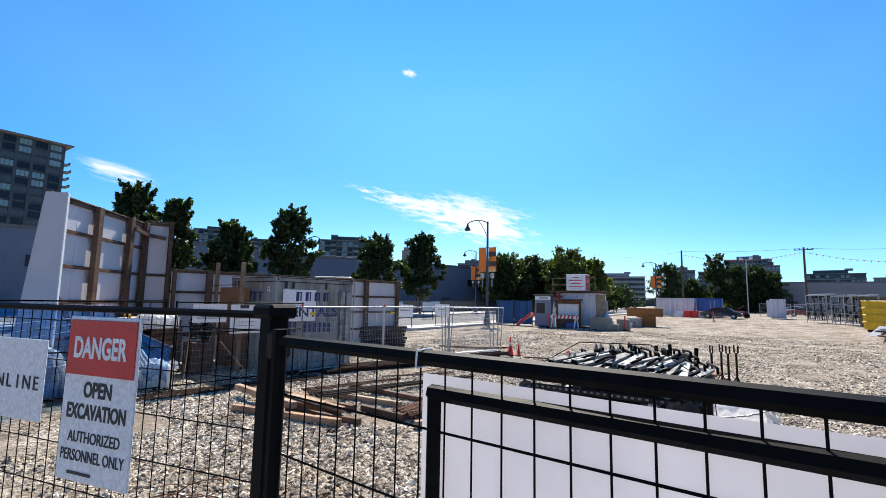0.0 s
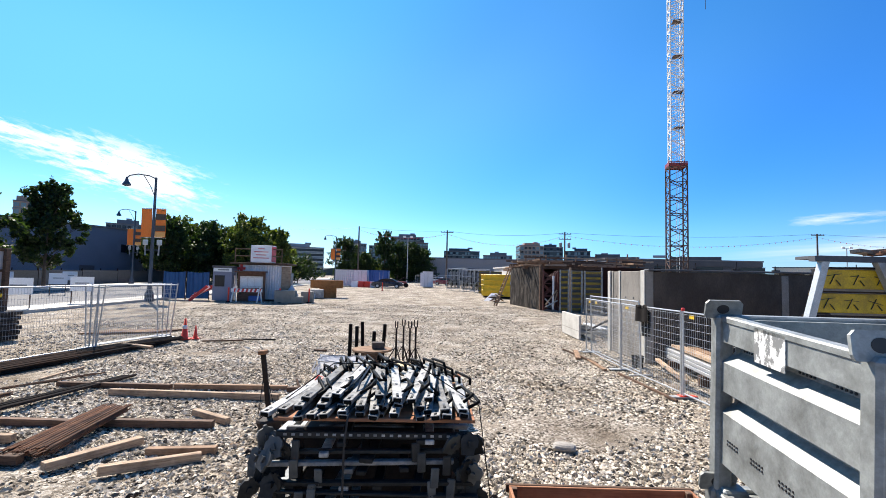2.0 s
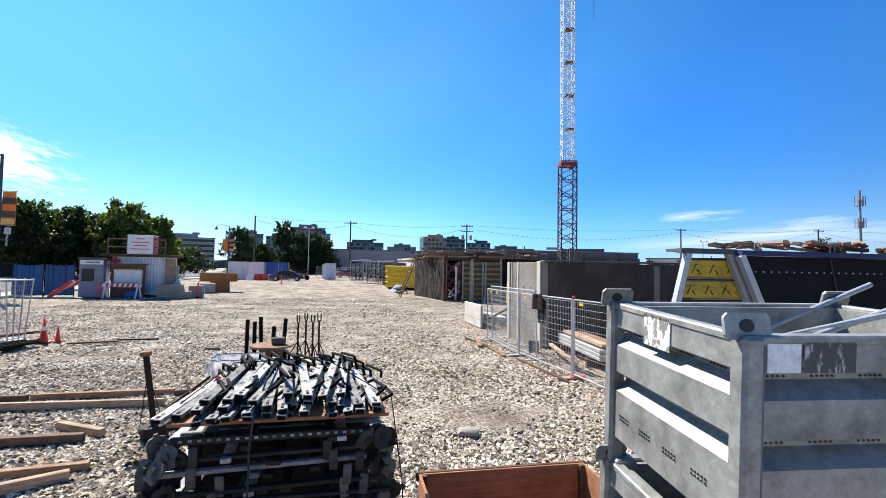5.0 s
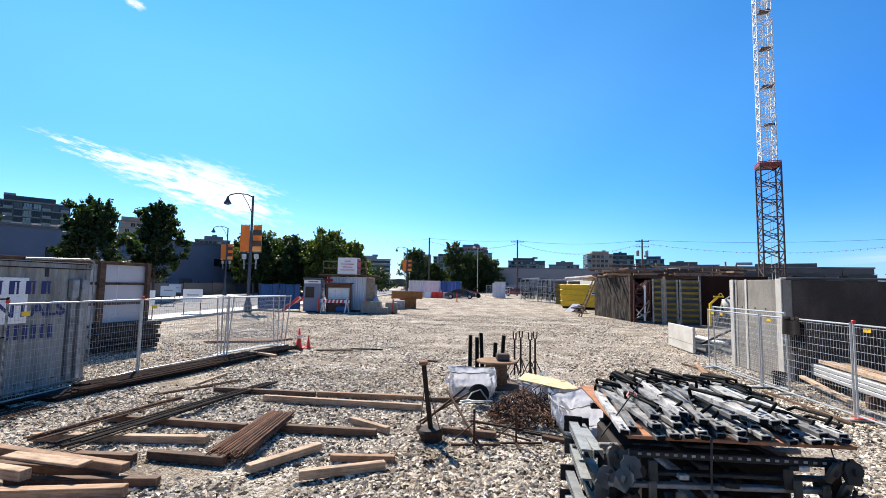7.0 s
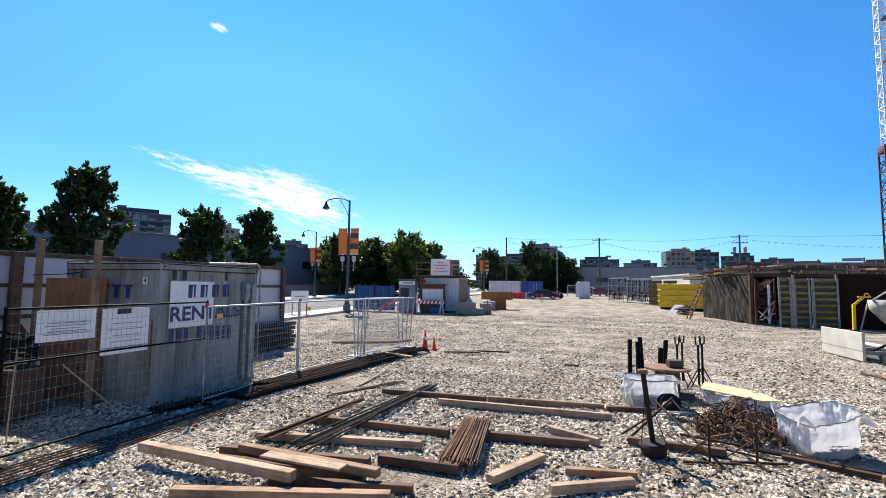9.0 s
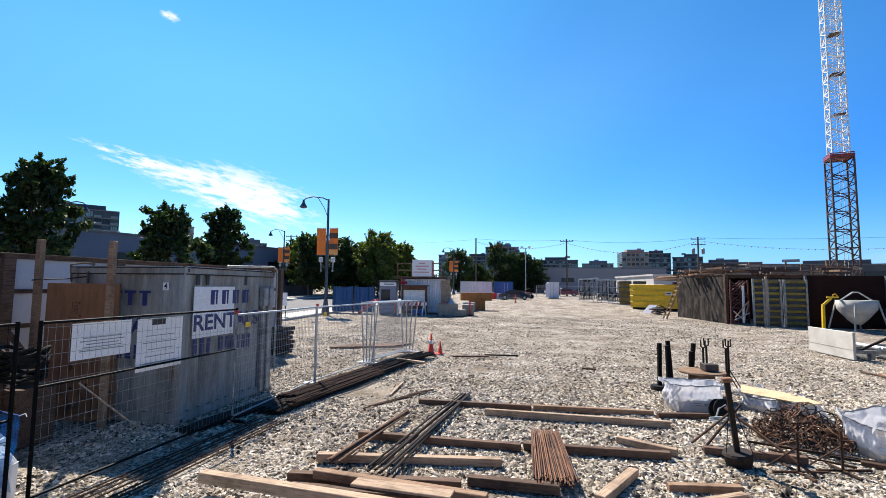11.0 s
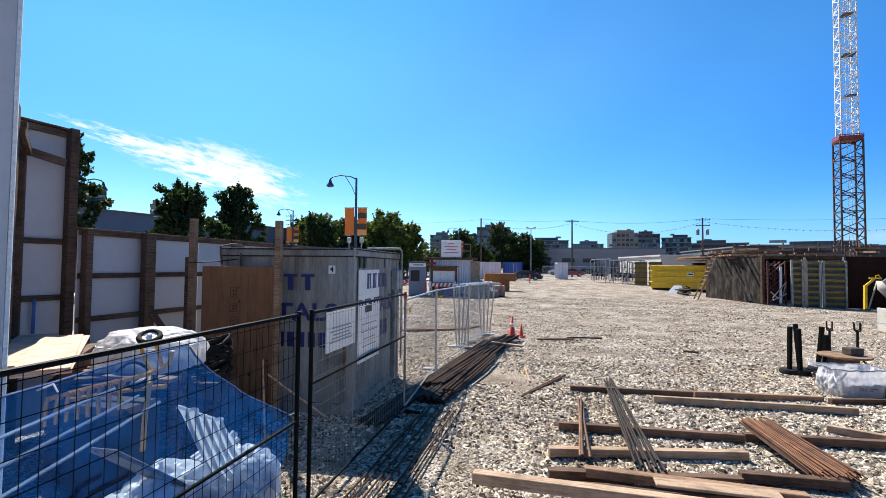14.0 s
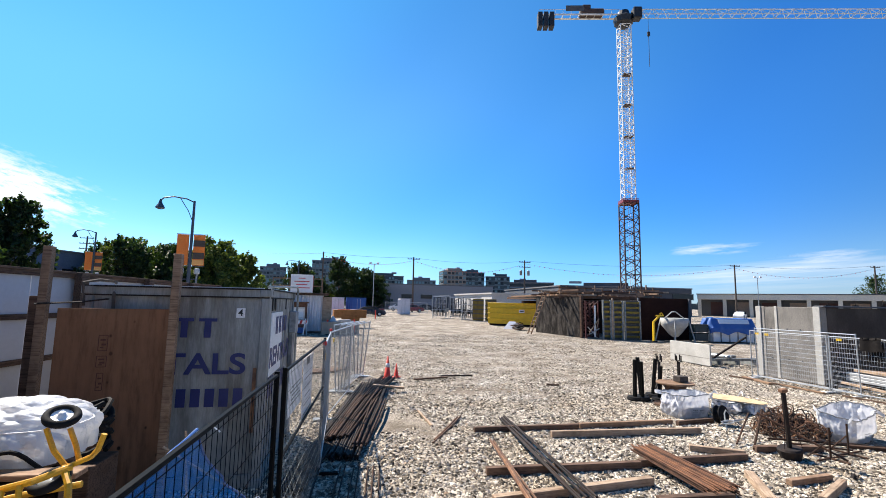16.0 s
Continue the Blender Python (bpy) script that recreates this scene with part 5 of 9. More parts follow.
rod_bundle("rebar_bundle", ((-6.1, 8.25, 0.12), (-5.99, 6.5, 0.05)), 90, 0.44, 0.0085, RUST_BAR, "bundle of rusty brown reinforcing bars on timbers", 3, 6, 0.0, 0.25)
rod_bundle("loose_pipe_group", ((-7.78, 11.1, 0.0), (-8.15, 6.2, 0.13)), 8, 0.2, 0.016, DARK_STEEL, "dark steel pipes lying across timber beams", 5, 2, 0.02, 0.9)
rod_bundle("short_pipe_group", ((-8.6, 9.1, 0.08), (-8.88, 6.35, 0.12)), 5, 0.1, 0.016, RUST, "short rusty pipes lying across timber beams", 6, 2, 0.02, 0.5)
for k, (a, b, c, w, z) in enumerate((((-11.98, 7.4), (-10.72, 15.9), 22, 0.36, 0.0), ((-11.28, 8.7), (-10.32, 16.4), 33, 0.52, 0.0), ((-11.42, 9.6), (-10.62, 14.3), 18, 0.40, 0.09), ((-10.82, 13.4), (-10.02, 16.7), 15, 0.42, 0.06), ((-11.02, 9.0), (-10.52, 12.8), 8, 0.34, 0.10))):
    rod_bundle("pipe_bundle", ((*a, 0.0), (*b, 0.0)), c, w, 0.02, (DARK_STEEL, DARK_STEEL, RUST_PIPE, DARK_STEEL, RUST_PIPE)[k], "long dark rusty pipes laid along the fence", 11 + k, 2 + k % 2, z, 0.3)
rod_bundle("rod_group", ((-11.3, 3.0, 0.0), (-11.0, 8.4, 0.0)), 7, 0.75, 0.012, RUST_PIPE, "thin rusty rods lying in the gravel by the fence", 21, 1)
rod_bundle("pipe_pair", ((-9.6, 9.55, 0.0), (-8.75, 11.4, 0.0)), 2, 0.06, 0.018, RUST, "short rusty pipe lying on the gravel", 22, 1)


# ---- traffic cones ----
def traffic_cone(m, h, band):
    t = thing("traffic_cone", m, "orange traffic cone with a pale band" if band else "small plain orange traffic cone", "traffic cone", "traffic cones")
    part("body", Geo().lathe([(h * 0.19, 0.03), (h * 0.155, 0.06), (h * 0.035, h), (0.0, h)], 20), ORANGE, t, "", True)
    part("base", Geo().box((0, 0, 0.018), (h * 0.5, h * 0.5, 0.035), b=0.012), ORANGE, t)
    if band:
        r = lambda z: h * 0.155 + (h * 0.035 - h * 0.155) * (z - 0.06) / (h - 0.06) + 0.004
        part("reflective_band", Geo().lathe([(r(h * 0.5), h * 0.5), (r(h * 0.68), h * 0.68)], 20), SIGN_WHITE, t, "pale reflective band", True)
    return t


traffic_cone(pose(-10.04, 17.2, gz(17.2), 0, 0, 14), 0.74, True)
traffic_cone(pose(-9.72, 17.32, gz(17.3), 0, 0, 40), 0.48, False)


# ---- sky backdrop: thin clouds ----
def toward(right, up, dist):
    """A place by its bearing to the right of +y, its height angle and its distance."""
    a, e = radians(right), radians(up)
    return Vector((math.sin(a) * math.cos(e), math.cos(a) * math.cos(e), math.sin(e))) * dist


def cloud(name, right, up, wide, high, roll, seed, dens, stretch, label, dist=3000.0):
    mat, nt, bs = nodes_of(name + "_vapour")
    tc = nt.nodes.new("ShaderNodeTexCoord")
    mp = nt.nodes.new("ShaderNodeMapping")
    mp.inputs["Scale"].default_value = (stretch[0], stretch[1], 1)
    mp.inputs["Location"].default_value = (seed, seed * 0.7, 0)
    nt.links.new(tc.outputs["Generated"], mp.inputs["Vector"])
    warp = noise_tex(nt, mp.outputs[0], 2.6, 9, 0.66)
    big = noise_tex(nt, mp.outputs[0], 0.9, 3, 0.5)
    gr = nt.nodes.new("ShaderNodeTexGradient")
    gr.gradient_type = "SPHERICAL"
    mg = nt.nodes.new("ShaderNodeMapping")
    mg.inputs["Location"].default_value = (-1, -1, 0)
    mg.inputs["Scale"].default_value = (2, 2, 1)
    nt.links.new(tc.outputs["Generated"], mg.inputs["Vector"])
    nt.links.new(mg.outputs[0], gr.inputs["Vector"])

    def calc(op, a, b):
        n = nt.nodes.new("ShaderNodeMath")
        n.operation = op
        for i, q in enumerate((a, b)):
            if isinstance(q, bpy.types.NodeSocket):
                nt.links.new(q, n.inputs[i])
            else:
                n.inputs[i].default_value = q
        return n.outputs[0]

    env = calc("MINIMUM", calc("MULTIPLY", gr.outputs["Fac"], 2.2), 1.0)
    dn = calc("ADD", calc("MULTIPLY", warp, 1.0), calc("MULTIPLY", big, 0.55))
    dn = calc("MULTIPLY", dn, calc("ADD", calc("MULTIPLY", env, 0.45), 0.55))
    al = ramp(nt, dn, [(dens[0], (0, 0, 0)), (dens[1], (1, 1, 1))])
    al = calc("MULTIPLY", calc("MULTIPLY", al, dens[2]), env)
    em = nt.nodes.new("ShaderNodeEmission")
    em.inputs["Color"].default_value = (0.97, 0.985, 1.0, 1)
    em.inputs["Strength"].default_value = 0.56
    tr = nt.nodes.new("ShaderNodeBsdfTransparent")
    mx = nt.nodes.new("ShaderNodeMixShader")
    nt.links.new(al, mx.inputs[0])
    nt.links.new(tr.outputs[0], mx.inputs[1])
    nt.links.new(em.outputs[0], mx.inputs[2])
    nt.links.new(mx.outputs[0], nt.nodes["Material Output"].inputs["Surface"])
    c = toward(right, up, dist)
    w, h = dist * math.tan(radians(wide / 2)), dist * math.tan(radians(high / 2))
    g = Geo().add([(-w, -h, 0), (w, -h, 0), (w, h, 0), (-w, h, 0)], [(0, 1, 2, 3)])
    ob = single(name, g, mat, look(c, (0, 0, 0)) @ pose(0, 0, 0, 0, 180, roll), label, "cloud", kind="structure")
    ob.visible_shadow = False
    return ob


cloud("backdrop_cloud_bank", -35.2, 10.0, 30, 9.6, 12, 3.1, (0.575, 0.76, 0.95), (6.0, 6.8), "torn white bank of high cloud in the blue sky")
cloud("backdrop_cloud_tail", -44.0, 12.2, 24, 4.6, 10, 6.3, (0.64, 0.80, 0.9), (5.0, 4.4), "thin torn tail of a bank of high cloud")
cloud("backdrop_cloud_lens", 40, 6.4, 15, 2.6, -2, 8.2, (0.60, 1.05, 0.75), (1.5, 2.0), "soft white lens of thin cloud low in the sky")
cloud("backdrop_cloud_lens", 49.5, 5.2, 12, 2.4, -4, 4.7, (0.58, 1.05, 0.7), (1.3, 2.0), "small soft lens of thin cloud low in the sky")
cloud("backdrop_cloud_streak", 46, 3.6, 44, 5.4, -3, 8.2, (0.50, 0.95, 0.55), (1.6, 5.0), "faint streaks of thin cloud low in the sky")
cloud("backdrop_cloud_puff", -43.4, 27.0, 2.6, 1.3, 12, 5.0, (0.45, 0.75, 0.95), (2.0, 2.0), "small lone white puff of cloud")
cloud("backdrop_cloud_wisp", -74, 12.2, 12, 3.5, 10, 1.4, (0.58, 0.88, 0.9), (2.0, 3.5), "small white wisp of cloud")


# ---- far buildings ----
# Slab edges, too, are lightened for haze over the distance.
SLAB = surf("slab_edge", (0.15, 0.215, 0.255), 0.8, scale=0.2, fine=5, bump=0.03)
# Palest panes: their teal tint is put in for reflected sky.
PALE_PANE = glassy("pale_teal_glass", (0.15, 0.27, 0.32), 0.2)
PIER = surf("pier_cladding", (0.038, 0.066, 0.082), 0.8, scale=0.2, fine=5, bump=0.03)


def building(name, right, dist, wide, deep, h, floors, bays, wall, label, glass=None, turn=0.0, balconies=0, strip=False, sides=True, roof=True, gap=0.42, z0=None, band=0, eaves=0.3, piers=0, slabs=None):
    """A block with its front square to the walk: storeys of panes between slab edges, piers, balconies with rails, a set-back top storey and roof kerb."""
    c = toward(right, 0, dist)
    zz = gz(c.y) if z0 is None else z0
    t = thing(name, pose(c.x, c.y, zz, 0, 0, -right + turn), label, "building")
    part("wall", Geo().box((0, deep / 2, h / 2), (wide, deep, h)), wall, t)
    part("roof", Geo().box((0, deep / 2, h + 0.25), (wide + 2 * eaves, deep + 2 * eaves, 0.5)), ROOF, t)
    rng = random.Random(bays * 7 + floors + int(10 * right))
    if roof:
        part("penthouse", Geo().box((wide * rng.uniform(-0.15, 0.15), deep * 0.5, h + 1.7), (wide * rng.uniform(0.45, 0.7), deep * 0.5, 2.6)), wall, t)
        part("roof_plant", Geo().box((wide * rng.uniform(-0.25, 0.25), deep * 0.5, h + 3.4), (wide * 0.14, deep * 0.3, 1.4)), WALL_GREY, t)
    fh = h / floors
    bw = wide / bays
    if band:
        part("storey_band", Geo().box((0, deep / 2, band), (wide + 1.6, deep + 1.6, 0.7)), ROOF_PALE, t)
    slab = mesh_of("slab_edge", Geo().box((0, deep / 2, 0), (wide + 0.5, deep + 0.5, 0.16 * fh)), slabs or SLAB)
    for f in range(1, floors):
        part("slab_edge", slab, None, t, "", False, pose(0, 0, f * fh))
    if strip:
        me = mesh_of("window", Geo().box((0, 0, 0), (wide * 0.97, 0.12, fh * 0.5)), glass or GLASS)
        for f in range(floors):
            part("window", me, None, t, "", False, pose(0, -0.02, (f + 0.52) * fh))
    else:
        ww, hh = bw * (1 - gap * 0.6), fh * (1 - gap)
        panes = Geo()
        for k in range(3):
            panes.box(((k - 1) * ww / 3, 0, 0), (ww / 3 - 0.12, 0.12, hh))
        kinds = [mesh_of("window", panes, g) for g in (glass or GLASS, GLASS_PALE, PALE_PANE)]
        for f in range(floors):
            for b in range(bays):
                part("window", kinds[rng.choice((0, 0, 0, 1, 1, 2, 2))], None, t, "", False, pose(-wide / 2 + (b + 0.5) * bw, -0.3, (f + 0.5) * fh))
    if piers:
        pm = mesh_of("pier", Geo().box((0, -0.15, h / 2), (bw * 0.22, 0.7, h)), PIER)
        for b in range(0, bays + 1, piers):
            part("pier", pm, None, t, "", False, pose(-wide / 2 + b * bw, 0, 0))
    if sides:
        nb = max(2, round(deep / (wide / bays)))
        ms = mesh_of("window", Geo().box((0, 0, 0), (0.6, deep / nb * 0.7, fh * 0.55)), glass or GLASS)
        for f in range(floors):
            for b in range(nb):
                for sx in (-1, 1):
                    part("window", ms, None, t, "", False, pose(sx * (wide / 2 + 0.01), (b + 0.5) * deep / nb, (f + 0.5) * fh))
    if balconies:
        sl = mesh_of("balcony", Geo().box((0, -0.8, 0), (bw * 0.95, 1.8, 0.22)).box((0, -1.65, 0.55), (bw * 0.95, 0.06, 0.85)), SLAB)
        for f in range(1, floors):
            for b in range(0, bays, balconies):
                part("balcony", sl, None, t, "", False, pose(-wide / 2 + (b + 0.5) * bw, 0, f * fh))
    return t


tower = building("apartment_tower", -86.6, 232, 66, 26, 61.5, 20, 14, WALL_TOWER, "tall dark blue apartment tower with a broad flat roof", turn=8, gap=0.3, eaves=2.6, piers=1, sides=False, slabs=PIER)
corner = mesh_of("corner_balcony", Geo().box((0, 0, 0), (3.4, 5.0, 0.3)).box((1.6, 0, 0.6), (0.1, 5.0, 0.9)), SLAB)
for k in range(1, 19):
    part("corner_balcony", corner, None, tower, "", False, pose(33.9 + 0.5 * (k % 2), 2.0, k * 60.5 / 20))
building("apartment_block", -64.6, 330, 28, 24, 44, 14, 10, WALL_TOWER, "dark glassy apartment block behind the street trees", balconies=2, gap=0.34, piers=3)
building("apartment_block", -60.2, 331, 18, 20, 38, 12, 7, WALL_TOWER, "stepped glassy wing of an apartment block", balconies=2)
building("glass_apartment_block", -50.6, 250, 26, 20, 32, 11, 9, WALL_TOWER, "dark glassy apartment block with a pale storey band", balconies=2, gap=0.3, band=23.5, piers=3)
building("brown_apartment_block", -42.2, 300, 15, 14, 33, 10, 6, WALL_BROWN, "brown apartment block far behind the trees", sides=False)
building("apartment_block", -35.0, 330, 20, 14, 28, 9, 8, WALL_CONC, "pale apartment block far behind the street", sides=False)
building("office_block", -17.6, 350, 31, 16, 20.5, 6, 10, WALL_PALE, "pale office block with dark window bands", strip=True, sides=False)
building("apartment_block", -11.5, 400, 20, 18, 28, 9, 8, WALL_CONC, "pale stepped apartment block on the skyline", balconies=3, sides=False)
building("apartment_block", -8.2, 405, 22, 18, 27, 9, 8, WALL_TOWER, "grey apartment block on the skyline", balconies=3, sides=False)
building("apartment_block", -5.2, 400, 28, 18, 35, 11, 10, WALL_CONC, "stepped apartment block on the skyline", balconies=2, sides=False)
building("apartment_block", -3.3, 396, 10, 12, 30, 9, 4, WALL_DARK, "dark wing of an apartment block on the skyline", sides=False)
building("terrace_block", 1.6, 420, 32, 16, 25, 7, 12, WALL_TOWER, "low dark apartment row on the skyline", balconies=3, sides=False)
building("terrace_block", 6.0, 425, 26, 16, 22, 6, 10, WALL_CONC, "low apartment row on the skyline", balconies=3, sides=False)
building("brown_apartment_block", 10.1, 420, 21, 20, 31, 8, 6, WALL_BROWN, "brown brick apartment block on the skyline", balconies=3, turn=12)
building("apartment_block", 12.6, 424, 17, 20, 30, 8, 6, WALL_TOWER, "dark blue apartment block beside a brown one", balconies=2, sides=False)
building("apartment_block", 15.4, 430, 22, 18, 27, 7, 8, WALL_TOWER, "dark grey apartment block on the skyline", balconies=3, sides=False)
building("terrace_block", 19.5, 430, 40, 18, 22, 5, 12, WALL_DARK, "long dark low block on the skyline", strip=True, sides=False)
building("parking_block", 26.5, 330, 60, 20, 15, 3, 12, WALL_DARK, "long dark flat-roofed block far off", strip=True, sides=False)

# ---- low buildings round the site ----
DOOR_RED = surf("maroon_door", (0.07, 0.03, 0.028), 0.7, scale=0.5, fine=8, bump=0.03)


def shed(name, x0, y0, x1, y1, deep, h, wall, label, openings=(), roofc=None, band=None):
    m, n = along(x0, y0, x1, y1)
    m = m.copy()
    m.translation.z = gz((y0 + y1) / 2)
    t = thing(name, m, label, "building")
    part("wall", Geo().box((n / 2, deep / 2, h / 2), (n, deep, h)), wall, t)
    part("roof", Geo().box((n / 2, deep / 2, h + 0.12), (n + 0.4, deep + 0.4, 0.25)), roofc or ROOF, t)
    if band:
        part("fascia", Geo().box((n / 2, -0.1, h - 0.5), (n, 0.2, 0.9)), band, t)
    for x, z, w, hh, mt in openings:
        o = part("window" if mt is GLASS else "door", Geo().box((x, -0.02, z + hh / 2), (w, 0.1, hh)), mt, t)
        part("frame", Geo().box((x, -0.03, z + hh + 0.06), (w + 0.2, 0.12, 0.1)).box((x, -0.03, z - 0.06), (w + 0.2, 0.12, 0.1)), wall, o)
    return t


shed("blue_grey_warehouse", -62, 30, -47, 80, 30, 8.0, WALL_BLUE, "blue-grey rendered warehouse across the street", [(k, 4.6, 2.4, 1.2, GLASS) for k in (8, 20, 31, 43)] + [(k, 0.1, 2.0, 2.4, WALL_DARK) for k in (14, 26, 37)])
shed("blue_grey_warehouse", -66, -2, -62, 29, 30, 9.0, WALL_BLUE, "tall blue-grey rendered shed across the street", [(k, 5.0, 2.4, 1.2, GLASS) for k in (6, 14, 22)])
shed("grey_warehouse", -14, 118, 24, 121, 30, 6.2, WALL_GREY, "long grey warehouse behind the site gate", [(k, 0.1, 3.2, 3.2, WALL_DARK) for k in (3, 9, 27, 33)] + [(k, 2.8, 3.0, 1.0, GLASS) for k in (15, 20)], band=WALL_GREY)
shed("dark_long_building", 30, 91.5, 60, 91, 40, 5.8, WALL_DARK, "long grey flat-roofed building behind the crane", [(k, 3.6, 5.0, 1.1, GLASS) for k in (4, 12, 20, 28)], band=WALL_DARK)
shed("pale_shed", 11.5, 78.4, 21, 79.6, 20, 3.7, ROOF_PALE, "pale concrete shed behind the formwork", (), ROOF_PALE)
FASCIA = surf("tan_fascia", (0.66, 0.61, 0.50), 0.8, stain=(0.56, 0.52, 0.43), scale=0.3, fine=5, bump=0.03)
# The dark wall colour carries the shade beneath the canopy.
lw = shed("loading_warehouse", 69, 100, 98, 70, 25, 5.0, WALL_DARK, "low warehouse with a tan canopy over dark loading doors", [(k, 0.4, 3.0, 3.0, WALL_BROWN if k % 2 else DOOR_RED) for k in (4, 9, 14, 19, 24, 29, 34)])
part("canopy", Geo().box((20.9, -1.5, 4.55), (41.6, 3.0, 1.15)), FASCIA, lw, "tan canopy along the front")
part("canopy_edge", Geo().box((20.9, -1.5, 5.2), (42.0, 3.3, 0.18)), WALL_DARK, lw)
for k in range(9):
    part("column", Geo().box((0.5 + 5.05 * k, -2.6, 2.0), (0.7, 0.4, 4.0)), FASCIA, lw)
sd = shed("dark_warehouse", 90, 62, 112, 34, 25, 7.4, WALL_DARK, "dark warehouse with plain pale sign marks", [(k, 0.4, 3.0, 3.2, WALL_GREY) for k in (20, 27)])
for k in range(4):
    part("sign_mark", Geo().box((7 + 2.2 * k, -0.05, 5.0), (1.3, 0.06, 1.5)), WALL_GREY, sd)


# ---- power poles and wires ----
def power_pole(x, y, h, arms, cans, label="dark timber power pole with a crossarm"):
    t = thing("power_pole", pose(x, y, gz(y)), label, "power pole", "power poles")
    part("pole", Geo().tube([(0, 0, 0), (0, 0, h)], [0.19, 0.13], 10), BARK, t)
    for z in arms:
        part("crossarm", Geo().box((0, -0.14, z), (2.4, 0.11, 0.13), b=0.01), BARK, t)
        for k in (-1.1, -0.5, 0.5, 1.1):
            part("insulator", Geo().lathe([(0.04, 0), (0.06, 0.08), (0.03, 0.16), (0, 0.18)], 8, pose(k, -0.14, z + 0.06)), DARK_STEEL, t)
    for k in range(cans):
        part("transformer", Geo().lathe([(0, 0), (0.27, 0.02), (0.28, 0.95), (0.2, 1.05), (0, 1.06)], 12, pose((-0.8, 0.8)[k % 2], 0, h - 3.1)), FORM_GREY, t)
    return t


POLES = [(-18.0, 90, 11.0, (), 0), (-0.95, 90, 10.6, (10.2,), 0), (21.8, 90.5, 10.8, (10.4, 9.4), 2), (67.5, 87, 11.2, (10.9,), 0), (92, 78, 11.2, (10.9,), 0), (118, 66, 11.0, (10.7,), 0)]
for p in POLES:
    power_pole(*p)
power_pole(-62, 98, 13, (12.6, 11.6, 10.6), 0)


def wire(a, b, sag, r, label, bulbs=0):
    a, b = Vector(a), Vector(b)
    pts = [a.lerp(b, i / 24) - Vector((0, 0, sag * 4 * (i / 24) * (1 - i / 24))) for i in range(25)]
    t = thing("overhead_cable", Matrix(), label, "cable", "overhead cables")
    part("line", Geo().tube(pts, r, 4), INK, t)
    if bulbs:
        me = mesh_of("pennant", Geo().prism([(-0.09, 0), (0.09, 0), (0, -0.2)], -0.01, 0.01), ORANGE)
        for i in range(1, bulbs):
            u = i / bulbs
            part("pennant", me, None, t, "", False, Matrix.Translation(a.lerp(b, u) - Vector((0, 0, sag * 4 * u * (1 - u)))))
    return t


wire((-62, 98, 12.5), (-18, 90, 11.6), 0.8, 0.02, "thin dark overhead power cable")
for i in range(len(POLES) - 1):
    a, b = POLES[i], POLES[i + 1]
    wire((a[0], a[1], a[2] + 0.75), (b[0], b[1], b[2] + 0.75), 0.7 if i else 0.3, 0.02, "thin dark overhead power cable")
    wire((a[0], a[1], a[2] + 0.2), (b[0], b[1], b[2] + 0.2), 2.0 if i else 1.2, 0.012, "sagging line of small red pennants", 30 if i != 2 else 44)


# ---- street lamps with banners ----
def street_lamp(x, y, h, yaw, banners=True):
    t = thing("street_lamp", pose(x, y, gz(y), 0, 0, yaw), "dark blue street lamp with orange banners and a curved arm" if banners else "dark street lamp with a curved arm", "street lamp", "street lamps")
    part("pole", Geo().tube([(0, 0, 0), (0, 0, 1.2), (0, 0, h)], [0.17, 0.13, 0.08], 10), POLE_BLUE, t)
    part("base", Geo().lathe([(0.32, 0), (0.3, 0.5), (0.2, 0.75), (0.16, 1.1), (0.15, 1.15)], 10), POLE_BLUE, t)
    part("arm", Geo().tube([(0, 0, h - 0.1), (-0.5, 0, h + 0.12), (-1.3, 0, h + 0.22), (-1.9, 0, h + 0.1), (-2.1, 0, h - 0.1)], 0.045, 8), POLE_BLUE, t)
    part("brace", Geo().tube([(0, 0, h - 1.5), (-0.35, 0, h - 0.7), (-0.9, 0, h + 0.15)], 0.025, 6), POLE_BLUE, t)
    part("lamp_head", Geo().lathe([(0.04, 0.1), (0.09, -0.05), (0.13, -0.2), (0.29, -0.46), (0.3, -0.52), (0.14, -0.6), (0, -0.62)], 14, pose(-2.1, 0, h - 0.1)), POLE_BLUE, t)
    if banners:
        for s in (-1, 1):
            b = part("banner", Geo().sheet(lambda u, v: (s * (0.14 + 0.74 * u), 0.03 * math.sin(5 * u + 3 * v), h - 2.35 - 2.1 * v), 6, 10), BANNER, t, "orange street banner")
            if s > 0:
                for k in range(2):
                    part("stripe", Geo().box((s * 0.51, -0.045, h - 2.95 - 0.85 * k), (0.72, 0.008, 0.42)), BARK, b)
                part("pale_block", Geo().box((s * 0.51, -0.045, h - 4.25), (0.72, 0.008, 0.36)), BANNER_PALE, b)
            for z in (h - 2.32, h - 4.5):
                part("banner_rod", Geo().tube([(0, 0, z), (s * 0.92, 0, z)], 0.02, 6), POLE_BLUE, t)
            part("flood_light", Geo().box((s * 0.5, 0, h - 4.85), (0.3, 0.26, 0.4), b=0.05), GALV_BRIGHT, t)
            part("flood_light_stem", Geo().tube([(s * 0.5, 0, h - 5.05), (s * 0.47, 0, h - 5.8)], 0.06, 6), FORM_GREY, t)
        part("light_bracket", Geo().box((0, 0, h - 5.4), (1.1, 0.06, 0.06)), POLE_BLUE, t)
    return t


street_lamp(-22.57, 34.62, 9.15, 4)
street_lamp(-41.56, 60.47, 9.6, 4)
street_lamp(-22.28, 89.6, 8.9, 4)
street_lamp(-43, 30, 8.5, 184, False)
street_lamp(-45, 9, 8.5, 184, False)


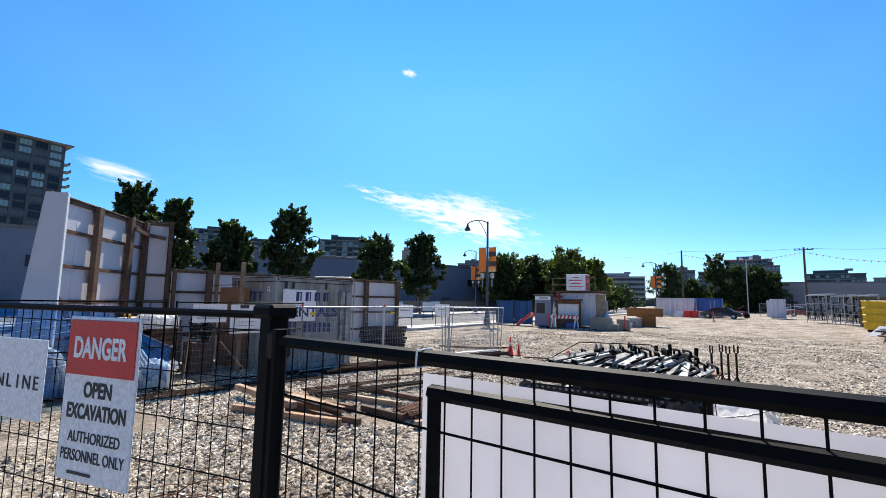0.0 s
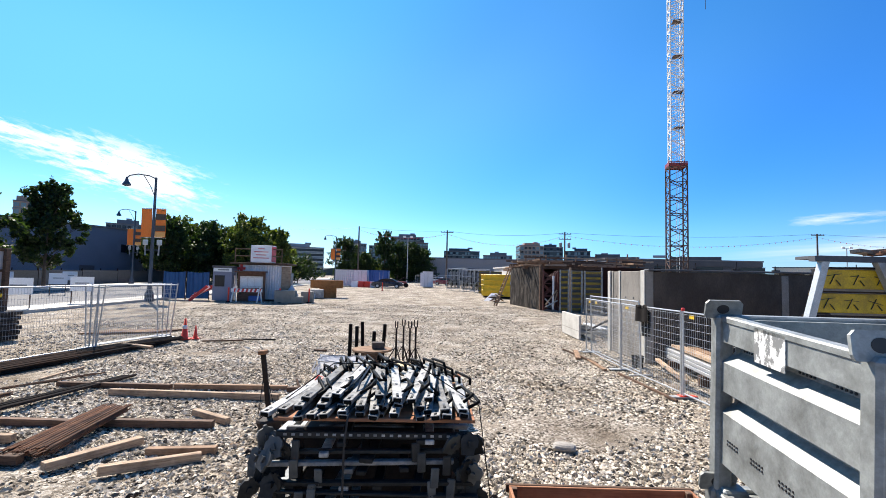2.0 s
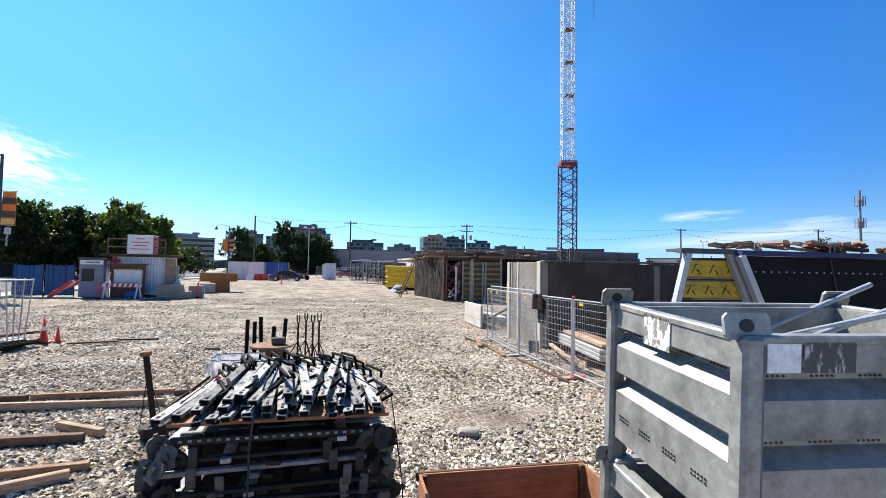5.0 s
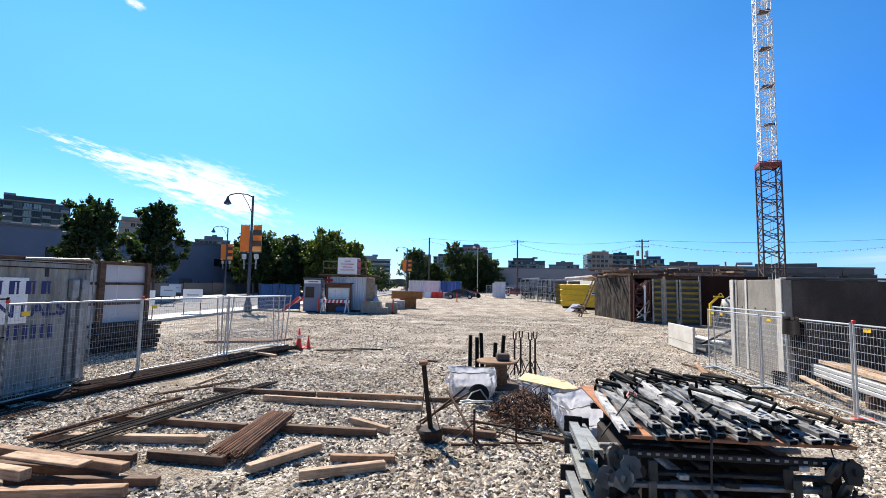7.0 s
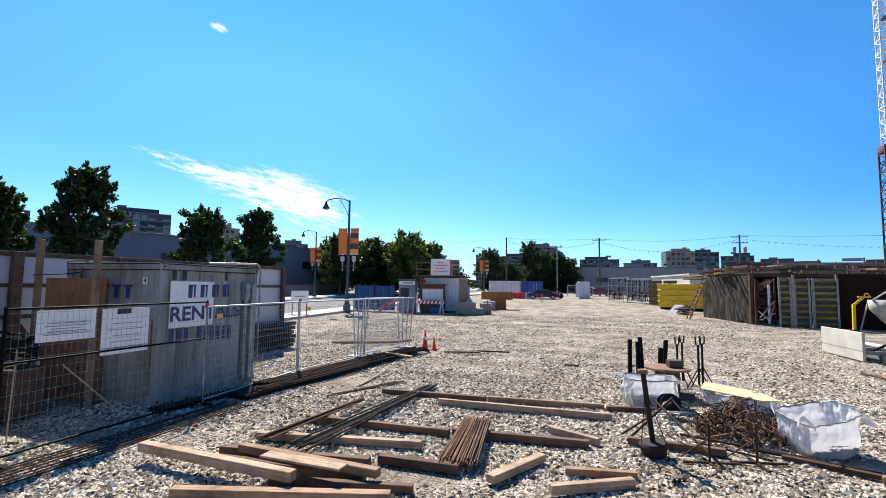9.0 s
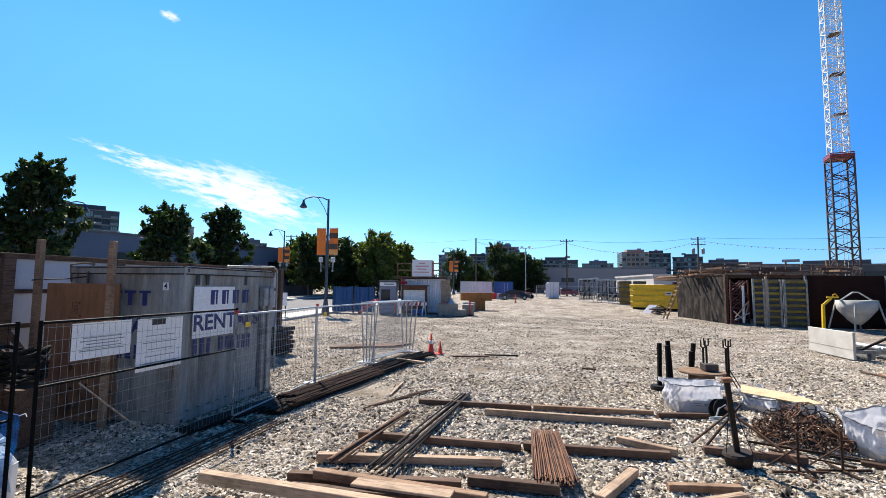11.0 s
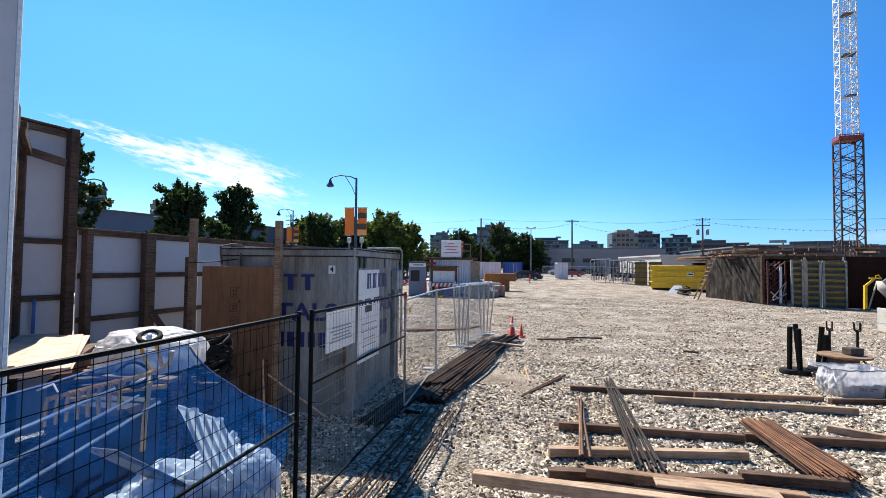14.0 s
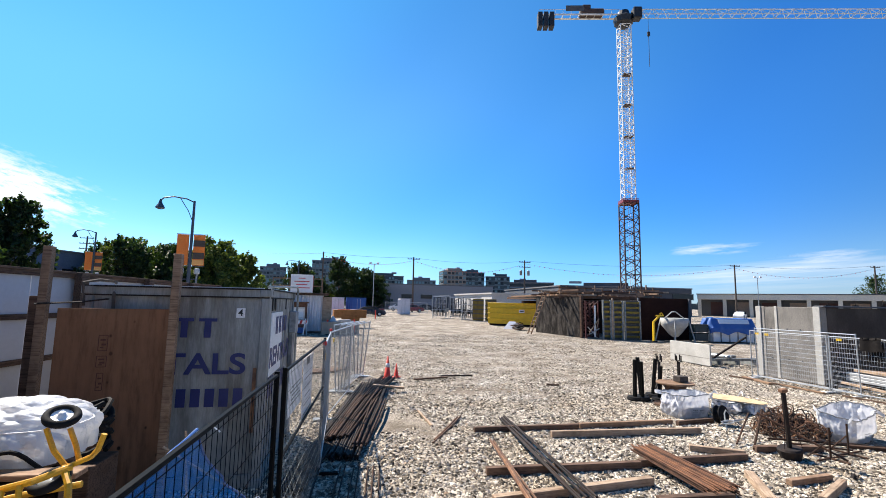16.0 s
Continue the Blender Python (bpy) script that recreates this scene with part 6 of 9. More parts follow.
def area_lamp(x, y, h):
    t = thing("area_lamp", pose(x, y, gz(y)), "slim pale pole with two floodlights", "lamp pole", "floodlight poles")
    part("pole", Geo().tube([(0, 0, 0), (0, 0, h)], 0.08, 8), GALV_BRIGHT, t)
    part("crossbar", Geo().box((0, 0, h), (1.5, 0.08, 0.08)), GALV_BRIGHT, t)
    for s in (-0.7, 0.7):
        part("floodlight", Geo().box((s, -0.1, h + 0.15), (0.5, 0.3, 0.35), b=0.05), WHITE_PAINT, t)
    return t


area_lamp(-8.5, 90, 9.0)
area_lamp(72, 86, 8.5)

# ---- tower crane ----
def lattice(h0, h1, w, sec, chord, lace, g=None):
    g = g or Geo()
    k = w / 2
    for x in (-k, k):
        for y in (-k, k):
            g.bar((x, y, h0), (x, y, h1), chord)
    n = max(1, round((h1 - h0) / sec))
    d = (h1 - h0) / n
    for i in range(n):
        z0, z1 = h0 + i * d, h0 + (i + 1) * d
        zm = (z0 + z1) / 2
        for (ax, ay), (bx, by) in (((-k, -k), (k, -k)), ((k, -k), (k, k)), ((k, k), (-k, k)), ((-k, k), (-k, -k))):
            g.bar((ax, ay, z0), (bx, by, zm), lace).bar((bx, by, zm), (ax, ay, z1), lace).bar((ax, ay, z1), (bx, by, z1), lace)
    return g


CX, CY = 36.2, 75.9
crane = thing("tower_crane", pose(CX, CY, gz(CY), 0, 0, -12), "tall white and yellow lattice tower crane", "crane")
part("lower_mast", lattice(0, 20.4, 2.6, 2.55, 0.2, 0.11), CRANE_YELLOW, crane, "weathered yellow lower mast")
part("upper_mast", lattice(20.9, 54.7, 1.95, 1.85, 0.16, 0.09), CRANE_WHITE, crane, "white upper mast")
part("red_collar", Geo().box((0, 0, 20.6), (2.8, 2.8, 0.3), b=0.03).box((0, -1.4, 21.1), (2.8, 0.06, 0.12)).box((-1.4, 0, 21.1), (0.06, 2.8, 0.12)).box((0, -1.4, 20.75), (2.8, 0.06, 0.4)).box((-1.4, 0, 20.75), (0.06, 2.8, 0.4)), CRANE_RED, crane, "red collar platform")
for z in (27, 33, 39, 45):
    part("landing", Geo().box((0.3, 0, z), (1.5, 1.5, 0.08)), CRANE_YELLOW, crane)
part("ladder", Geo().bar((0.5, 0.4, 1), (0.5, 0.4, 54), 0.06).bar((0.1, 0.4, 1), (0.1, 0.4, 54), 0.06), CRANE_WHITE, crane)
part("slewing_ring", Geo().lathe([(0.9, 54.6), (1.7, 55.2), (1.9, 56.2), (1.2, 56.8), (1.0, 57.6), (0, 57.7)], 12), INK, crane)
part("cab", Geo().box((2.0, -1.2, 56.4), (1.6, 1.7, 2.2), b=0.15), INK, crane, "dark operator's cab")
jib = Geo()
for i in range(26):
    x0, x1 = 2.5 + 2 * i, 4.5 + 2 * i
    for y in (-0.7, 0.7):
        jib.bar((x0, y, 56.8), (x1, y, 56.8), 0.13).bar((x0, y, 56.8), ((x0 + x1) / 2, 0, 58.2), 0.08).bar(((x0 + x1) / 2, 0, 58.2), (x1, y, 56.8), 0.08)
    jib.bar((x0, -0.7, 56.8), (x0, 0.7, 56.8), 0.07)
    if i:
        jib.bar((x0 - 1, 0, 58.2), (x0 + 1, 0, 58.2), 0.13)
part("jib", jib, CRANE_WHITE, crane, "white lattice jib")
cj = Geo()
for y in (-0.7, 0.7):
    cj.bar((-1, y, 56.7), (-16, y, 56.7), 0.22).bar((-1, y, 57.7), (-16, y, 57.7), 0.06)
for i in range(10):
    cj.bar((-1 - 1.5 * i, -0.7, 56.7), (-1 - 1.5 * i, 0.7, 56.7), 0.1).bar((-1 - 1.5 * i, -0.7, 56.7), (-1 - 1.5 * i, -0.7, 57.7), 0.06)
part("counter_jib", cj, CRANE_WHITE, crane, "white counter-jib walkway")
part("winch", Geo().box((-6, 0, 57.4), (4.5, 1.6, 1.2), b=0.2).box((-7, 0, 58.4), (1.5, 1.2, 0.9), b=0.1), CRANE_YELLOW, crane)
part("name_board", Geo().box((-9.3, -0.8, 57.9), (3.4, 0.08, 1.1)), WALL_DARK, crane, "dark board with unreadable pale writing")
for x in (-13.6, -14.7, -15.8):
    part("counterweight", Geo().box((x, 0, 55.8), (0.85, 1.7, 2.9), b=0.05), INK, crane, "dark hanging counterweight")
part("hook_cable", Geo().bar((4.6, 0, 56.7), (4.6, 0, 53.6), 0.05), INK, crane)
part("hook_block", Geo().box((4.6, 0, 53.2), (0.5, 0.4, 0.9), b=0.1).bar((4.6, 0, 52.8), (4.6, 0, 46.7), 0.07), INK, crane)


# ---- aerial mast by the far street ----
mast = thing("aerial_mast", pose(95.2, 72.4, gz(72.4), 0, 0, -50), "grey steel aerial mast with panel aerials", "aerial mast")
part("pole", Geo().tube([(0, 0, 0), (0, 0, 18.5)], [0.28, 0.16], 10), FORM_GREY, mast)
for z in (16.4, 12.2):
    part("bracket", Geo().tube([(0.75 * math.cos(k * 1.047), 0.75 * math.sin(k * 1.047), z) for k in range(7)], 0.04, 5), FORM_GREY, mast)
    for k in range(6):
        a = k * 1.047
        part("panel_aerial", Geo().box((0, 0, 0), (0.28, 0.12, 1.9), pose(0.8 * math.cos(a), 0.8 * math.sin(a), z, 0, 0, math.degrees(a) + 90), b=0.02), WALL_GREY, mast)

# ---- trees ----
def tree_mesh(seed, h, r, leaves, leafmat, column=False):
    rng = np.random.default_rng(seed)
    rr = random.Random(seed)
    tr = Geo()
    base = 0.2 * h if not column else 0.14 * h
    tr.tube([(0, 0, 0), (0.05, 0.03, base), (0.1, -0.05, h * 0.55), (0.05, 0, h * 0.9)], [0.03 * h * 0.62, 0.022 * h * 0.62, 0.012 * h * 0.62, 0.02], 8)
    lobes = []
    top, mid = (h - base), base + (h - base) * 0.46

    def reach(z):
        """The crown's half width at a height."""
        q = (z - mid) / (top * (0.56 if z > mid else 0.50))
        return r * math.sqrt(max(0.03, 1 - min(1, abs(q)) ** ((0.85 if z > mid else 2.4) if not column else 3)))
    for i in range(54):
        z = base + top * rr.uniform(0.06, 0.9)
        a, rad = rr.uniform(0, 6.283), reach(z) * math.sqrt(rr.random()) * 0.72
        lobes.append((math.cos(a) * rad, math.sin(a) * rad, z, r * rr.uniform(0.13, 0.24)))
    for i in range(22):      # limbs that carry clumps out to an uneven outline
        z = base + top * (0.08 + 0.88 * (i + rr.random()) / 22)
        a = i * 2.4 + rr.uniform(-0.5, 0.5)
        rad = reach(z) * rr.uniform(0.72, 1.14)
        p = Vector((math.cos(a) * rad, math.sin(a) * rad, z + rr.uniform(0, 0.05) * h))
        tr.tube([(0.05, 0, max(base, z - 0.2 * h)), (p.x * 0.5, p.y * 0.5, z - 0.06 * h), tuple(p)], [0.005 * h, 0.0035 * h, 0.015], 5)
        for j in range(6):
            q = p * 1.0 + Vector((rr.uniform(-1, 1), rr.uniform(-1, 1), rr.uniform(-0.7, 0.9))) * r * 0.2
            lobes.append((q.x, q.y, q.z, r * rr.uniform(0.06, 0.15)))
    for k in range(6):
        a, rad = rr.uniform(0, 6.283), rr.uniform(0.05, 0.5) * r
        z = h * rr.uniform(0.93, 1.03) - 0.35 * rad
        for j in range(3):
            lobes.append((math.cos(a) * rad, math.sin(a) * rad, z - 0.06 * h * j, r * (0.05 + 0.03 * j)))
    for k in range(3 if not column else 1):      # the leader stands clear of the crown
        a = rr.uniform(0, 6.283)
        p = Vector((0.12 * k * math.cos(a), 0.12 * k * math.sin(a), h * (0.9 - 0.03 * k)))
        d = Vector((0.22 * math.cos(a), 0.22 * math.sin(a), 1)) * h * (0.15 - 0.03 * k)
        tr.tube([tuple(p - d), tuple(p + d)], [0.03, 0.01], 4)
        for j in range(9):
            q = p + d * (j / 8)
            lobes.append((q.x + rr.uniform(-0.12, 0.12), q.y + rr.uniform(-0.12, 0.12), q.z, 0.30 - 0.024 * j))
    for k in range(34):      # young shoots that stand out of the crown
        z = base + top * rr.uniform(0.3, 0.97)
        a = rr.uniform(0, 6.283)
        rad = reach(z) * rr.uniform(0.55, 0.95)
        p = Vector((math.cos(a) * rad, math.sin(a) * rad, z))
        d = Vector((math.cos(a) * 0.5, math.sin(a) * 0.5, rr.uniform(0.7, 1.5))).normalized() * rr.uniform(0.7, 1.5)
        tr.tube([tuple(p - d * 0.6), tuple(p + d)], [0.02, 0.008], 4)
        for j in range(7):
            q = p + d * (j / 6)
            lobes.append((q.x, q.y, q.z, 0.24 - 0.022 * j))
    lb = np.array(lobes)
    w = lb[:, 3] ** 2
    idx = rng.choice(len(lb), leaves, p=w / w.sum())
    d = rng.normal(size=(leaves, 3))
    d /= np.linalg.norm(d, axis=1)[:, None]
    rad = lb[idx, 3] * rng.uniform(0.1, 1.45, leaves)
    c = lb[idx, :3] + d * rad[:, None] * np.array([1, 1, 0.85])
    s = rng.uniform(0.09, 0.24, leaves)
    u = rng.normal(size=(leaves, 3))
    u /= np.linalg.norm(u, axis=1)[:, None]
    v = np.cross(u, rng.normal(size=(leaves, 3)))
    v /= np.linalg.norm(v, axis=1)[:, None]
    us, vs_ = u * s[:, None], v * (s * 0.6)[:, None]
    co = np.stack([c - us, c + vs_, c + us * 1.1, c - vs_], 1).reshape(-1, 3)
    me = bpy.data.meshes.new("crown")
    me.from_pydata(co.tolist(), [], np.arange(leaves * 4).reshape(-1, 4).tolist())
    me.materials.append(leafmat)
    return mesh_of("trunk", tr, BARK), me


def tree(seed, h, r, leaves, leafmat, m, label, column=False):
    t = thing("tree", m, label, "tree", "street trees")
    a, b = tree_mesh(seed, h, r, leaves, leafmat, column)
    part("trunk", a, None, t)
    part("crown", b, None, t)
    return t


TREES = [(-41.5, 13.1, 10.4, 2.0, 5), (-41.5, 16.0, 9.8, 1.9, 6), (-41.5, 21.1, 8.7, 2.1, 7), (-41.5, 27.1, 11.2, 2.4, 1), (-41.5, 39.3, 9.5, 2.9, 2), (-41.5, 47.3, 10.4, 2.8, 3), (-40.5, 66.0, 9.0, 2.7, 4)]
for x, y, h, r, s in TREES:
    tree(s, h, r, 19000, LEAF, pose(x, y, gz(y), 0, 0, s * 50), "dark green street tree with a ragged crown")
row2 = [(-47, 75, 10, 4.4), (-43.5, 73, 10.5, 4.6), (-40, 76, 9.5, 4.2), (-37.5, 72, 9.6, 4.6), (-34, 75, 9.2, 4.0), (-31.5, 72, 10.6, 4.2), (-29, 76, 9.0, 3.6)]
for i, (x, y, h, r) in enumerate(row2):
    tree(20 + i, h * 0.95, r * 0.86, 21000, LEAF if i in (0, 3) else LEAF_LIGHT, pose(x, y, gz(y), 0, 0, i * 40), "leafy green street tree behind the site huts")
row3 = [(-24.0, 105, 9.6, 3.4), (-16.0, 112, 11.8, 2.3), (-13.0, 114, 9.6, 2.9), (-9.8, 116, 9.4, 3.0), (-7.0, 116, 8.2, 2.6), (-20.0, 110, 6.4, 2.4)]
for i, (x, y, h, r) in enumerate(row3):
    tree(40 + i, h, r, 11000, LEAF, pose(x, y, gz(y), 0, 0, i * 40), "green tree at the far end of the site", i == 1)
for i, (x, y, h, r) in enumerate(((100, 84, 9.5, 4.0), (122, 78, 11, 4.6), (133, 80, 9, 2.8))):
    tree(60 + i, h, r, 4000, LEAF, pose(x, y, gz(y), 0, 0, i * 40), "tree behind the far warehouses", i == 2)


# ---- far tree line and roofs round the horizon ----
rng = np.random.default_rng(77)
g = Geo()
for k in range(150):
    a = radians(-110 + 220 * k / 150)
    w, hh = rng.uniform(16, 40), rng.uniform(7, 15)
    m = pose(760 * math.sin(a), 760 * math.cos(a), 0, 0, 0, -math.degrees(a))
    g.add([(-w, 0, 0), (w, 0, 0), (w * 0.9, 0, hh * 0.8), (w * 0.4, 0, hh), (-w * 0.2, 0, hh * 0.72), (-w * 0.85, 0, hh * 0.9), (-w, 14, 0), (w, 14, 0), (w * 0.4, 14, hh), (-w * 0.85, 14, hh * 0.9)],
          [(0, 1, 2, 3, 4, 5), (3, 8, 9, 5, 4), (2, 8, 3), (1, 7, 8, 2), (0, 5, 9, 6), (6, 9, 8, 7)], m)
tagged(part("backdrop_treeline", g, surf("far_woods", (0.05, 0.07, 0.075), 0.9, scale=0.05, fine=0.6, bump=0)), "hazy dark line of far trees on the horizon", "tree line", kind="structure")

# ---- undergrowth between the street trees ----
for i, (x, y, h, r) in enumerate(((-49, 79, 6, 5), (-44, 80, 6.5, 5), (-39, 80, 6, 5), (-34.5, 79, 6, 4.6), (-30.5, 79, 5.5, 4.0), (-27, 82, 5, 3.5), (-24, 107, 3.8, 3), (-19, 113, 4, 4), (-13, 118, 4.2, 4.5), (-8, 119, 4, 4))):
    tree(80 + i, h, r, 6000, LEAF_LIGHT if i % 3 == 1 else LEAF, pose(x, y, gz(y) - h * 0.12, 0, 0, 70 * i), "low dark green tree beneath the street trees")


# ---- site huts beyond the yard ----
HUT_BLUE = surf("booth_paint", (0.20, 0.215, 0.29), 0.5, stain=(0.15, 0.16, 0.21), scale=1, fine=20, bump=0.04)
HUT_WHITE = surf("hut_white", (0.72, 0.70, 0.73), 0.5, stain=(0.50, 0.48, 0.49), scale=0.8, fine=15, bump=0.05)
BLUE_SCREEN = shine_through("blue_screen", (0.006, 0.034, 0.115), 0.25)
Y0 = gz(36)

booth = thing("gate_booth", pose(-18.6, 35.9, Y0, 0, 0, 12), "blue-grey gatehouse booth with a window and white fascia", "booth")
part("body", Geo().box((0.68, 0.85, 1.3), (1.36, 1.7, 2.5), b=0.02), HUT_BLUE, booth)
part("roof", Geo().box((0.68, 0.85, 2.63), (1.5, 1.9, 0.14), b=0.02), WALL_DARK, booth)
part("fascia", Geo().box((0.68, -0.02, 2.4), (1.3, 0.04, 0.28)), SIGN_WHITE, booth, "white fascia with unreadable print")
part("fascia_print", Geo().box((0.75, -0.045, 2.4), (0.8, 0.006, 0.09)), FORM_GREY, booth)
part("window", Geo().box((0.5, -0.012, 1.55), (0.7, 0.03, 0.85)), GLASS, booth)
part("door", Geo().box((1.372, 0.8, 1.15), (0.03, 0.85, 2.05)), HUT_BLUE, booth)
part("side_window", Geo().box((1.39, 0.8, 1.65), (0.02, 0.5, 0.7)), GLASS, booth)

hut = thing("first_aid_hut", pose(-17.2, 37.2, Y0, 0, 0, 4), "white corrugated site hut with a red cross sign", "site hut")
part("body", ribbed_wall(3.4, 2.7, 0.03, 0.2, 0.15, pose(0, 0, 0)), HUT_WHITE, hut)
part("shell", Geo().box((1.7, 1.3, 1.5), (3.4, 2.5, 2.7)), HUT_WHITE, hut)
part("roof_slab", Geo().box((1.6, 1.2, 2.95), (4.4, 3.1, 0.14), b=0.02), LUMBER_OLD, hut)
part("red_cross", Geo().box((0.2, -0.06, 2.55), (0.62, 0.03, 0.2)).box((0.2, -0.062, 2.55), (0.2, 0.03, 0.62)), INK_RED, hut, "red cross sign")
part("side_panel", Geo().box((3.7, -0.15, 1.4), (0.7, 0.05, 2.7)), LUMBER_PALE, hut, "tan plywood panel")
part("grey_door", Geo().box((4.02, 0.4, 1.3), (0.04, 0.8, 1.9)), FORM_GREY, hut)
rl = Geo()
for x in (-0.3, 0.9, 2.1, 3.3):
    rl.bar((x, -0.1, 3.0), (x, -0.1, 4.15), 0.06)
part("roof_rail", rl.bar((-0.3, -0.1, 4.1), (3.3, -0.1, 4.1), 0.08).bar((-0.3, -0.1, 3.55), (3.3, -0.1, 3.55), 0.08), LUMBER, hut)
box = thing("roof_sign_box", pose(-16.2, 36.9, Y0 + 3.02, 0, 0, 4), "white box sign with red writing on the hut roof", "sign box")
part("body", Geo().box((0.8, 0.6, 0.7), (1.6, 1.2, 1.35), b=0.02), SIGN_WHITE, box)
for k, w in enumerate((0.5, 1.1, 0.8, 1.2)):
    part("print_line", Geo().box((0.8, -0.006, 1.1 - 0.24 * k), (w, 0.01, 0.06)), INK_RED, box)
part("red_side", Geo().box((1.606, 0.6, 0.7), (0.01, 1.15, 1.25)), SIGN_RED, box)

board = thing("notice_board", pose(-16.9, 36.5, Y0, 0, 0, 5), "roofed timber notice board with pinned papers", "notice board")
BOARD_BROWN = wood("stained_board_frame", (0.15, 0.085, 0.06), (0.08, 0.045, 0.03))
for x in (0.05, 1.95):
    part("post", Geo().box((x, 0, 1.15), (0.16, 0.12, 2.3)), BOARD_BROWN, board)
part("canopy", Geo().box((1.0, -0.15, 2.3), (2.3, 0.7, 0.1)), BOARD_BROWN, board)
part("head_rail", Geo().box((1.0, -0.01, 2.1), (1.8, 0.1, 0.3)), BOARD_BROWN, board)
part("sill_rail", Geo().box((1.0, -0.03, 0.98), (1.8, 0.12, 0.12)), BOARD_BROWN, board)
# Dark panel put in for the shadow below the notice board.
part("back_board", Geo().box((1.0, 0.03, 0.48), (1.8, 0.03, 0.88)), BOARD_BROWN, board)
for x, w in ((0.42, 0.5), (0.98, 0.46), (1.52, 0.5)):
    part("pinned_sheet", Geo().box((x, -0.026, 1.52), (w, 0.008, 0.62)), SIGN_WHITE, board)
part("panel", Geo().box((1.0, 0, 1.5), (1.8, 0.04, 0.95)), surf("pinned_papers", (0.74, 0.72, 0.69), 0.7, stain=(0.55, 0.53, 0.50), scale=3, fine=10, bump=0.02), board)
part("tool_box", Geo().box((1.35, -0.1, 0.25), (0.9, 0.4, 0.4), b=0.03), TARP_BLUE, board)


def barricade(m):
    t = thing("road_barricade", m, "red and white striped road barricade on white legs", "barricade")
    for x in (0.15, 2.05):
        part("leg", Geo().bar((x - 0.12, -0.2, 0), (x, 0, 1.15), 0.08).bar((x + 0.12, 0.2, 0), (x, 0, 1.15), 0.08), WHITE_PAINT, t)
    b = part("board", Geo().box((1.1, -0.04, 0.9), (2.3, 0.04, 0.26)), SIGN_WHITE, t)
    for k in range(7):
        part("stripe", Geo().prism([(0.08 + 0.31 * k, 0.775), (0.24 + 0.31 * k, 0.775), (0.32 + 0.31 * k, 1.025), (0.16 + 0.31 * k, 1.025)], -0.066, -0.061), SIGN_RED, b)
    return t


barricade(pose(-16.9, 35.5, gz(35.5), 0, 0, 4))


def delineator(x, y):
    t = thing("delineator_post", pose(x, y, gz(y)), "orange flexible delineator post", "delineator", "delineator posts")
    part("tube", Geo().tube([(0, 0, 0.05), (0, 0, 1.1)], 0.06, 10), ORANGE, t)
    part("base", Geo().lathe([(0.2, 0), (0.19, 0.04), (0.08, 0.07), (0, 0.07)], 12), RUBBER, t)


for x, y in ((-17.1, 35.4), (-13.3, 35.6), (-11.4, 36.6), (-12.4, 46), (-9.0, 60)):
    delineator(x, y)
BLOCK_TAN = surf("dusty_block", (0.27, 0.25, 0.21), 0.9, stain=(0.16, 0.145, 0.12), scale=2, fine=40, bump=0.2)
for x, y, s in ((-13.0, 36.0, (1.5, 0.9, 0.95)), (-12.1, 35.9, (0.9, 0.6, 0.5)), (-11.6, 36.9, (0.9, 0.7, 0.85))):
    single("concrete_block", Geo().box((0, 0, s[2] / 2), s, b=0.03), BLOCK_TAN, pose(x, y, gz(y), 0, 0, 8), "weathered concrete block on the gravel", "concrete block", "concrete blocks")
single("sand_heap", Geo().lathe([(0.62, 0), (0.5, 0.25), (0.2, 0.75), (0.05, 1.0), (0, 1.02)], 12), BAG_WHITE, pose(-13.0, 37.3, gz(37) + 0.3), "pale heap wrapped in white sheeting", "heap")
BOX_WOOD = wood("stained_box_wood", (0.30, 0.135, 0.05), (0.19, 0.08, 0.028))
tb = thing("timber_box", pose(-12.9, 43.2, gz(43.2), 0, 0, 10), "long brown timber box resting on a plywood plinth", "timber box")
part("box", Geo().box((1.1, 0.5, 1.25), (2.9, 1.1, 0.72), b=0.02), BOX_WOOD, tb)
part("plinth", Geo().box((1.2, 0.5, 0.45), (1.5, 0.9, 0.9), b=0.02), BOX_WOOD, tb)
single("grey_bin", Geo().box((0, 0, 0.4), (1.1, 0.8, 0.8), b=0.05), FORM_GREY, pose(-12.3, 42.1, gz(42), 0, 0, 10), "grey plastic bin beside the timber box", "bin")
single("white_pail", Geo().lathe([(0.14, 0), (0.17, 0.4), (0, 0.41)], 12), SIGN_WHITE, pose(-12.5, 41.6, gz(41.6)), "white plastic pail on the gravel", "pail")

# blue screens, posts and signs beside the street
for k in range(2):
    x0, y0 = -19.4 - 1.85 * k, 37.0 - 0.05 * k
    t = thing("blue_screen", pose(x0 - 1.8, y0, gz(37)), "blue cloth screen stretched over fence panels", "fence screen", "blue screens")
    part("cloth", Geo().sheet(lambda u, v: (1.8 * u, (0.07 * math.sin(13 * u + k) + 0.04 * math.sin(31 * u)) * (0.3 + 0.7 * v), 0.1 + 2.1 * v - 0.08 * math.sin(3.14 * u) * v), 40, 6), BLUE_SCREEN, t, "", True)
    for x in (0, 1.8):
        part("post", Geo().tube([(x, 0, 0), (x, 0, 2.25)], 0.03, 6), DARK_STEEL, t)
bar_pile = thing("barrier_pile", pose(-19.6, 36.0, Y0, 0, 0, 10), "slumped pile of red and white barrier boards", "barrier pile")
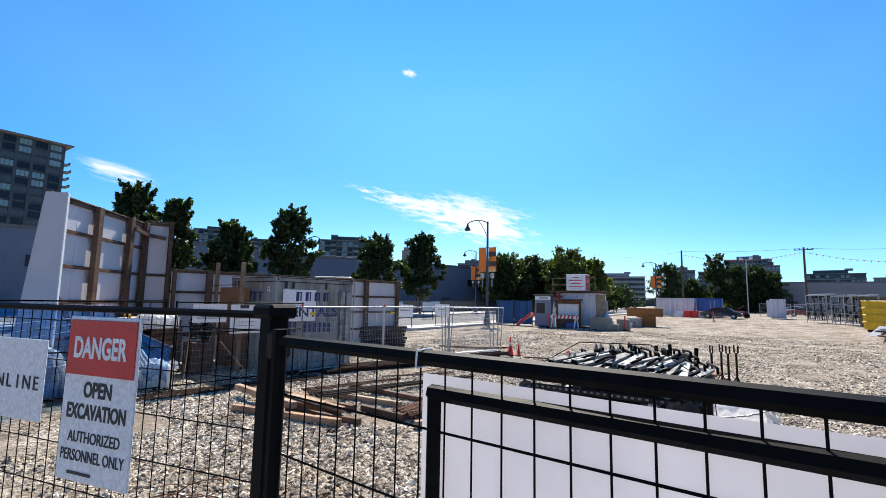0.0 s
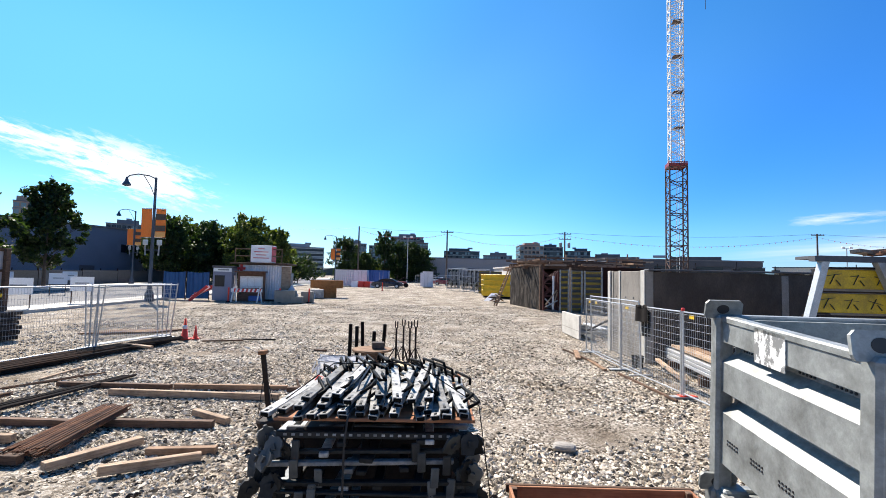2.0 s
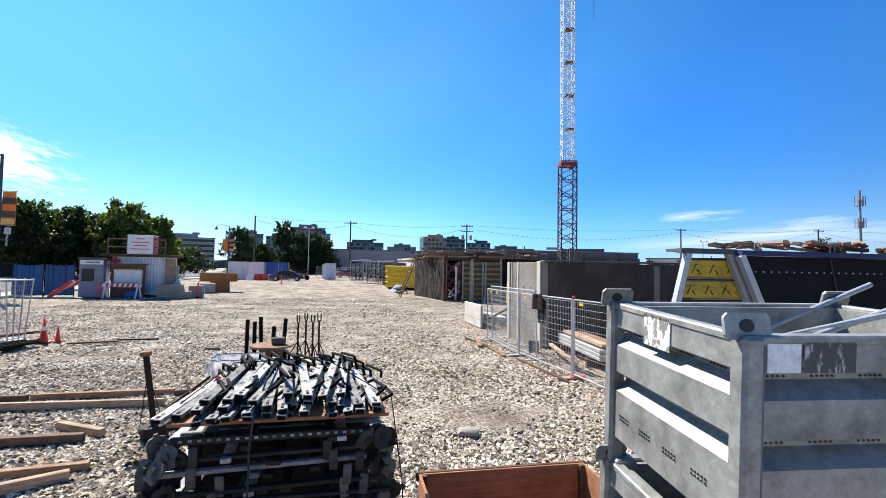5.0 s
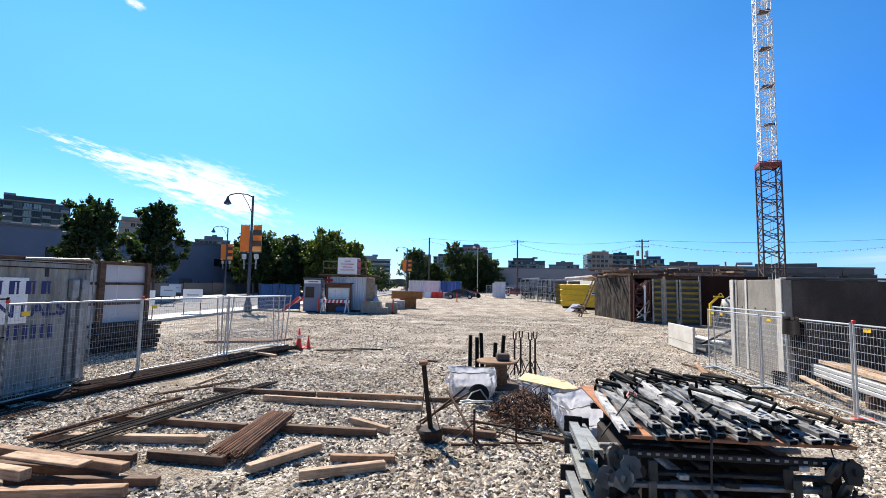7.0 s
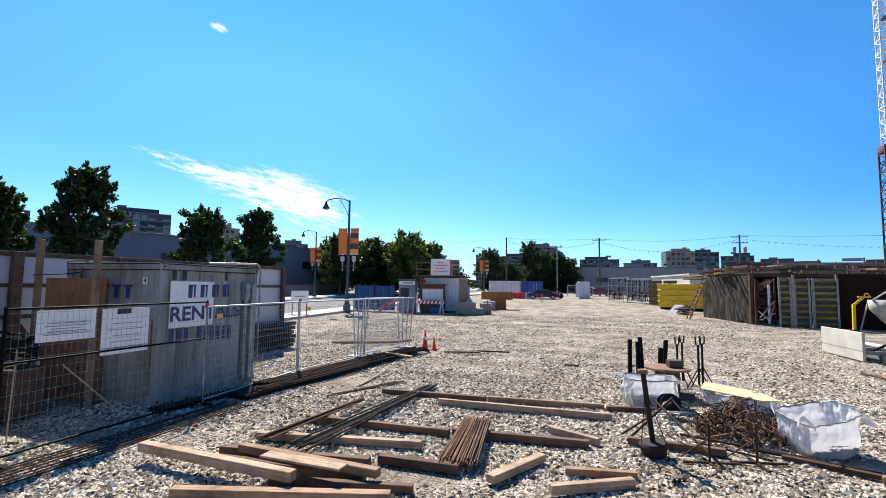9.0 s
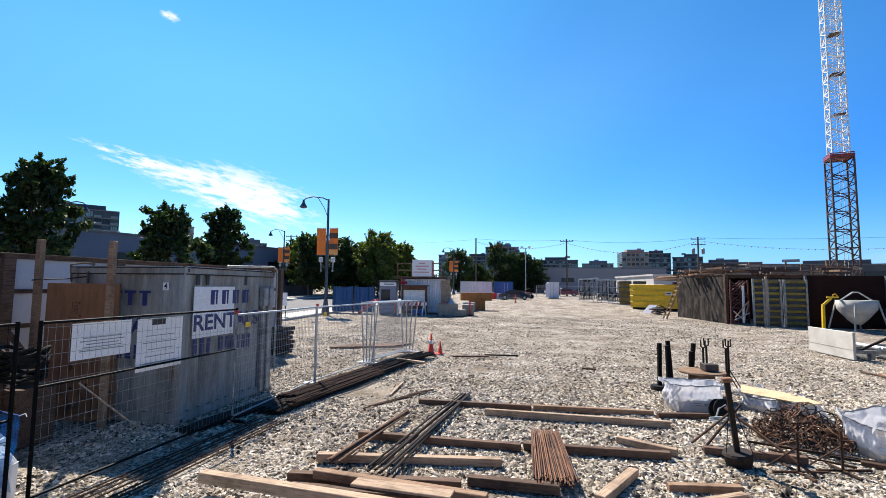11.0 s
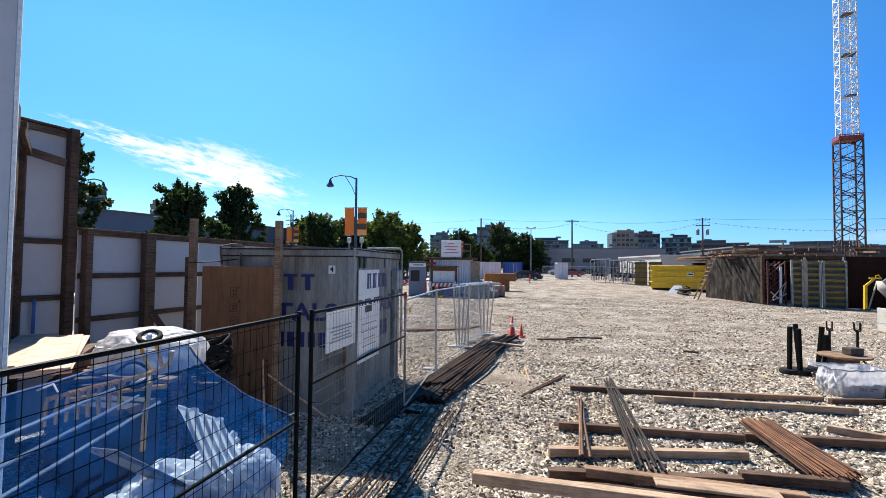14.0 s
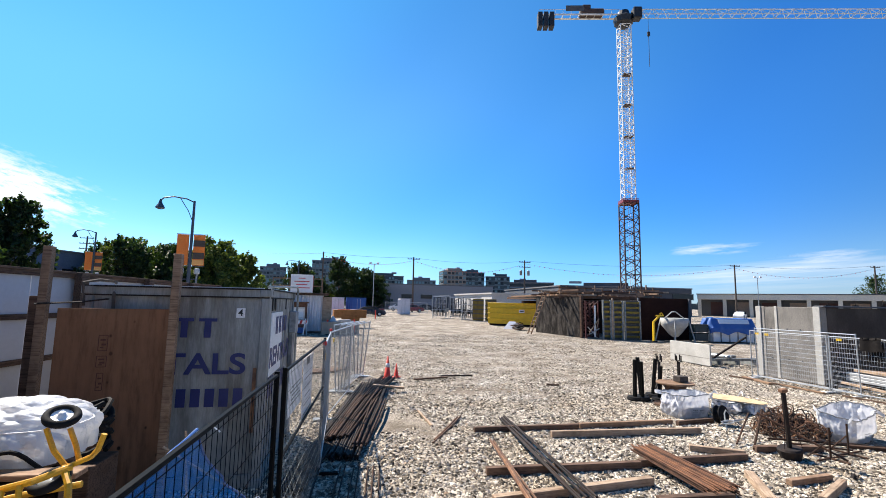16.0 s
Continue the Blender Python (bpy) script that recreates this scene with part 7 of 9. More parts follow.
for k in range(6):
    part("board", Geo().box((0, 0, 0), (1.7, 0.05, 0.22), pose(-0.1 + 0.08 * k, 0.1 * k, 0.55 + 0.05 * k, 0, -42 + 4 * k, 5 * k)), (SIGN_RED, SIGN_WHITE, ORANGE)[k % 3], bar_pile)

for i, (x, y) in enumerate(((-24.2, 20), (-24.2, 25), (-24.3, 29.5), (-33.0, 38), (-39.2, 32), (-39.4, 40), (-39.4, 47))):
    t = thing("street_sign_board", pose(x, y, gz(y), 0, 0, 40), "small white board on posts beside the street", "sign", "street boards")
    part("board", Geo().box((0.6, 0, 1.35), (1.2, 0.04, 0.9), b=0.01), SIGN_WHITE, t)
    part("print_line", Geo().box((0.6, -0.025, 1.4), (0.7, 0.006, 0.08)), FORM_GREY, t)
    for q in (0.1, 1.1):
        part("post", Geo().box((q, 0.03, 0.65), (0.06, 0.05, 1.3)), LUMBER_OLD, t)

# dark fence along the far pavement
for k in range(9):
    t = thing("street_fence", pose(-44.5, 20 + 6 * k, gz(20 + 6 * k), 0, 0, 90), "dark screened fence along the far pavement", "fence", "street fences")
    part("screen", Geo().box((3, 0, 1.0), (5.9, 0.05, 1.7)), WALL_DARK, t)
    for x in (0.05, 3, 5.95):
        part("post", Geo().box((x, 0.06, 1.05), (0.07, 0.07, 2.1)), DARK_STEEL, t)

# ---- containers and vehicles at the far end ----
def far_container(x, y, yaw, l, paint, label):
    t = thing("shipping_container", pose(x, y, gz(y), 0, 0, yaw), label, "container", "far containers")
    part("front_wall", ribbed_wall(l, 2.4, 0.05, 0.3, 0.1, pose(0, 0, 0)), paint, t)
    part("shell", Geo().box((l / 2, 1.25, 1.3), (l, 2.4, 2.4)), paint, t)
    part("roof", Geo().box((l / 2, 1.22, 2.55), (l + 0.05, 2.5, 0.1)), paint, t)
    for k in (0.25, 0.75):
        part("door_bar", Geo().box((l - 1.6 + k, -0.03, 1.3), (0.05, 0.05, 2.2)), GALV_BRIGHT, t)
    part("door", Geo().box((l - 1.1, -0.015, 1.3), (1.9, 0.03, 2.2)), paint, t)


far_container(-18.2, 73, 3, 4.9, HUT_WHITE, "white shipping container at the far end of the site")
far_container(-13.0, 73.5, 3, 3.0, TARP_BLUE, "blue shipping container beside a white one")
far_container(-4.6, 75, 5, 1.6, HUT_WHITE, "small white box trailer behind the car")


def car(m, paint, label, group="parked cars"):
    t = thing("car", m, label, "car", group)
    body = [(-2.3, 0.32), (-2.32, 0.62), (-2.15, 0.86), (-1.5, 0.97), (-0.85, 1.38), (0.1, 1.46), (0.85, 1.36), (1.55, 0.98), (2.2, 0.86), (2.33, 0.6), (2.28, 0.32)]
    g = Geo()
    for y0, y1, ins in ((-0.88, 0.88, 0.0),):
        g.prism(body, y0, y1)
    bm = bmesh.new()
    me = mesh_of("body", g, paint)
    bm.from_mesh(me)
    for v in bm.verts:
        if v.co.z > 1.1:
            v.co.y *= 0.78
    bmesh.ops.bevel(bm, geom=bm.edges[:], offset=0.05, segments=2, affect="EDGES")
    bm.to_mesh(me)
    bm.free()
    b = part("body", me, None, t)
    for s in (-1, 1):
        part("side_window", Geo().prism([(-1.2, 1.0), (-0.75, 1.32), (0.1, 1.39), (0.75, 1.31), (1.25, 1.0)], s * 0.80, s * 0.86), GLASS, t)
        for x in (-1.4, 1.42):
            w = part("wheel", Geo().lathe([(0.2, -0.1), (0.32, -0.1), (0.33, 0.1), (0.2, 0.1)], 18, pose(x, s * 0.82, 0.33, 90)), RUBBER, t)
            part("rim", Geo().lathe([(0.0, -0.11), (0.2, -0.105), (0.2, 0.105), (0, 0.11)], 12, pose(x, s * 0.825, 0.33, 90)), GALV_BRIGHT, w)
        part("headlight", Geo().box((-2.22, s * 0.62, 0.72), (0.16, 0.4, 0.14), b=0.03), SIGN_WHITE, t)
        part("tail_light", Geo().box((2.22, s * 0.65, 0.78), (0.16, 0.34, 0.14), b=0.03), INK_RED, t)
    return t


CAR_DARK = surf("car_paint_dark", (0.05, 0.055, 0.065), 0.25, metal=0.4, bump=0, amount=0.2)
CAR_RED = surf("car_paint_red", (0.22, 0.02, 0.03), 0.3, bump=0, amount=0.2)
CAR_WHITE = surf("car_paint_white", (0.7, 0.71, 0.72), 0.3, bump=0, amount=0.2)
car(pose(-9.55, 69.5, gz(69), 0, 0, 182), CAR_DARK, "dark grey saloon car parked at the far end")
car(pose(-1.2, 89, gz(89), 0, 0, 180), CAR_RED, "dark red car parked behind the gate")
car(pose(2.6, 97, gz(97), 0, 0, 175), CAR_DARK, "dark grey car parked by the far warehouse")
car(pose(-2.6, 98, gz(98), 0, 0, 170), CAR_WHITE, "white car parked by the far warehouse")
for i, (x, y) in enumerate(((60, 78), (66, 74), (73, 70), (79, 65))):
    car(pose(x, y, gz(y), 0, 0, 40), (CAR_WHITE, CAR_DARK, CAR_RED, CAR_WHITE)[i], "car parked before the far loading doors")
lift = thing("red_lift", pose(-8.0, 74.6, gz(74), 0, 0, 10), "small red construction lift on wheels", "machine")
part("chassis", Geo().box((0, 0, 0.7), (1.6, 1.1, 0.5), b=0.08), CRANE_RED, lift)
part("mast", Geo().bar((-0.6, 0, 0.9), (0.5, 0, 1.6), 0.16).bar((0.5, 0, 1.6), (0.9, 0, 1.2), 0.14), DARK_STEEL, lift)
for x in (-0.7, 0.7):
    for y in (-0.62, 0.62):
        part("wheel", Geo().lathe([(0, -0.1), (0.34, -0.1), (0.34, 0.1), (0, 0.1)], 14, pose(x, y, 0.34, 90)), RUBBER, lift)
barrier = thing("orange_barrier", pose(-14.6, 70.5, gz(70)), "row of orange and white plastic barriers", "barrier")
for k in range(4):
    part("block", Geo().prism([(-0.3, 0), (0.3, 0), (0.12, 0.9), (-0.12, 0.9)], -0.5, 0.5, pose(0.9 * k, 0, 0, 0, 0, 70)), (SIGN_WHITE, ORANGE, ORANGE, SIGN_WHITE)[k], barrier)
for k, (x0, y0, x1, y1) in enumerate(((-2.4, 84, 1.0, 84.4), (1.2, 84.4, 4.5, 85), (-6.5, 84, -2.8, 84))):
    m, n = along(x0, y0, x1, y1, gz(84))
    fence_panel(m, n, 1.9, GALV_BRIGHT, "galvanised mesh gate panel at the far site exit", dx=0.15, dz=0.3, wire=0.006, rail=0.03)

# Near-black base carries the deep shade of the formwork bay.
SHADE_RED = surf("shaded_red_ply", (0.022, 0.010, 0.008), 0.85, stain=(0.045, 0.022, 0.017), scale=0.8, fine=20, bump=0.1, spec=0.08)

# ---- yellow waste skip, racks and formwork ----
sk = thing("waste_skip", pose(2.95, 50.4, gz(50), 0, 0, -40), "large yellow steel waste skip with ribbed sides", "skip")
SL = 5.4
part("side", Geo().prism([(0, 0.25), (SL, 0.25), (SL + 0.1, 2.45), (-0.1, 2.45)], 0, 0.08), YELLOW, sk)
part("far_side", Geo().prism([(0, 0.25), (SL, 0.25), (SL + 0.1, 2.45), (-0.1, 2.45)], 2.2, 2.28), YELLOW, sk)
part("end", Geo().box((0.0, 1.14, 1.35), (0.08, 2.2, 2.2)), YELLOW, sk)
part("far_end", Geo().box((SL, 1.14, 1.35), (0.08, 2.2, 2.2)), YELLOW, sk)
for z in (0.75, 1.3, 1.85, 2.4):
    part("rib", Geo().box((SL / 2, -0.05, z), (SL + 0.1, 0.1, 0.12), b=0.02).box((-0.07, 1.14, z), (0.1, 2.3, 0.12), b=0.02), YELLOW, sk)
part("floor", Geo().box((SL / 2, 1.14, 0.25), (SL, 2.2, 0.1)), YELLOW, sk)
for y in (0.4, 1.9):
    part("skid", Geo().box((SL / 2, y, 0.1), (SL, 0.15, 0.2)), DARK_STEEL, sk)
part("plate", Geo().box((3.9, -0.11, 1.6), (0.6, 0.01, 0.3)), SIGN_WHITE, sk, "pale plate with dark print")
part("plate_print", Geo().box((3.9, -0.118, 1.6), (0.45, 0.006, 0.12)), INK, sk)


def scaffold_rack(m, w, h, seed):
    t = thing("scaffold_rack", m, "rack of grey scaffold frames and tubes", "scaffold rack", "scaffold racks")
    rng = random.Random(seed)
    for x in (0, w):
        for y in (0, 1.3):
            part("upright", Geo().tube([(x, y, 0), (x, y, h)], 0.035, 6), GALV_BRIGHT, t)
    for z in (0.3, h * 0.4, h * 0.7, h):
        part("ledger", Geo().tube([(0, 0, z), (w, 0, z)], 0.03, 6), GALV_BRIGHT, t)
        part("transom", Geo().tube([(0, 0, z), (0, 1.3, z)], 0.03, 6), GALV_BRIGHT, t)
    part("diagonal", Geo().tube([(0, 0, 0.3), (w, 0, h)], 0.025, 6), GALV_BRIGHT, t)
    for k in range(9):
        x = 0.1 + (w - 0.2) * k / 8
        hh, lean = rng.uniform(0.75, 1.08) * (h - 0.4), rng.uniform(-0.12, 0.12)
        g = Geo()
        for y in (0.08, 1.22):
            g.bar((x, y, 0.34), (x + lean, y, 0.34 + hh), 0.06)
        for q in (0.04, 0.34, 0.66, 0.97):
            g.bar((x + lean * q, 0.08, 0.34 + hh * q), (x + lean * q, 1.22, 0.34 + hh * q), 0.05)
        part("stored_frame", g.box((x + lean / 2, 0.65, 0.34 + hh * 0.3), (0.03, 1.1, hh * 0.22)), (FORM_DARK, FORM_GREY, GALV)[k % 3], t)
    for k in range(5):
        y = rng.uniform(0.1, 1.2)
        part("stored_tube", Geo().tube([(-0.2, y, h + 0.06 * (k % 2) + 0.04), (w + 0.3, y + rng.uniform(-0.2, 0.2), h + 0.05 + rng.uniform(0, 0.2))], 0.03, 6), (GALV_BRIGHT, FORM_GREY)[k % 2], t)


for k, (x, y, w, h) in enumerate(((-0.8, 66.0, 2.0, 3.0), (1.3, 63.8, 1.8, 2.9), (2.2, 60.5, 2.2, 2.9))):
    scaffold_rack(pose(x, y, gz(y), 0, 0, -30), w, h, k)
for k, (x, y) in enumerate(((3.2, 58.5), (4.6, 57.6))):
    t = thing("formwork_rack", pose(x, y, gz(y), 0, 0, -30), "upright yellow formwork panels in a rack", "formwork panel", "racked formwork panels")
    part("panel", Geo().box((0.7, 0, 1.45), (1.4, 0.12, 2.7)), YELLOW_SHADED, t)
    for z in (0.4, 0.95, 1.5, 2.05, 2.6):
        part("beam", Geo().box((0.7, -0.12, z), (1.5, 0.12, 0.12)), WALL_DARK, t)

# stained form panel with a ladder against it
GF = gz(36)
fw = thing("stained_formwork", pose(4.69, 40.76, GF, 0, 0, -76.4), "large dark stained formwork panel standing upright", "form panel")
part("face", Geo().box((3.09, 0.06, 1.6), (6.18, 0.12, 3.2), b=0.01), FORM_STREAK, fw)
part("edge_channel", Geo().box((6.1, 0.0, 1.6), (0.2, 0.2, 3.25)), LUMBER_OLD, fw)
part("top_rail", Geo().box((3.09, 0.06, 3.24), (6.2, 0.18, 0.08)), LUMBER_OLD, fw)
ld = thing("ladder", pose(3.86, 38.75, GF, 0, 0, -76.4), "wooden ladder leaning on the dark form panel", "ladder")
for x in (0, 0.5):
    part("stile", Geo().bar((x - 0.1, -0.75, 0), (x + 0.55, 0.38, 3.35), 0.07, 0.1), LUMBER, ld)
for k in range(10):
    f = (k + 0.7) / 10.6
    part("rung", Geo().bar((-0.1 + 0.65 * f, -0.75 + 1.13 * f - 0.02, 3.35 * f), (0.4 + 0.65 * f, -0.75 + 1.13 * f - 0.02, 3.35 * f), 0.06, 0.05), LUMBER_PALE, ld)
single("white_board", Geo().prism([(0, 0), (1.5, 0), (1.15, 0.9), (0.55, 0.9)], -0.02, 0.02), SIGN_WHITE, pose(2.7, 44.2, gz(44), -38, 0, -20), "white board lying tilted by the skip", "board")
heap = thing("scrap_heap", pose(3.6, 42.8, gz(43)), "heap of scrap boards and plastic by the ladder", "scrap heap")
for k in range(12):
    part("scrap", Geo().box((0, 0, 0), (random.uniform(0.3, 0.9), random.uniform(0.1, 0.4), 0.08), pose(random.uniform(-0.7, 0.8), random.uniform(-0.6, 0.6), 0.1 + 0.05 * k, random.uniform(-25, 25), random.uniform(-25, 25), random.uniform(0, 180))), (LUMBER_OLD, SIGN_WHITE, LUMBER, DARK_STEEL)[k % 4], heap)

# scissor braces in the opening of the bay
BRACE_RED = surf("brace_red", (0.085, 0.018, 0.013), 0.6, stain=(0.03, 0.012, 0.01), scale=3, fine=30, bump=0.05)
for k in range(3):
    t = thing("scissor_brace", pose(6.22 + 0.05 * k, 34.35 + 0.75 * k, GF), "dark red steel scissor bracing in the formwork bay", "brace", "bay braces")
    for x in (0.0, 1.05):
        part("upright", Geo().bar((x, 0, 0), (x, 0, 2.9), 0.09), BRACE_RED, t)
    for j in range(3):
        z = 0.1 + 0.92 * j
        part("diagonal", Geo().bar((0.02, -0.05, z), (1.03, -0.05, z + 0.88), 0.06), BRACE_RED, t)
        part("diagonal", Geo().bar((1.03, 0.05, z), (0.02, 0.05, z + 0.88), 0.06), BRACE_RED, t)
        part("tie_bar", Geo().bar((0.0, 0, z), (1.05, 0, z), 0.05), BRACE_RED, t)
single("white_pipe", Geo().tube([(0, 0, 0.1), (0.03, 0, 2.5)], 0.07, 8), PVC, pose(6.85, 34.1, GF), "white plastic pipe standing in the formwork bay", "pipe")
# Pale timber and zinc bars stand in for sunlit patches on the props.
for k, (x0, z0, x1, z1) in enumerate(((6.3, 0.45, 7.1, 1.5), (6.35, 0.3, 7.15, 0.75), (6.9, 0.3, 7.15, 1.35), (6.3, 0.85, 6.9, 0.25))):
    single("shoring_brace", Geo().tube([(x0, 33.95 + 0.08 * k, GF + z0), (x1, 33.9 + 0.08 * k, GF + z1)], 0.04, 6), (LUMBER_PALE, GALV_BRIGHT)[k % 2], Matrix(), "diagonal brace in the formwork bay, pale as if sunlit", "brace", "pale bay braces")


def wall_form(x0, y0, x1, y1, h, face, rails, label):
    m, n = along(x0, y0, x1, y1, GF - 0.05)
    t = thing("wall_formwork", m, label, "formwork", "wall forms")
    part("face", Geo().box((n / 2, 0.05, h / 2), (n, 0.06, h), b=0.005), WALL_DARK if face is YELLOW_SHADED else face, t)
    for x in (0.05, n - 0.05):
        part("edge", Geo().box((x, -0.06, h / 2), (0.1, 0.2, h)), GALV if face is YELLOW_SHADED else WALL_DARK, t)
    for k in range(rails):
        part("waler", Geo().box((n / 2, -0.07, 0.25 + k * (h - 0.4) / max(1, rails - 1)), (n, 0.12, 0.16), b=0.01), YELLOW_SHADED if face is YELLOW_SHADED else WALL_DARK, t)
    return t


wall_form(7.2, 33.6, 7.84, 33.46, 3.0, YELLOW_SHADED, 8, "yellow ribbed formwork panel, darkened as in shade")
wall_form(7.92, 33.42, 8.72, 33.32, 2.95, YELLOW_SHADED, 8, "yellow ribbed wall formwork panel")
wall_form(8.82, 33.28, 10.03, 33.06, 2.95, YELLOW_SHADED, 8, "yellow ribbed wall formwork panel")
wall_form(10.1, 33.5, 14.15, 32.9, 3.2, SHADE_RED, 0, "red-brown formwork wall, its shade put in the colour")
single("pale_post", Geo().tube([(0, 0, 0), (0, 0, 3.1)], 0.07, 8), LUMBER_PALE, pose(7.88, 33.3, GF), "pale timber post before the forms", "post")
arm = thing("lifting_davit", pose(9.85, 31.2, GF), "yellow bent steel lifting arm", "lifting arm")
part("mast", Geo().bar((0, 0, 0), (0.03, 0, 1.45), 0.13).bar((0.03, 0, 1.4), (0.42, -0.1, 1.82), 0.11).bar((0.2, -0.05, 1.86), (0.75, -0.15, 1.86), 0.09), YELLOW, arm)
part("hook", Geo().tube([(0.5, -0.1, 1.9), (0.5, -0.1, 2.02), (0.62, -0.12, 2.05), (0.7, -0.14, 1.92)], 0.025, 6), YELLOW, arm)
part("foot", Geo().box((0, 0, 0.03), (0.34, 0.34, 0.06)), DARK_STEEL, arm)

HOPPER_PAINT = surf("hopper_paint", (0.42, 0.42, 0.40), 0.7, stain=(0.20, 0.19, 0.17), scale=2, fine=30, bump=0.1, spec=0.2)
hop = thing("concrete_hopper", pose(11.55, 31.2, GF, 0, 0, 10), "grey steel concrete hopper standing on legs", "hopper")
part("bowl", Geo().lathe([(0.2, 0.35), (0.45, 0.6), (0.9, 1.2), (0.95, 1.7), (0.9, 1.7), (0.85, 1.25), (0.2, 0.5)], 18), HOPPER_PAINT, hop, "", True)
for a in range(4):
    c_, s_ = math.cos(a * 1.571 + 0.785), math.sin(a * 1.571 + 0.785)
    part("leg", Geo().bar((c_ * 1.3, s_ * 1.3, 0), (c_ * 0.92, s_ * 0.92, 1.6), 0.06), HOPPER_PAINT, hop)
part("lifting_bail", Geo().tube([(-0.92, 0, 1.68), (-0.2, 0, 2.15), (0.15, 0, 2.15), (0.92, 0, 1.68)], 0.04, 6), HOPPER_PAINT, hop)

# side-boarded skid by the fence
sb = thing("boarded_skid", pose(4.68, 19.42, gz(20), 0, 0, 90.4), "steel skid frame with a pale concrete-stained side board", "skid frame")
part("side_board", Geo().box((1.36, 0.05, 0.5), (2.72, 0.09, 0.95), b=0.01), CONCRETE_PALE, sb)
part("board_seam", Geo().box((1.36, 0.098, 0.36), (2.7, 0.006, 0.02)), CONCRETE, sb)
for y in (-0.5, -1.4, -2.3):
    part("runner", Geo().box((1.36, y, 0.15), (2.7, 0.12, 0.2)), GALV, sb)
for x in (0.15, 1.36, 2.55):
    part("cross_member", Geo().box((x, -1.2, 0.3), (0.12, 2.5, 0.12)), GALV, sb)
part("brace", Geo().bar((0.3, -0.2, 0.3), (0.4, -2.2, 1.3), 0.07), DARK_STEEL, sb)
for y in (-0.9, -1.1):
    part("stored_tube", Geo().tube([(0.1, y, 0.42), (2.65, y, 0.42)], 0.06, 8), GALV_BRIGHT, sb)
bb = thing("tarped_pallet", pose(14.7, 31.4, GF, 0, 0, -8), "white crate under a blue tarp with a white sheet", "tarped crate")
part("crate", Geo().box((1.7, 0.7, 0.5), (3.3, 1.4, 1.0), b=0.02), SIGN_WHITE, bb)
for k in range(6):
    part("slat", Geo().box((0.1 + 0.64 * k, -0.02, 0.5), (0.08, 0.05, 1.0)), FORM_GREY, bb)


def drape(u, v):
    """Tarpaulin over the crate: front skirt, slope, ridge and back, with slack folds along the skirt."""
    y, z = ((-0.16, 0.62), (-0.14, 1.05), (0.18, 1.72), (1.15, 1.74), (1.52, 1.0), (1.55, 0.6))[min(5, int(v * 5 + 0.001))]
    f = v * 5 - int(v * 5 + 0.001)
    y2, z2 = ((-0.16, 0.62), (-0.14, 1.05), (0.18, 1.72), (1.15, 1.74), (1.52, 1.0), (1.55, 0.6))[min(5, int(v * 5 + 0.001) + 1)]
    y, z = y + (y2 - y) * f, z + (z2 - z) * f
    skirt = max(0.0, 1 - abs(z - 0.6) / 0.6)
    end = max(0.0, abs(u - 0.5) - 0.44) / 0.06
    z += 0.24 * skirt * (abs(math.sin(7.3 * u + 0.6)) - 0.5) + 0.05 * noise.noise(Vector((u * 7, v * 5, 3))) - 0.5 * end * (z > 1.0)
    return (-0.12 + 3.64 * u, y - 0.07 * skirt * abs(math.sin(11 * u)) + 0.05 * noise.noise(Vector((u * 9, v * 6, 8))), z)


part("tarp", Geo().sheet(drape, 72, 30), TARP_BLUE, bb, "blue tarpaulin with slack folds", True)
part("white_sheet", Geo().box((1.75, 0.0, 0.0), (2.3, 0.02, 0.36), pose(0, 0.0, 1.50, -26, 0, 0)), SIGN_WHITE, bb)
gb = thing("tool_bin", pose(13.55, 31.6, GF, 0, 0, -6), "dark green steel bin standing beside a tarped crate", "bin")
BIN_GREEN = surf("bin_green", (0.045, 0.06, 0.058), 0.6, stain=(0.02, 0.025, 0.024), scale=2, fine=30, bump=0.08)
for z in (0.32, 0.95):
    part("bin_body", Geo().box((0.5, 0.4, z), (1.0, 0.8, 0.56), b=0.03), BIN_GREEN, gb)
    part("bin_rim", Geo().box((0.5, 0.4, z + 0.27), (1.06, 0.86, 0.06), b=0.01), FORM_DARK, gb)

# ---- timber deck over the far formwork ----
deck = thing("timber_deck", pose(5.3, 36.6, 3.12), "raised timber formwork deck with a rough guard rail", "timber deck")
part("slab", Geo().box((4.5, 7.5, 0.25), (9.0, 14, 0.22)), LUMBER_OLD, deck)
# Solid dark block put in for the shaded space below the deck.
part("support", Geo().box((5.4, 9.0, -1.45), (7.0, 12, 2.88)), SHADE_RED, deck, "dark box put in for the shaded bay under the deck")
rng_ = random.Random(9)
for k in range(12):
    part("rail_post", Geo().box((0.1 + 0.8 * k, 0.6 + 0.25 * (k % 2), 0.72), (0.09, 0.09, 0.9), pose(0, 0, 0, 0, rng_.uniform(-2, 2), 0)), (LUMBER, LUMBER_OLD)[k % 2], deck)
for z in (0.62, 1.02):
    for k in range(3):
        part("rail_board", Geo().box((1.6 + 3.0 * k, 0.56 - 0.03 * (k % 2), z + rng_.uniform(-0.07, 0.07)), (3.3, 0.04, 0.12), pose(0, 0, 0, 0, rng_.uniform(-0.6, 0.6), 0)), (LUMBER, LUMBER_OLD, LUMBER_PALE)[(k + int(z)) % 3], deck)
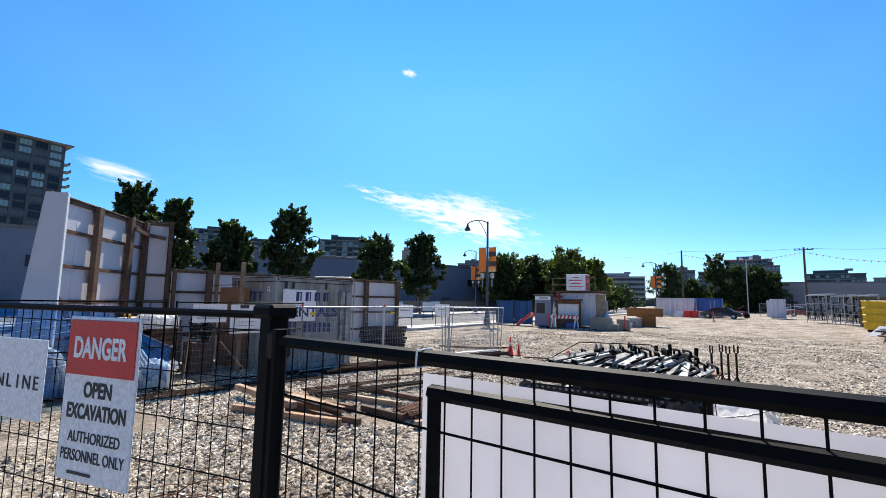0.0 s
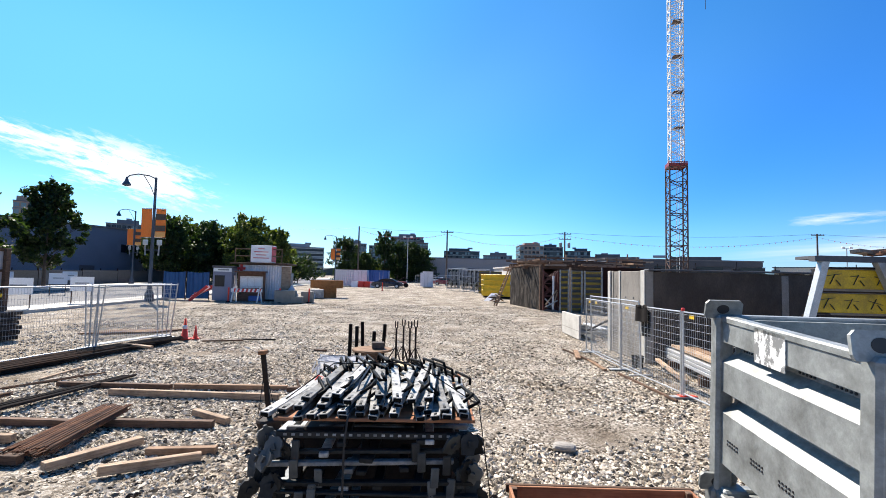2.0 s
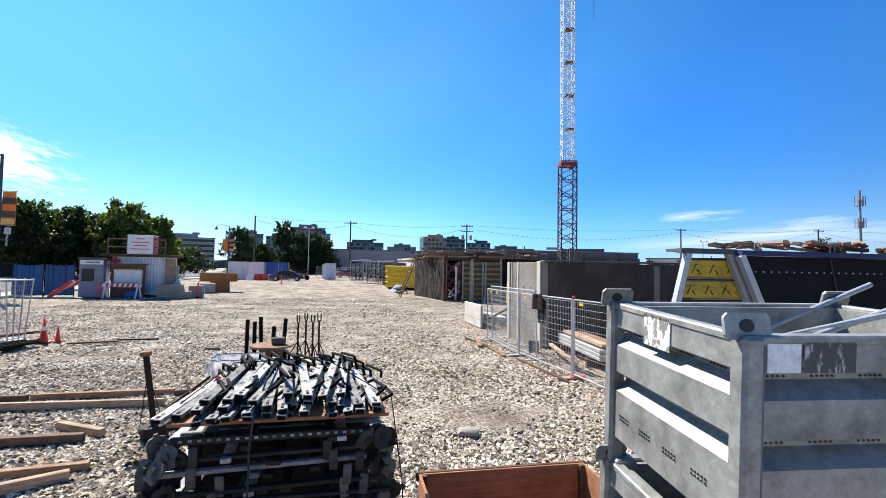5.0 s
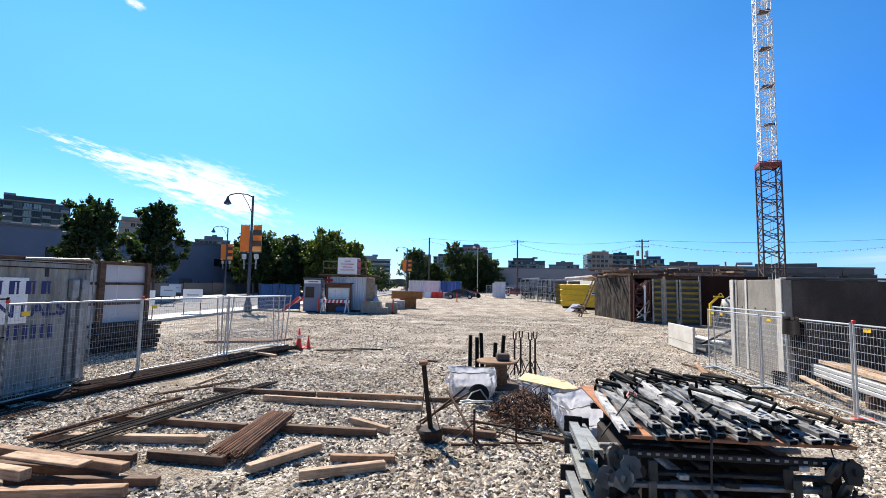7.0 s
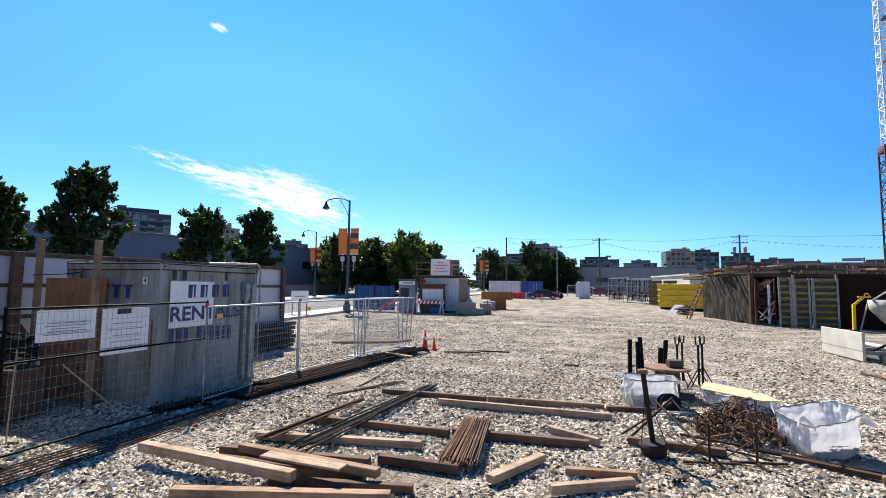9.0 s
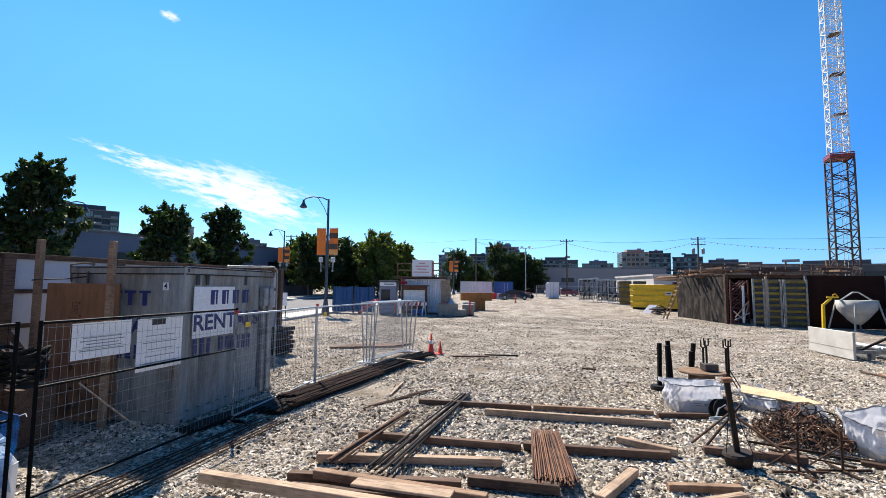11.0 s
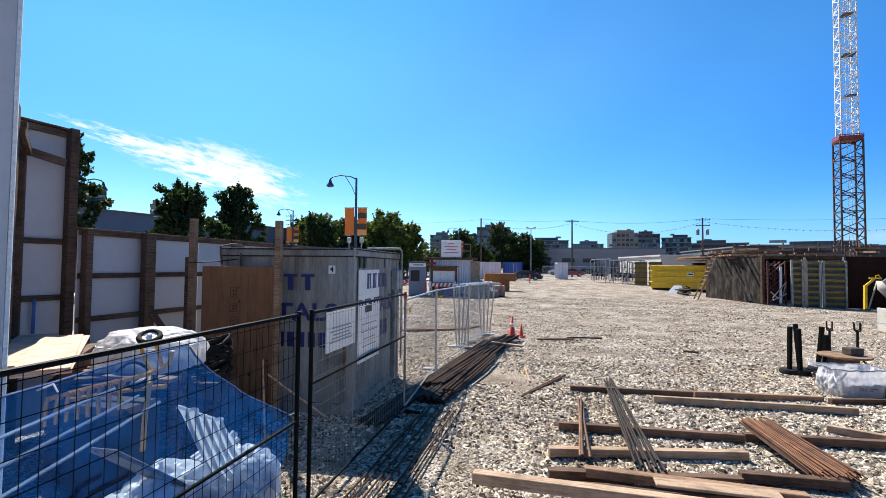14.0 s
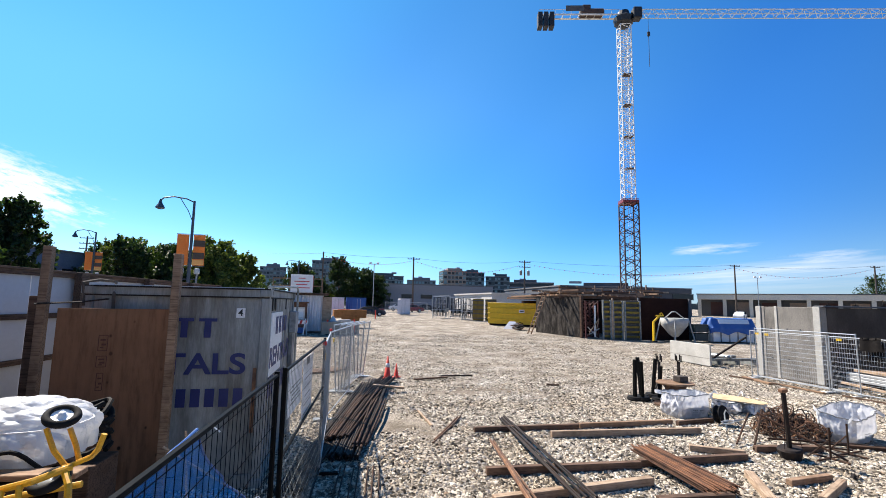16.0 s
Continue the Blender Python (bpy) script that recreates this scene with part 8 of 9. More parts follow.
for k in range(70):
    x, y = rng_.uniform(-0.1, 8.6), rng_.uniform(-0.6, 6)
    part("joist", Geo().box((0, 0, 0), (rng_.uniform(1.0, 3.2), 0.11, 0.13), pose(x, y, 0.42 + rng_.uniform(0, 0.4), 0, rng_.uniform(-2, 2), rng_.choice((0, 0, 0, 4, -5, 90)))), (LUMBER_PALE, LUMBER_OLD, LUMBER, LUMBER_OLD)[k % 4], deck)
for k in range(6):
    part("edge_board", Geo().box((0, 0, 0), (0.15, 2.0, 0.12), pose(-0.05 + 0.02 * k, 1.5 + 2.1 * k, 0.42)), LUMBER, deck)

# ---- trestles of formwork at the right ----
tr = thing("form_trestle", pose(5.4, 9.3, 0), "yellow formwork panels in a slanted galvanised trestle", "trestle")
for x0, x1, y in ((0.08, 0.88, 0.0), (3.14, 1.86, 0.0), (3.34, 2.04, 0.1)):
    if True:
        part("leg", Geo().bar((x0, y, 0), (x1, y, 2.92), 0.13, 0.13), GALV_BRIGHT, tr)
part("top_beam", Geo().box((1.4, 0.0, 2.92), (1.5, 0.16, 0.1)).box((1.4, 0.25, 2.95), (1.3, 0.6, 0.06)), WALL_DARK, tr)
for k in range(6):
    z = 0.3 + 0.45 * k
    x0, x1 = 0.1 + 0.28 * z, 3.2 - 0.45 * z
    part("form_panel", Geo().box(((x0 + x1) / 2, 0.12, z), (x1 - x0, 0.07, 0.36), b=0.01), YELLOW_FORM, tr)
    part("shelf", Geo().box(((x0 + x1) / 2, 0.1, z + 0.21), (x1 - x0, 0.12, 0.03)), DARK_STEEL, tr)
    if k > 2:
        for j in range(3):
            c = x0 + 0.22 + 0.44 * j
            part("dark_mark", Geo().bar((c, 0.082, z - 0.1), (c + 0.1, 0.082, z + 0.09), 0.03, 0.008).bar((c - 0.05, 0.082, z + 0.06), (c + 0.22, 0.082, z + 0.1 - 0.06 * j), 0.025, 0.008).bar((c + 0.12, 0.082, z - 0.02), (c + 0.2, 0.082, z - 0.12), 0.04, 0.008), INK, tr)
dp = thing("dark_form_unit", pose(7.5, 9.15, 0), "large black formwork unit with a blue edge and timber on top", "formwork unit")
part("face", Geo().prism([(1.25, 0), (8.5, 0), (8.5, 2.84), (-0.05, 2.84)], 0, 0.08), surf("black_form_sheet", (0.011, 0.012, 0.013), 0.8, stain=(0.024, 0.025, 0.026), scale=1.2, fine=30, bump=0.08, spec=0.12), dp)
part("blue_edge", Geo().box((4.2, -0.02, 2.9), (8.6, 0.14, 0.11)), surf("navy_steel", (0.012, 0.024, 0.11), 0.6, scale=3, fine=40, bump=0.1), dp)
part("body", Geo().prism([(1.3, 0), (8.5, 0), (8.5, 2.8), (0.1, 2.8)], 0.1, 2.2), WALL_DARK, dp)
part("slant_edge", Geo().bar((-0.1, -0.03, 2.84), (1.2, -0.03, 0), 0.14, 0.14), GALV_BRIGHT, dp)
part("joint_line", Geo().bar((2.25, -0.02, 2.8), (2.9, -0.02, 0), 0.03), INK, dp)
for j in range(28):
    part("rivet", Geo().box((0.3 + 0.2 * j, -0.012, 2.5), (0.03, 0.02, 0.03)), GALV_BRIGHT, dp)
rt = random.Random(31)
for k in range(46):
    n = rt.uniform(0.3, 1.5)
    g = Geo().box((0, 0, 0), (n, rt.uniform(0.08, 0.2), rt.uniform(0.03, 0.09)), pose(0.1 + 8.2 * rt.random(), 0.15 + 0.9 * rt.random(), 3.02 + 0.2 * rt.random(), rt.uniform(-25, 25), rt.uniform(-9, 9), rt.uniform(-40, 40)), b=0.005)
    part("timber_offcut", g, (LUMBER, LUMBER_OLD, LUMBER_PALE, PLY_RED)[rt.randrange(4)], dp)
for k in range(4):
    part("lifting_eye", Geo().tube([(0.4 + 2 * k, 0.1, 2.95), (0.42 + 2 * k, 0.1, 3.12), (0.52 + 2 * k, 0.1, 3.12), (0.54 + 2 * k, 0.1, 2.95)], 0.018, 6), FORM_GREY, dp)

# galvanised planks behind the right fence
pk = thing("plank_bundle", pose(5.62, 14.1, 0, 0, 0, -97), "bundle of galvanised scaffold planks with timbers on top", "plank bundle")
for x in (0.4, 2.4):
    part("bearer", Geo().box((x, 0.35, 0.12), (0.12, 0.9, 0.24)), LUMBER_OLD, pk)
for k in range(3):
    part("plank", Geo().box((1.4, 0.35, 0.29 + 0.1 * k), (3.2, 0.7, 0.085), b=0.01), GALV_BRIGHT, pk)
part("top_timber", Geo().box((1.5, 0.2, 0.62), (2.9, 0.25, 0.08), b=0.006), LUMBER_PALE, pk)
part("top_timber", Geo().box((1.3, 0.5, 0.62), (2.6, 0.22, 0.08), b=0.006), LUMBER, pk)
pk2 = thing("plank_bundle", pose(6.3, 13.9, 0, 0, 0, -98), "low bundle of grey steel planks on the gravel", "plank bundle")
for k in range(2):
    part("plank", Geo().box((1.4, 0.3, 0.07 + 0.1 * k), (3.4, 0.6, 0.085), b=0.01), FORM_GREY, pk2)
single("black_bucket", Geo().lathe([(0.14, 0), (0.17, 0.32), (0.15, 0.32), (0.12, 0.03)], 14), RUBBER, pose(4.72, 14.0, 0), "black plastic bucket behind the mesh fence", "bucket")


# ---- posts, bags and odds in the yard ----
def square_post(x, y, h, lean):
    t = thing("steel_post", pose(x, y, 0, lean, lean * 0.4, 20), "black square steel post on a base plate", "steel post", "black steel posts")
    part("upright", Geo().box((0, 0, h / 2), (0.085, 0.085, h), b=0.008), BLACK_PAINT, t)
    part("base_plate", Geo().lathe([(0.1, 0.0), (0.2, 0.0), (0.22, 0.04), (0.2, 0.1), (0.12, 0.11), (0.05, 0.1)], 18), RUBBER, t, "black rubber base ring")


for x, y, h, l in ((-3.27, 12.93, 1.13, 1), (-3.07, 12.87, 1.08, -1), (-2.94, 13.12, 1.17, -4), (-2.63, 12.74, 0.98, 3), (-2.46, 13.3, 1.12, 5)):
    square_post(x, y, h, l)


def fork_stand(x, y, h):
    t = thing("fork_stand", pose(x, y, 0, 0, 0, 25 * x), "dark rusty steel stand with a forked head and tripod legs", "fork stand", "fork stands")
    part("stem", Geo().tube([(0, 0, 0.05), (0, 0, h)], 0.026, 8), DARK_STEEL, t)
    part("fork", Geo().tube([(-0.06, 0, h + 0.2), (-0.055, 0, h + 0.03), (0, 0, h), (0.055, 0, h + 0.03), (0.06, 0, h + 0.2)], 0.018, 6), DARK_STEEL, t)
    for a in range(3):
        part("leg", Geo().tube([(0, 0, 0.5), (0.3 * math.cos(a * 2.09), 0.3 * math.sin(a * 2.09), 0.0)], 0.014, 5), DARK_STEEL, t)


for x, y, h in ((-2.1, 13.45, 0.98), (-1.93, 13.75, 1.0), (-1.70, 13.1, 1.02), (-1.56, 13.35, 1.03)):
    fork_stand(x, y, h)

spool = thing("cable_spool", pose(-2.55, 12.15, 0), "wooden cable spool standing on end with a block on it", "cable spool")
part("top_disc", Geo().lathe([(0.0, 0.575), (0.48, 0.575), (0.49, 0.6), (0.48, 0.62), (0, 0.62)], 26), LUMBER, spool)
part("bottom_disc", Geo().lathe([(0.0, 0.0), (0.55, 0.0), (0.55, 0.05), (0, 0.05)], 26), LUMBER_OLD, spool)
part("drum", Geo().lathe([(0.26, 0.05), (0.26, 0.56)], 18), LUMBER_OLD, spool)
single("wood_block", Geo().box((0, 0, 0.09), (0.30, 0.24, 0.15), b=0.012), CONCRETE_DARK, pose(-2.40, 12.12, 0.622, 0, 0, 12), "grey concrete block on the spool's disc", "block")


def bulk_bag(m, w, d, h, seed, label, flare=1.0, slump=0.0, fill=0.55):
    """An open woven bag: creased walls, a bound rim, loops at the corners."""
    t = thing("bulk_bag", m, label, "bulk bag", "bulk bags")
    rng = random.Random(seed)

    def outline(u, v):
        a = 2 * math.pi * u
        c, s = math.cos(a), math.sin(a)
        k = (abs(c) ** 4 + abs(s) ** 4) ** -0.25
        q = Vector((c * 1.6, s * 1.6, v * 1.1 + seed * 7.0))
        crease = 0.10 * (abs(noise.noise(q * 1.5)) - 0.2) + 0.12 * (abs(noise.noise(Vector((q.x * 3.2, q.y * 3.2, q.z * 2.3)))) - 0.2) + 0.06 * (abs(noise.noise(q * 6.1)) - 0.2)
        f = (0.90 + (flare - 0.90) * v + 0.10 * math.sin(math.pi * min(1, v * 1.3))) * (1 + crease)
        z = h * v * (1 + slump * (0.5 * c + 0.3 * math.sin(2 * a + seed)) * v) + 0.05 * h * noise.noise(q * 2.1) * v
        return Vector((w / 2 * c * k * f, d / 2 * s * k * f, z))

    nu, nv = 104, 26
    grid = [[outline(i / nu, j / nv) for j in range(nv + 1)] for i in range(nu)]
    for row in grid:
        for j in range(1, nv):
            row[j] += Vector((rng.uniform(-1, 1), rng.uniform(-1, 1), rng.uniform(-1, 1))) * 0.004
    vs = [p for row in grid for p in row]
    fs = []
    for i in range(nu):
        for j in range(nv):
            p, q = i * (nv + 1) + j, ((i + 1) % nu) * (nv + 1) + j
            fs += [(p, q, q + 1), (p, q + 1, p + 1)] if (i + j) % 2 else [(p, q, p + 1), (q, q + 1, p + 1)]
    part("body", Geo().add(vs, fs), BAG_WHITE, t, "", True)
    part("rim", Geo().tube([tuple(grid[i][nv]) for i in range(nu)], 0.012, 5, close=True), FORM_GREY, t, "grey bound rim")
    part("filling", Geo().sheet(lambda u, v: ((outline(u, fill).x) * 0.96 * v, (outline(u, fill).y) * 0.96 * v, h * (fill + 0.08 * (1 - v) + 0.04 * math.sin(9 * u + 5 * v))), 28, 6), BAG_OLD, t)
    for k in range(4):
        i = int(nu * (0.125 + 0.25 * k))
        p = grid[i][nv]
        out = Vector((p.x, p.y, 0)).normalized()
        up, away, fall = rng.uniform(0.05, 0.2), rng.uniform(0.05, 0.2), rng.uniform(-0.35, 0.05)
        side = Vector((-out.y, out.x, 0))
        q = p - side * 0.1
        e = p + side * 0.12
        part("loop", Geo().sheet(lambda u, v: tuple(q.lerp(e, u) + out * (away * math.sin(math.pi * u) + 0.01) + Vector((0, 0, (up + (fall if away > 0.12 else 0)) * math.sin(math.pi * u) - 0.07 * v))), 10, 1), SIGN_WHITE, t, "white lifting loop")
        lo = grid[i][2]
        part("corner_band", Geo().sheet(lambda u, v: tuple(grid[i][min(nv, int(u * nv + 0.5))] + out * 0.012 + side * 0.07 * (v - 0.5)), nv, 1), SIGN_WHITE, t)
    for j, ww in ((9, 5), (7, 4)):
        part("pale_print", Geo().sheet(lambda u, v: tuple(grid[int(nu * 0.75) - 4 + int(u * ww * 2 + 0.5)][j] * 1.012 + Vector((0, 0, 0.018 * v))), ww, 1), FORM_GREY, t)
    return t


bulk_bag(pose(-3.06, 11.12, 0, 0, 0, 5), 0.98, 0.74, 0.54, 1, "white woven bulk bag half full of rubble", 1.02, 0.03)
bulk_bag(pose(-1.02, 8.88, 0, 4, -5, 12), 0.74, 0.66, 0.58, 2, "crumpled white woven bulk bag slumped on the gravel", 1.2, 0.2, 0.3)
bulk_bag(pose(-1.55, 11.5, 0, 0, 0, 40), 0.8, 0.6, 0.27, 3, "low white woven bag under a plywood offcut", 1.0, 0.1)
bulk_bag(pose(-1.08, 11.25, 0, 0, 0, 10), 0.5, 0.5, 0.25, 4, "low white woven bag under a plywood offcut", 1.0, 0.1)
single("plywood_offcut", Geo().prism([(0, -0.30), (1.0, -0.32), (1.4, 0.02), (1.2, 0.3), (0.1, 0.34)], -0.008, 0.008, pose(0, 0, 0, 90)), wood("yellow_plywood", (0.60, 0.45, 0.27), (0.48, 0.34, 0.19), vary=0.05), pose(-1.98, 11.7, 0.36, 3, 4, -29), "pale yellow plywood offcut lying on bags", "plywood")

heap = thing("wire_heap", pose(-1.9, 9.35, 0), "tangled heap of rusty bent reinforcing ties", "rebar heap")
rng = random.Random(31)
for k in range(230):
    a, rr = rng.uniform(0, 6.28), 0.66 * math.sqrt(rng.random())
    z = rng.uniform(0.02, 0.50) * (1 - (rr / 0.74) ** 2) + 0.03
    q = rng.uniform(0.08, 0.19)
    m = pose(rr * math.cos(a), rr * math.sin(a), z, rng.uniform(-80, 80), rng.uniform(-60, 60), rng.uniform(0, 360))
    e, turn = rng.uniform(0.45, 0.9), rng.uniform(4.2, 6.0)
    part("bent_tie", Geo().tube([(q * math.cos(b), q * e * math.sin(b), 0.03 * math.sin(2 * b + k)) for b in np.linspace(0, turn, 9)], 0.0095, 4, m), RUST if k % 3 else DARK_STEEL, heap)
heap2 = thing("wire_heap", pose(-4.3, 1.95, 0), "coil of rusty tie wire heaped behind the fence", "rebar heap")
for k in range(40):
    a, rr = rng.uniform(0, 6.28), 0.35 * math.sqrt(rng.random())
    q = rng.uniform(0.12, 0.25)
    m = pose(rr * math.cos(a), rr * math.sin(a), rng.uniform(0.02, 0.3), rng.uniform(-40, 40), rng.uniform(-40, 40), rng.uniform(0, 360))
    part("bent_tie", Geo().tube([(q * math.cos(b), q * math.sin(b), 0.02 * b) for b in np.linspace(0, 5.5, 12)], 0.006, 5, m), RUST, heap2)

reel = thing("hose_reel", pose(-2.85, 10.2, 0, 0, 0, 20), "black cable reel on a bent wire stand", "cable reel")
part("drum", Geo().lathe([(0.03, -0.08), (0.2, -0.08), (0.2, -0.06), (0.11, -0.05), (0.11, 0.05), (0.2, 0.06), (0.2, 0.08), (0.03, 0.08)], 22, pose(0, 0, 0.22, 78)), RUBBER, reel)
part("stand", Geo().tube([(-0.5, -0.4, 0.0), (-0.2, -0.2, 0.3), (0, -0.12, 0.34), (0.2, -0.3, 0.05), (0.25, -0.6, 0.0)], 0.016, 6), GALV, reel)
part("hose", Geo().tube([(-0.45 + 0.03 * k + 0.18 * math.sin(k * 0.9), -0.35 + 0.09 * math.cos(k * 1.1), 0.16 + 0.03 * math.sin(k)) for k in range(16)], 0.014, 6), GALV_BRIGHT, reel)

stake = thing("steel_stake", pose(-3.42, 7.9, 0, 3, -7, 0), "rusty steel stake set in a concrete pail", "steel stake")
part("upright", Geo().box((0, 0, 0.62), (0.07, 0.05, 1.12), b=0.006), DARK_STEEL, stake)
part("head", Geo().box((0, 0, 1.2), (0.13, 0.1, 0.06), b=0.01), RUST, stake)
part("base", Geo().lathe([(0.16, 0.0), (0.2, 0.16), (0.18, 0.19), (0, 0.19)], 16), DARK_STEEL, stake)
part("wire_guy", Geo().tube([(0, 0, 0.95), (-0.16, -0.05, 0.2)], 0.006, 4).tube([(0, 0, 0.95), (0.16, -0.1, 0.2)], 0.006, 4), DARK_STEEL, stake)


def loose_bar(x0, y0, z0, x1, y1, z1, r, label="rusty steel bar leaning across the timbers", mat=None):
    single("steel_bar", Geo().tube([(x0, y0, z0), (x1, y1, z1)], r, 6), mat or RUST_PIPE, Matrix(), label, "steel bar", "loose steel bars")


loose_bar(-3.75, 8.35, 0.04, -3.0, 8.9, 0.62, 0.02)
loose_bar(-3.3, 8.7, 0.6, -2.62, 7.55, 0.03, 0.02)
loose_bar(-3.8, 8.7, 0.03, -2.95, 9.3, 0.45, 0.018)
loose_bar(-2.75, 8.6, 0.04, -1.9, 8.05, 0.04, 0.016)
loose_bar(-2.9, 8.9, 0.05, -1.3, 8.25, 0.05, 0.02)
loose_bar(-2.0, 8.48, 0.04, -0.72, 7.95, 0.05, 0.022, mat=DARK_STEEL)
for x, y in ((-2.12, 7.95), (-2.75, 7.75)):
    t = thing("bar_stand", pose(x, y, 0, 0, 0, 10), "low rusty stand welded from steel bars", "bar stand", "bar stands")
    part("upright", Geo().tube([(0, 0, 0), (0, 0, 0.55)], 0.018, 6), RUST_PIPE, t)
    part("foot", Geo().tube([(-0.35, 0, 0.02), (0.4, 0.02, 0.02)], 0.018, 6).tube([(0, -0.3, 0.02), (0, 0.3, 0.02)], 0.018, 6), RUST_PIPE, t)
    part("brace", Geo().tube([(-0.3, 0.2, 0.02), (0, 0, 0.35)], 0.012, 5), RUST_PIPE, t)
rock = Geo().sheet(lambda u, v: ((0.18 + 0.05 * noise.noise(Vector((5 * math.cos(6.283 * u), 5 * math.sin(6.283 * u), 3 * v)))) * math.cos(6.283 * u) * math.sin(math.pi * v), 0.13 * math.sin(6.283 * u) * math.sin(math.pi * v) * (1 + 0.15 * math.cos(12 * u)), 0.06 - 0.07 * math.cos(math.pi * v)), 14, 8)
single("stone_slab", rock, CONCRETE, pose(0.98, 7.35, -0.015, 0, 0, -20), "pale flat lump of concrete on the gravel", "rock")
for x, y, s in ((-3.3, 6.9, 0.07), (-4.0, 5.6, 0.06), (-6.2, 5.0, 0.08)):
    single("dark_rag", Geo().sheet(lambda u, v: (s * 2 * (u - 0.5) + 0.02 * math.sin(9 * v), s * 1.4 * (v - 0.5), 0.02 + s * 0.8 * abs(math.sin(6 * u) * math.cos(5 * v))), 8, 8), DARK_STEEL, pose(x, y, 0, 0, 0, 30), "crumpled dark scrap on the gravel", "scrap", "scraps", smooth=True)

# ---- mats and boards before the hoarding's end ----
# Near-black timber colour for the stacked mats.
MAT_DARK = wood("dark_mat_timber", (0.045, 0.040, 0.036), (0.022, 0.019, 0.017), vary=0.5)
mats = thing("mat_stack", pose(-16.75, 14.2, 0, 0, 0, 71), "dark stack of timber crane mats", "mat stack")
for k in range(6):
    for j in range(4):
        part("mat_beam", Geo().box((1.15 + 0.05 * ((k * 7 + j) % 3), -0.2 - 0.3 * j, 0.12 + 0.16 * k), (2.2, 0.28, 0.13), b=0.01), MAT_DARK, mats)
    for x in (0.2, 0.8, 1.4, 2.0):
        part("bolt_plate", Geo().box((x, -1.245, 0.12 + 0.16 * k), (0.1, 0.012, 0.08), b=0.003), DARK_STEEL, mats)
single("plastic_sheet", Geo().sheet(lambda u, v: (0.9 * u, 0.5 * v, 0.12 * abs(math.sin(5 * u + 3 * v)) + 0.06 * math.sin(11 * v)), 16, 12), FILM_WHITE, pose(-15.95, 14.1, 1.0, 0, 0, 60), "crumpled clear plastic on the mats", "plastic sheet", smooth=True)
for k in range(5):
    beam(-14.2 + 0.12 * k, 17.6 + 0.25 * k, -11.8 + 0.1 * k, 18.6 + 0.22 * k, LUMBER_OLD if k % 2 else LUMBER, 0.14, 0.06, 0.02, label="weathered plank lying behind the mesh fence", group="planks behind the fence")

# ---- blue film on the fence, and the pile behind it ----
HANG = [(0.0, 0.05), (0.76, 0.06), (0.83, 0.50), (0.89, 0.20), (0.94, 0.34), (1.0, 0.12)]


def film(u, v):
    y = 1.2 + 3.55 * u
    top = 1.98 - 0.05 * math.sin(3.1 * u)
    if u > 0.575:
        top = 1.95 - 0.98 * ((u - 0.575) / 0.425) ** 0.75
    elif u < 0.5:
        top = 1.86 + 0.09 * (u / 0.575) ** 1.3
    z = top - (top - 0.08) * v
    low = 0.05               # the loose lower edge hangs in a point, with a flap at the end
    for (a, za), (b, zb) in zip(HANG, HANG[1:]):
        if a <= u <= b:
            low = za + (zb - za) * (u - a) / (b - a)
    z = top - (top - low) * v
    q = Vector((u * 2.6 - v * 1.1, v * 0.9 + u, 2.0))
    x = -11.93 - 0.16 * v * (0.4 + abs(noise.noise(q * 1.3))) - 0.05 * abs(noise.noise(q * 3.3)) - 0.10 * math.sin(3.14 * v) * math.sin(3.14 * u)
    return (x, y, z)


tarp = thing("blue_plastic_film", Matrix(), "translucent blue plastic film tied behind the fence", "plastic film")
part("sheet", Geo().sheet(film, 100, 50), FILM_BLUE, tarp, "", True)
part("hem", Geo().tube([film(k / 40, 0.0) for k in range(41)], 0.007, 5), TARP_BLUE, tarp)
for u in (0.02, 0.28, 0.575, 0.995):
    p = Vector(film(u, 0.01))
    part("tie", Geo().tube([tuple(p), (p.x + 0.07, p.y + 0.02, p.z + 0.03), (p.x + 0.12, p.y, p.z)], 0.005, 4), SIGN_WHITE, tarp)


GOODS = surf("wrapped_goods", (0.50, 0.50, 0.50), 0.7, stain=(0.22, 0.21, 0.20), amount=0.9, scale=5, fine=30, bump=0.1)


def lumpy(w, d, h, seed):
    """Plastic sheeting crumpled over goods, with sharp folds."""
    def skin(u, v):
        a, e = 6.283 * u, math.pi * 0.5 * v
        p = Vector((math.cos(a) * math.sin(e + 0.02), math.sin(a) * math.sin(e + 0.02), math.cos(e)))
        q = p * 1.5 + Vector((seed * 5.3, 0, 0))
        q = Vector((q.x, q.y + 0.4 * q.z, q.z * 0.6))
        f = 1 + 0.26 * (abs(noise.noise(q * 1.2)) - 0.25) + 0.15 * (abs(noise.noise(q * 2.5 + Vector((0, 3, 1)))) - 0.22) + 0.04 * (abs(noise.noise(q * 5.4)) - 0.2)
        k = (abs(math.cos(a)) ** 4 + abs(math.sin(a)) ** 4) ** -0.2
        return (w * p.x * f * k, d * p.y * f * k, h * (p.z ** 0.6 if p.z > 0 else 0) * (0.85 + 0.3 * (f - 0.85)))
    return skin


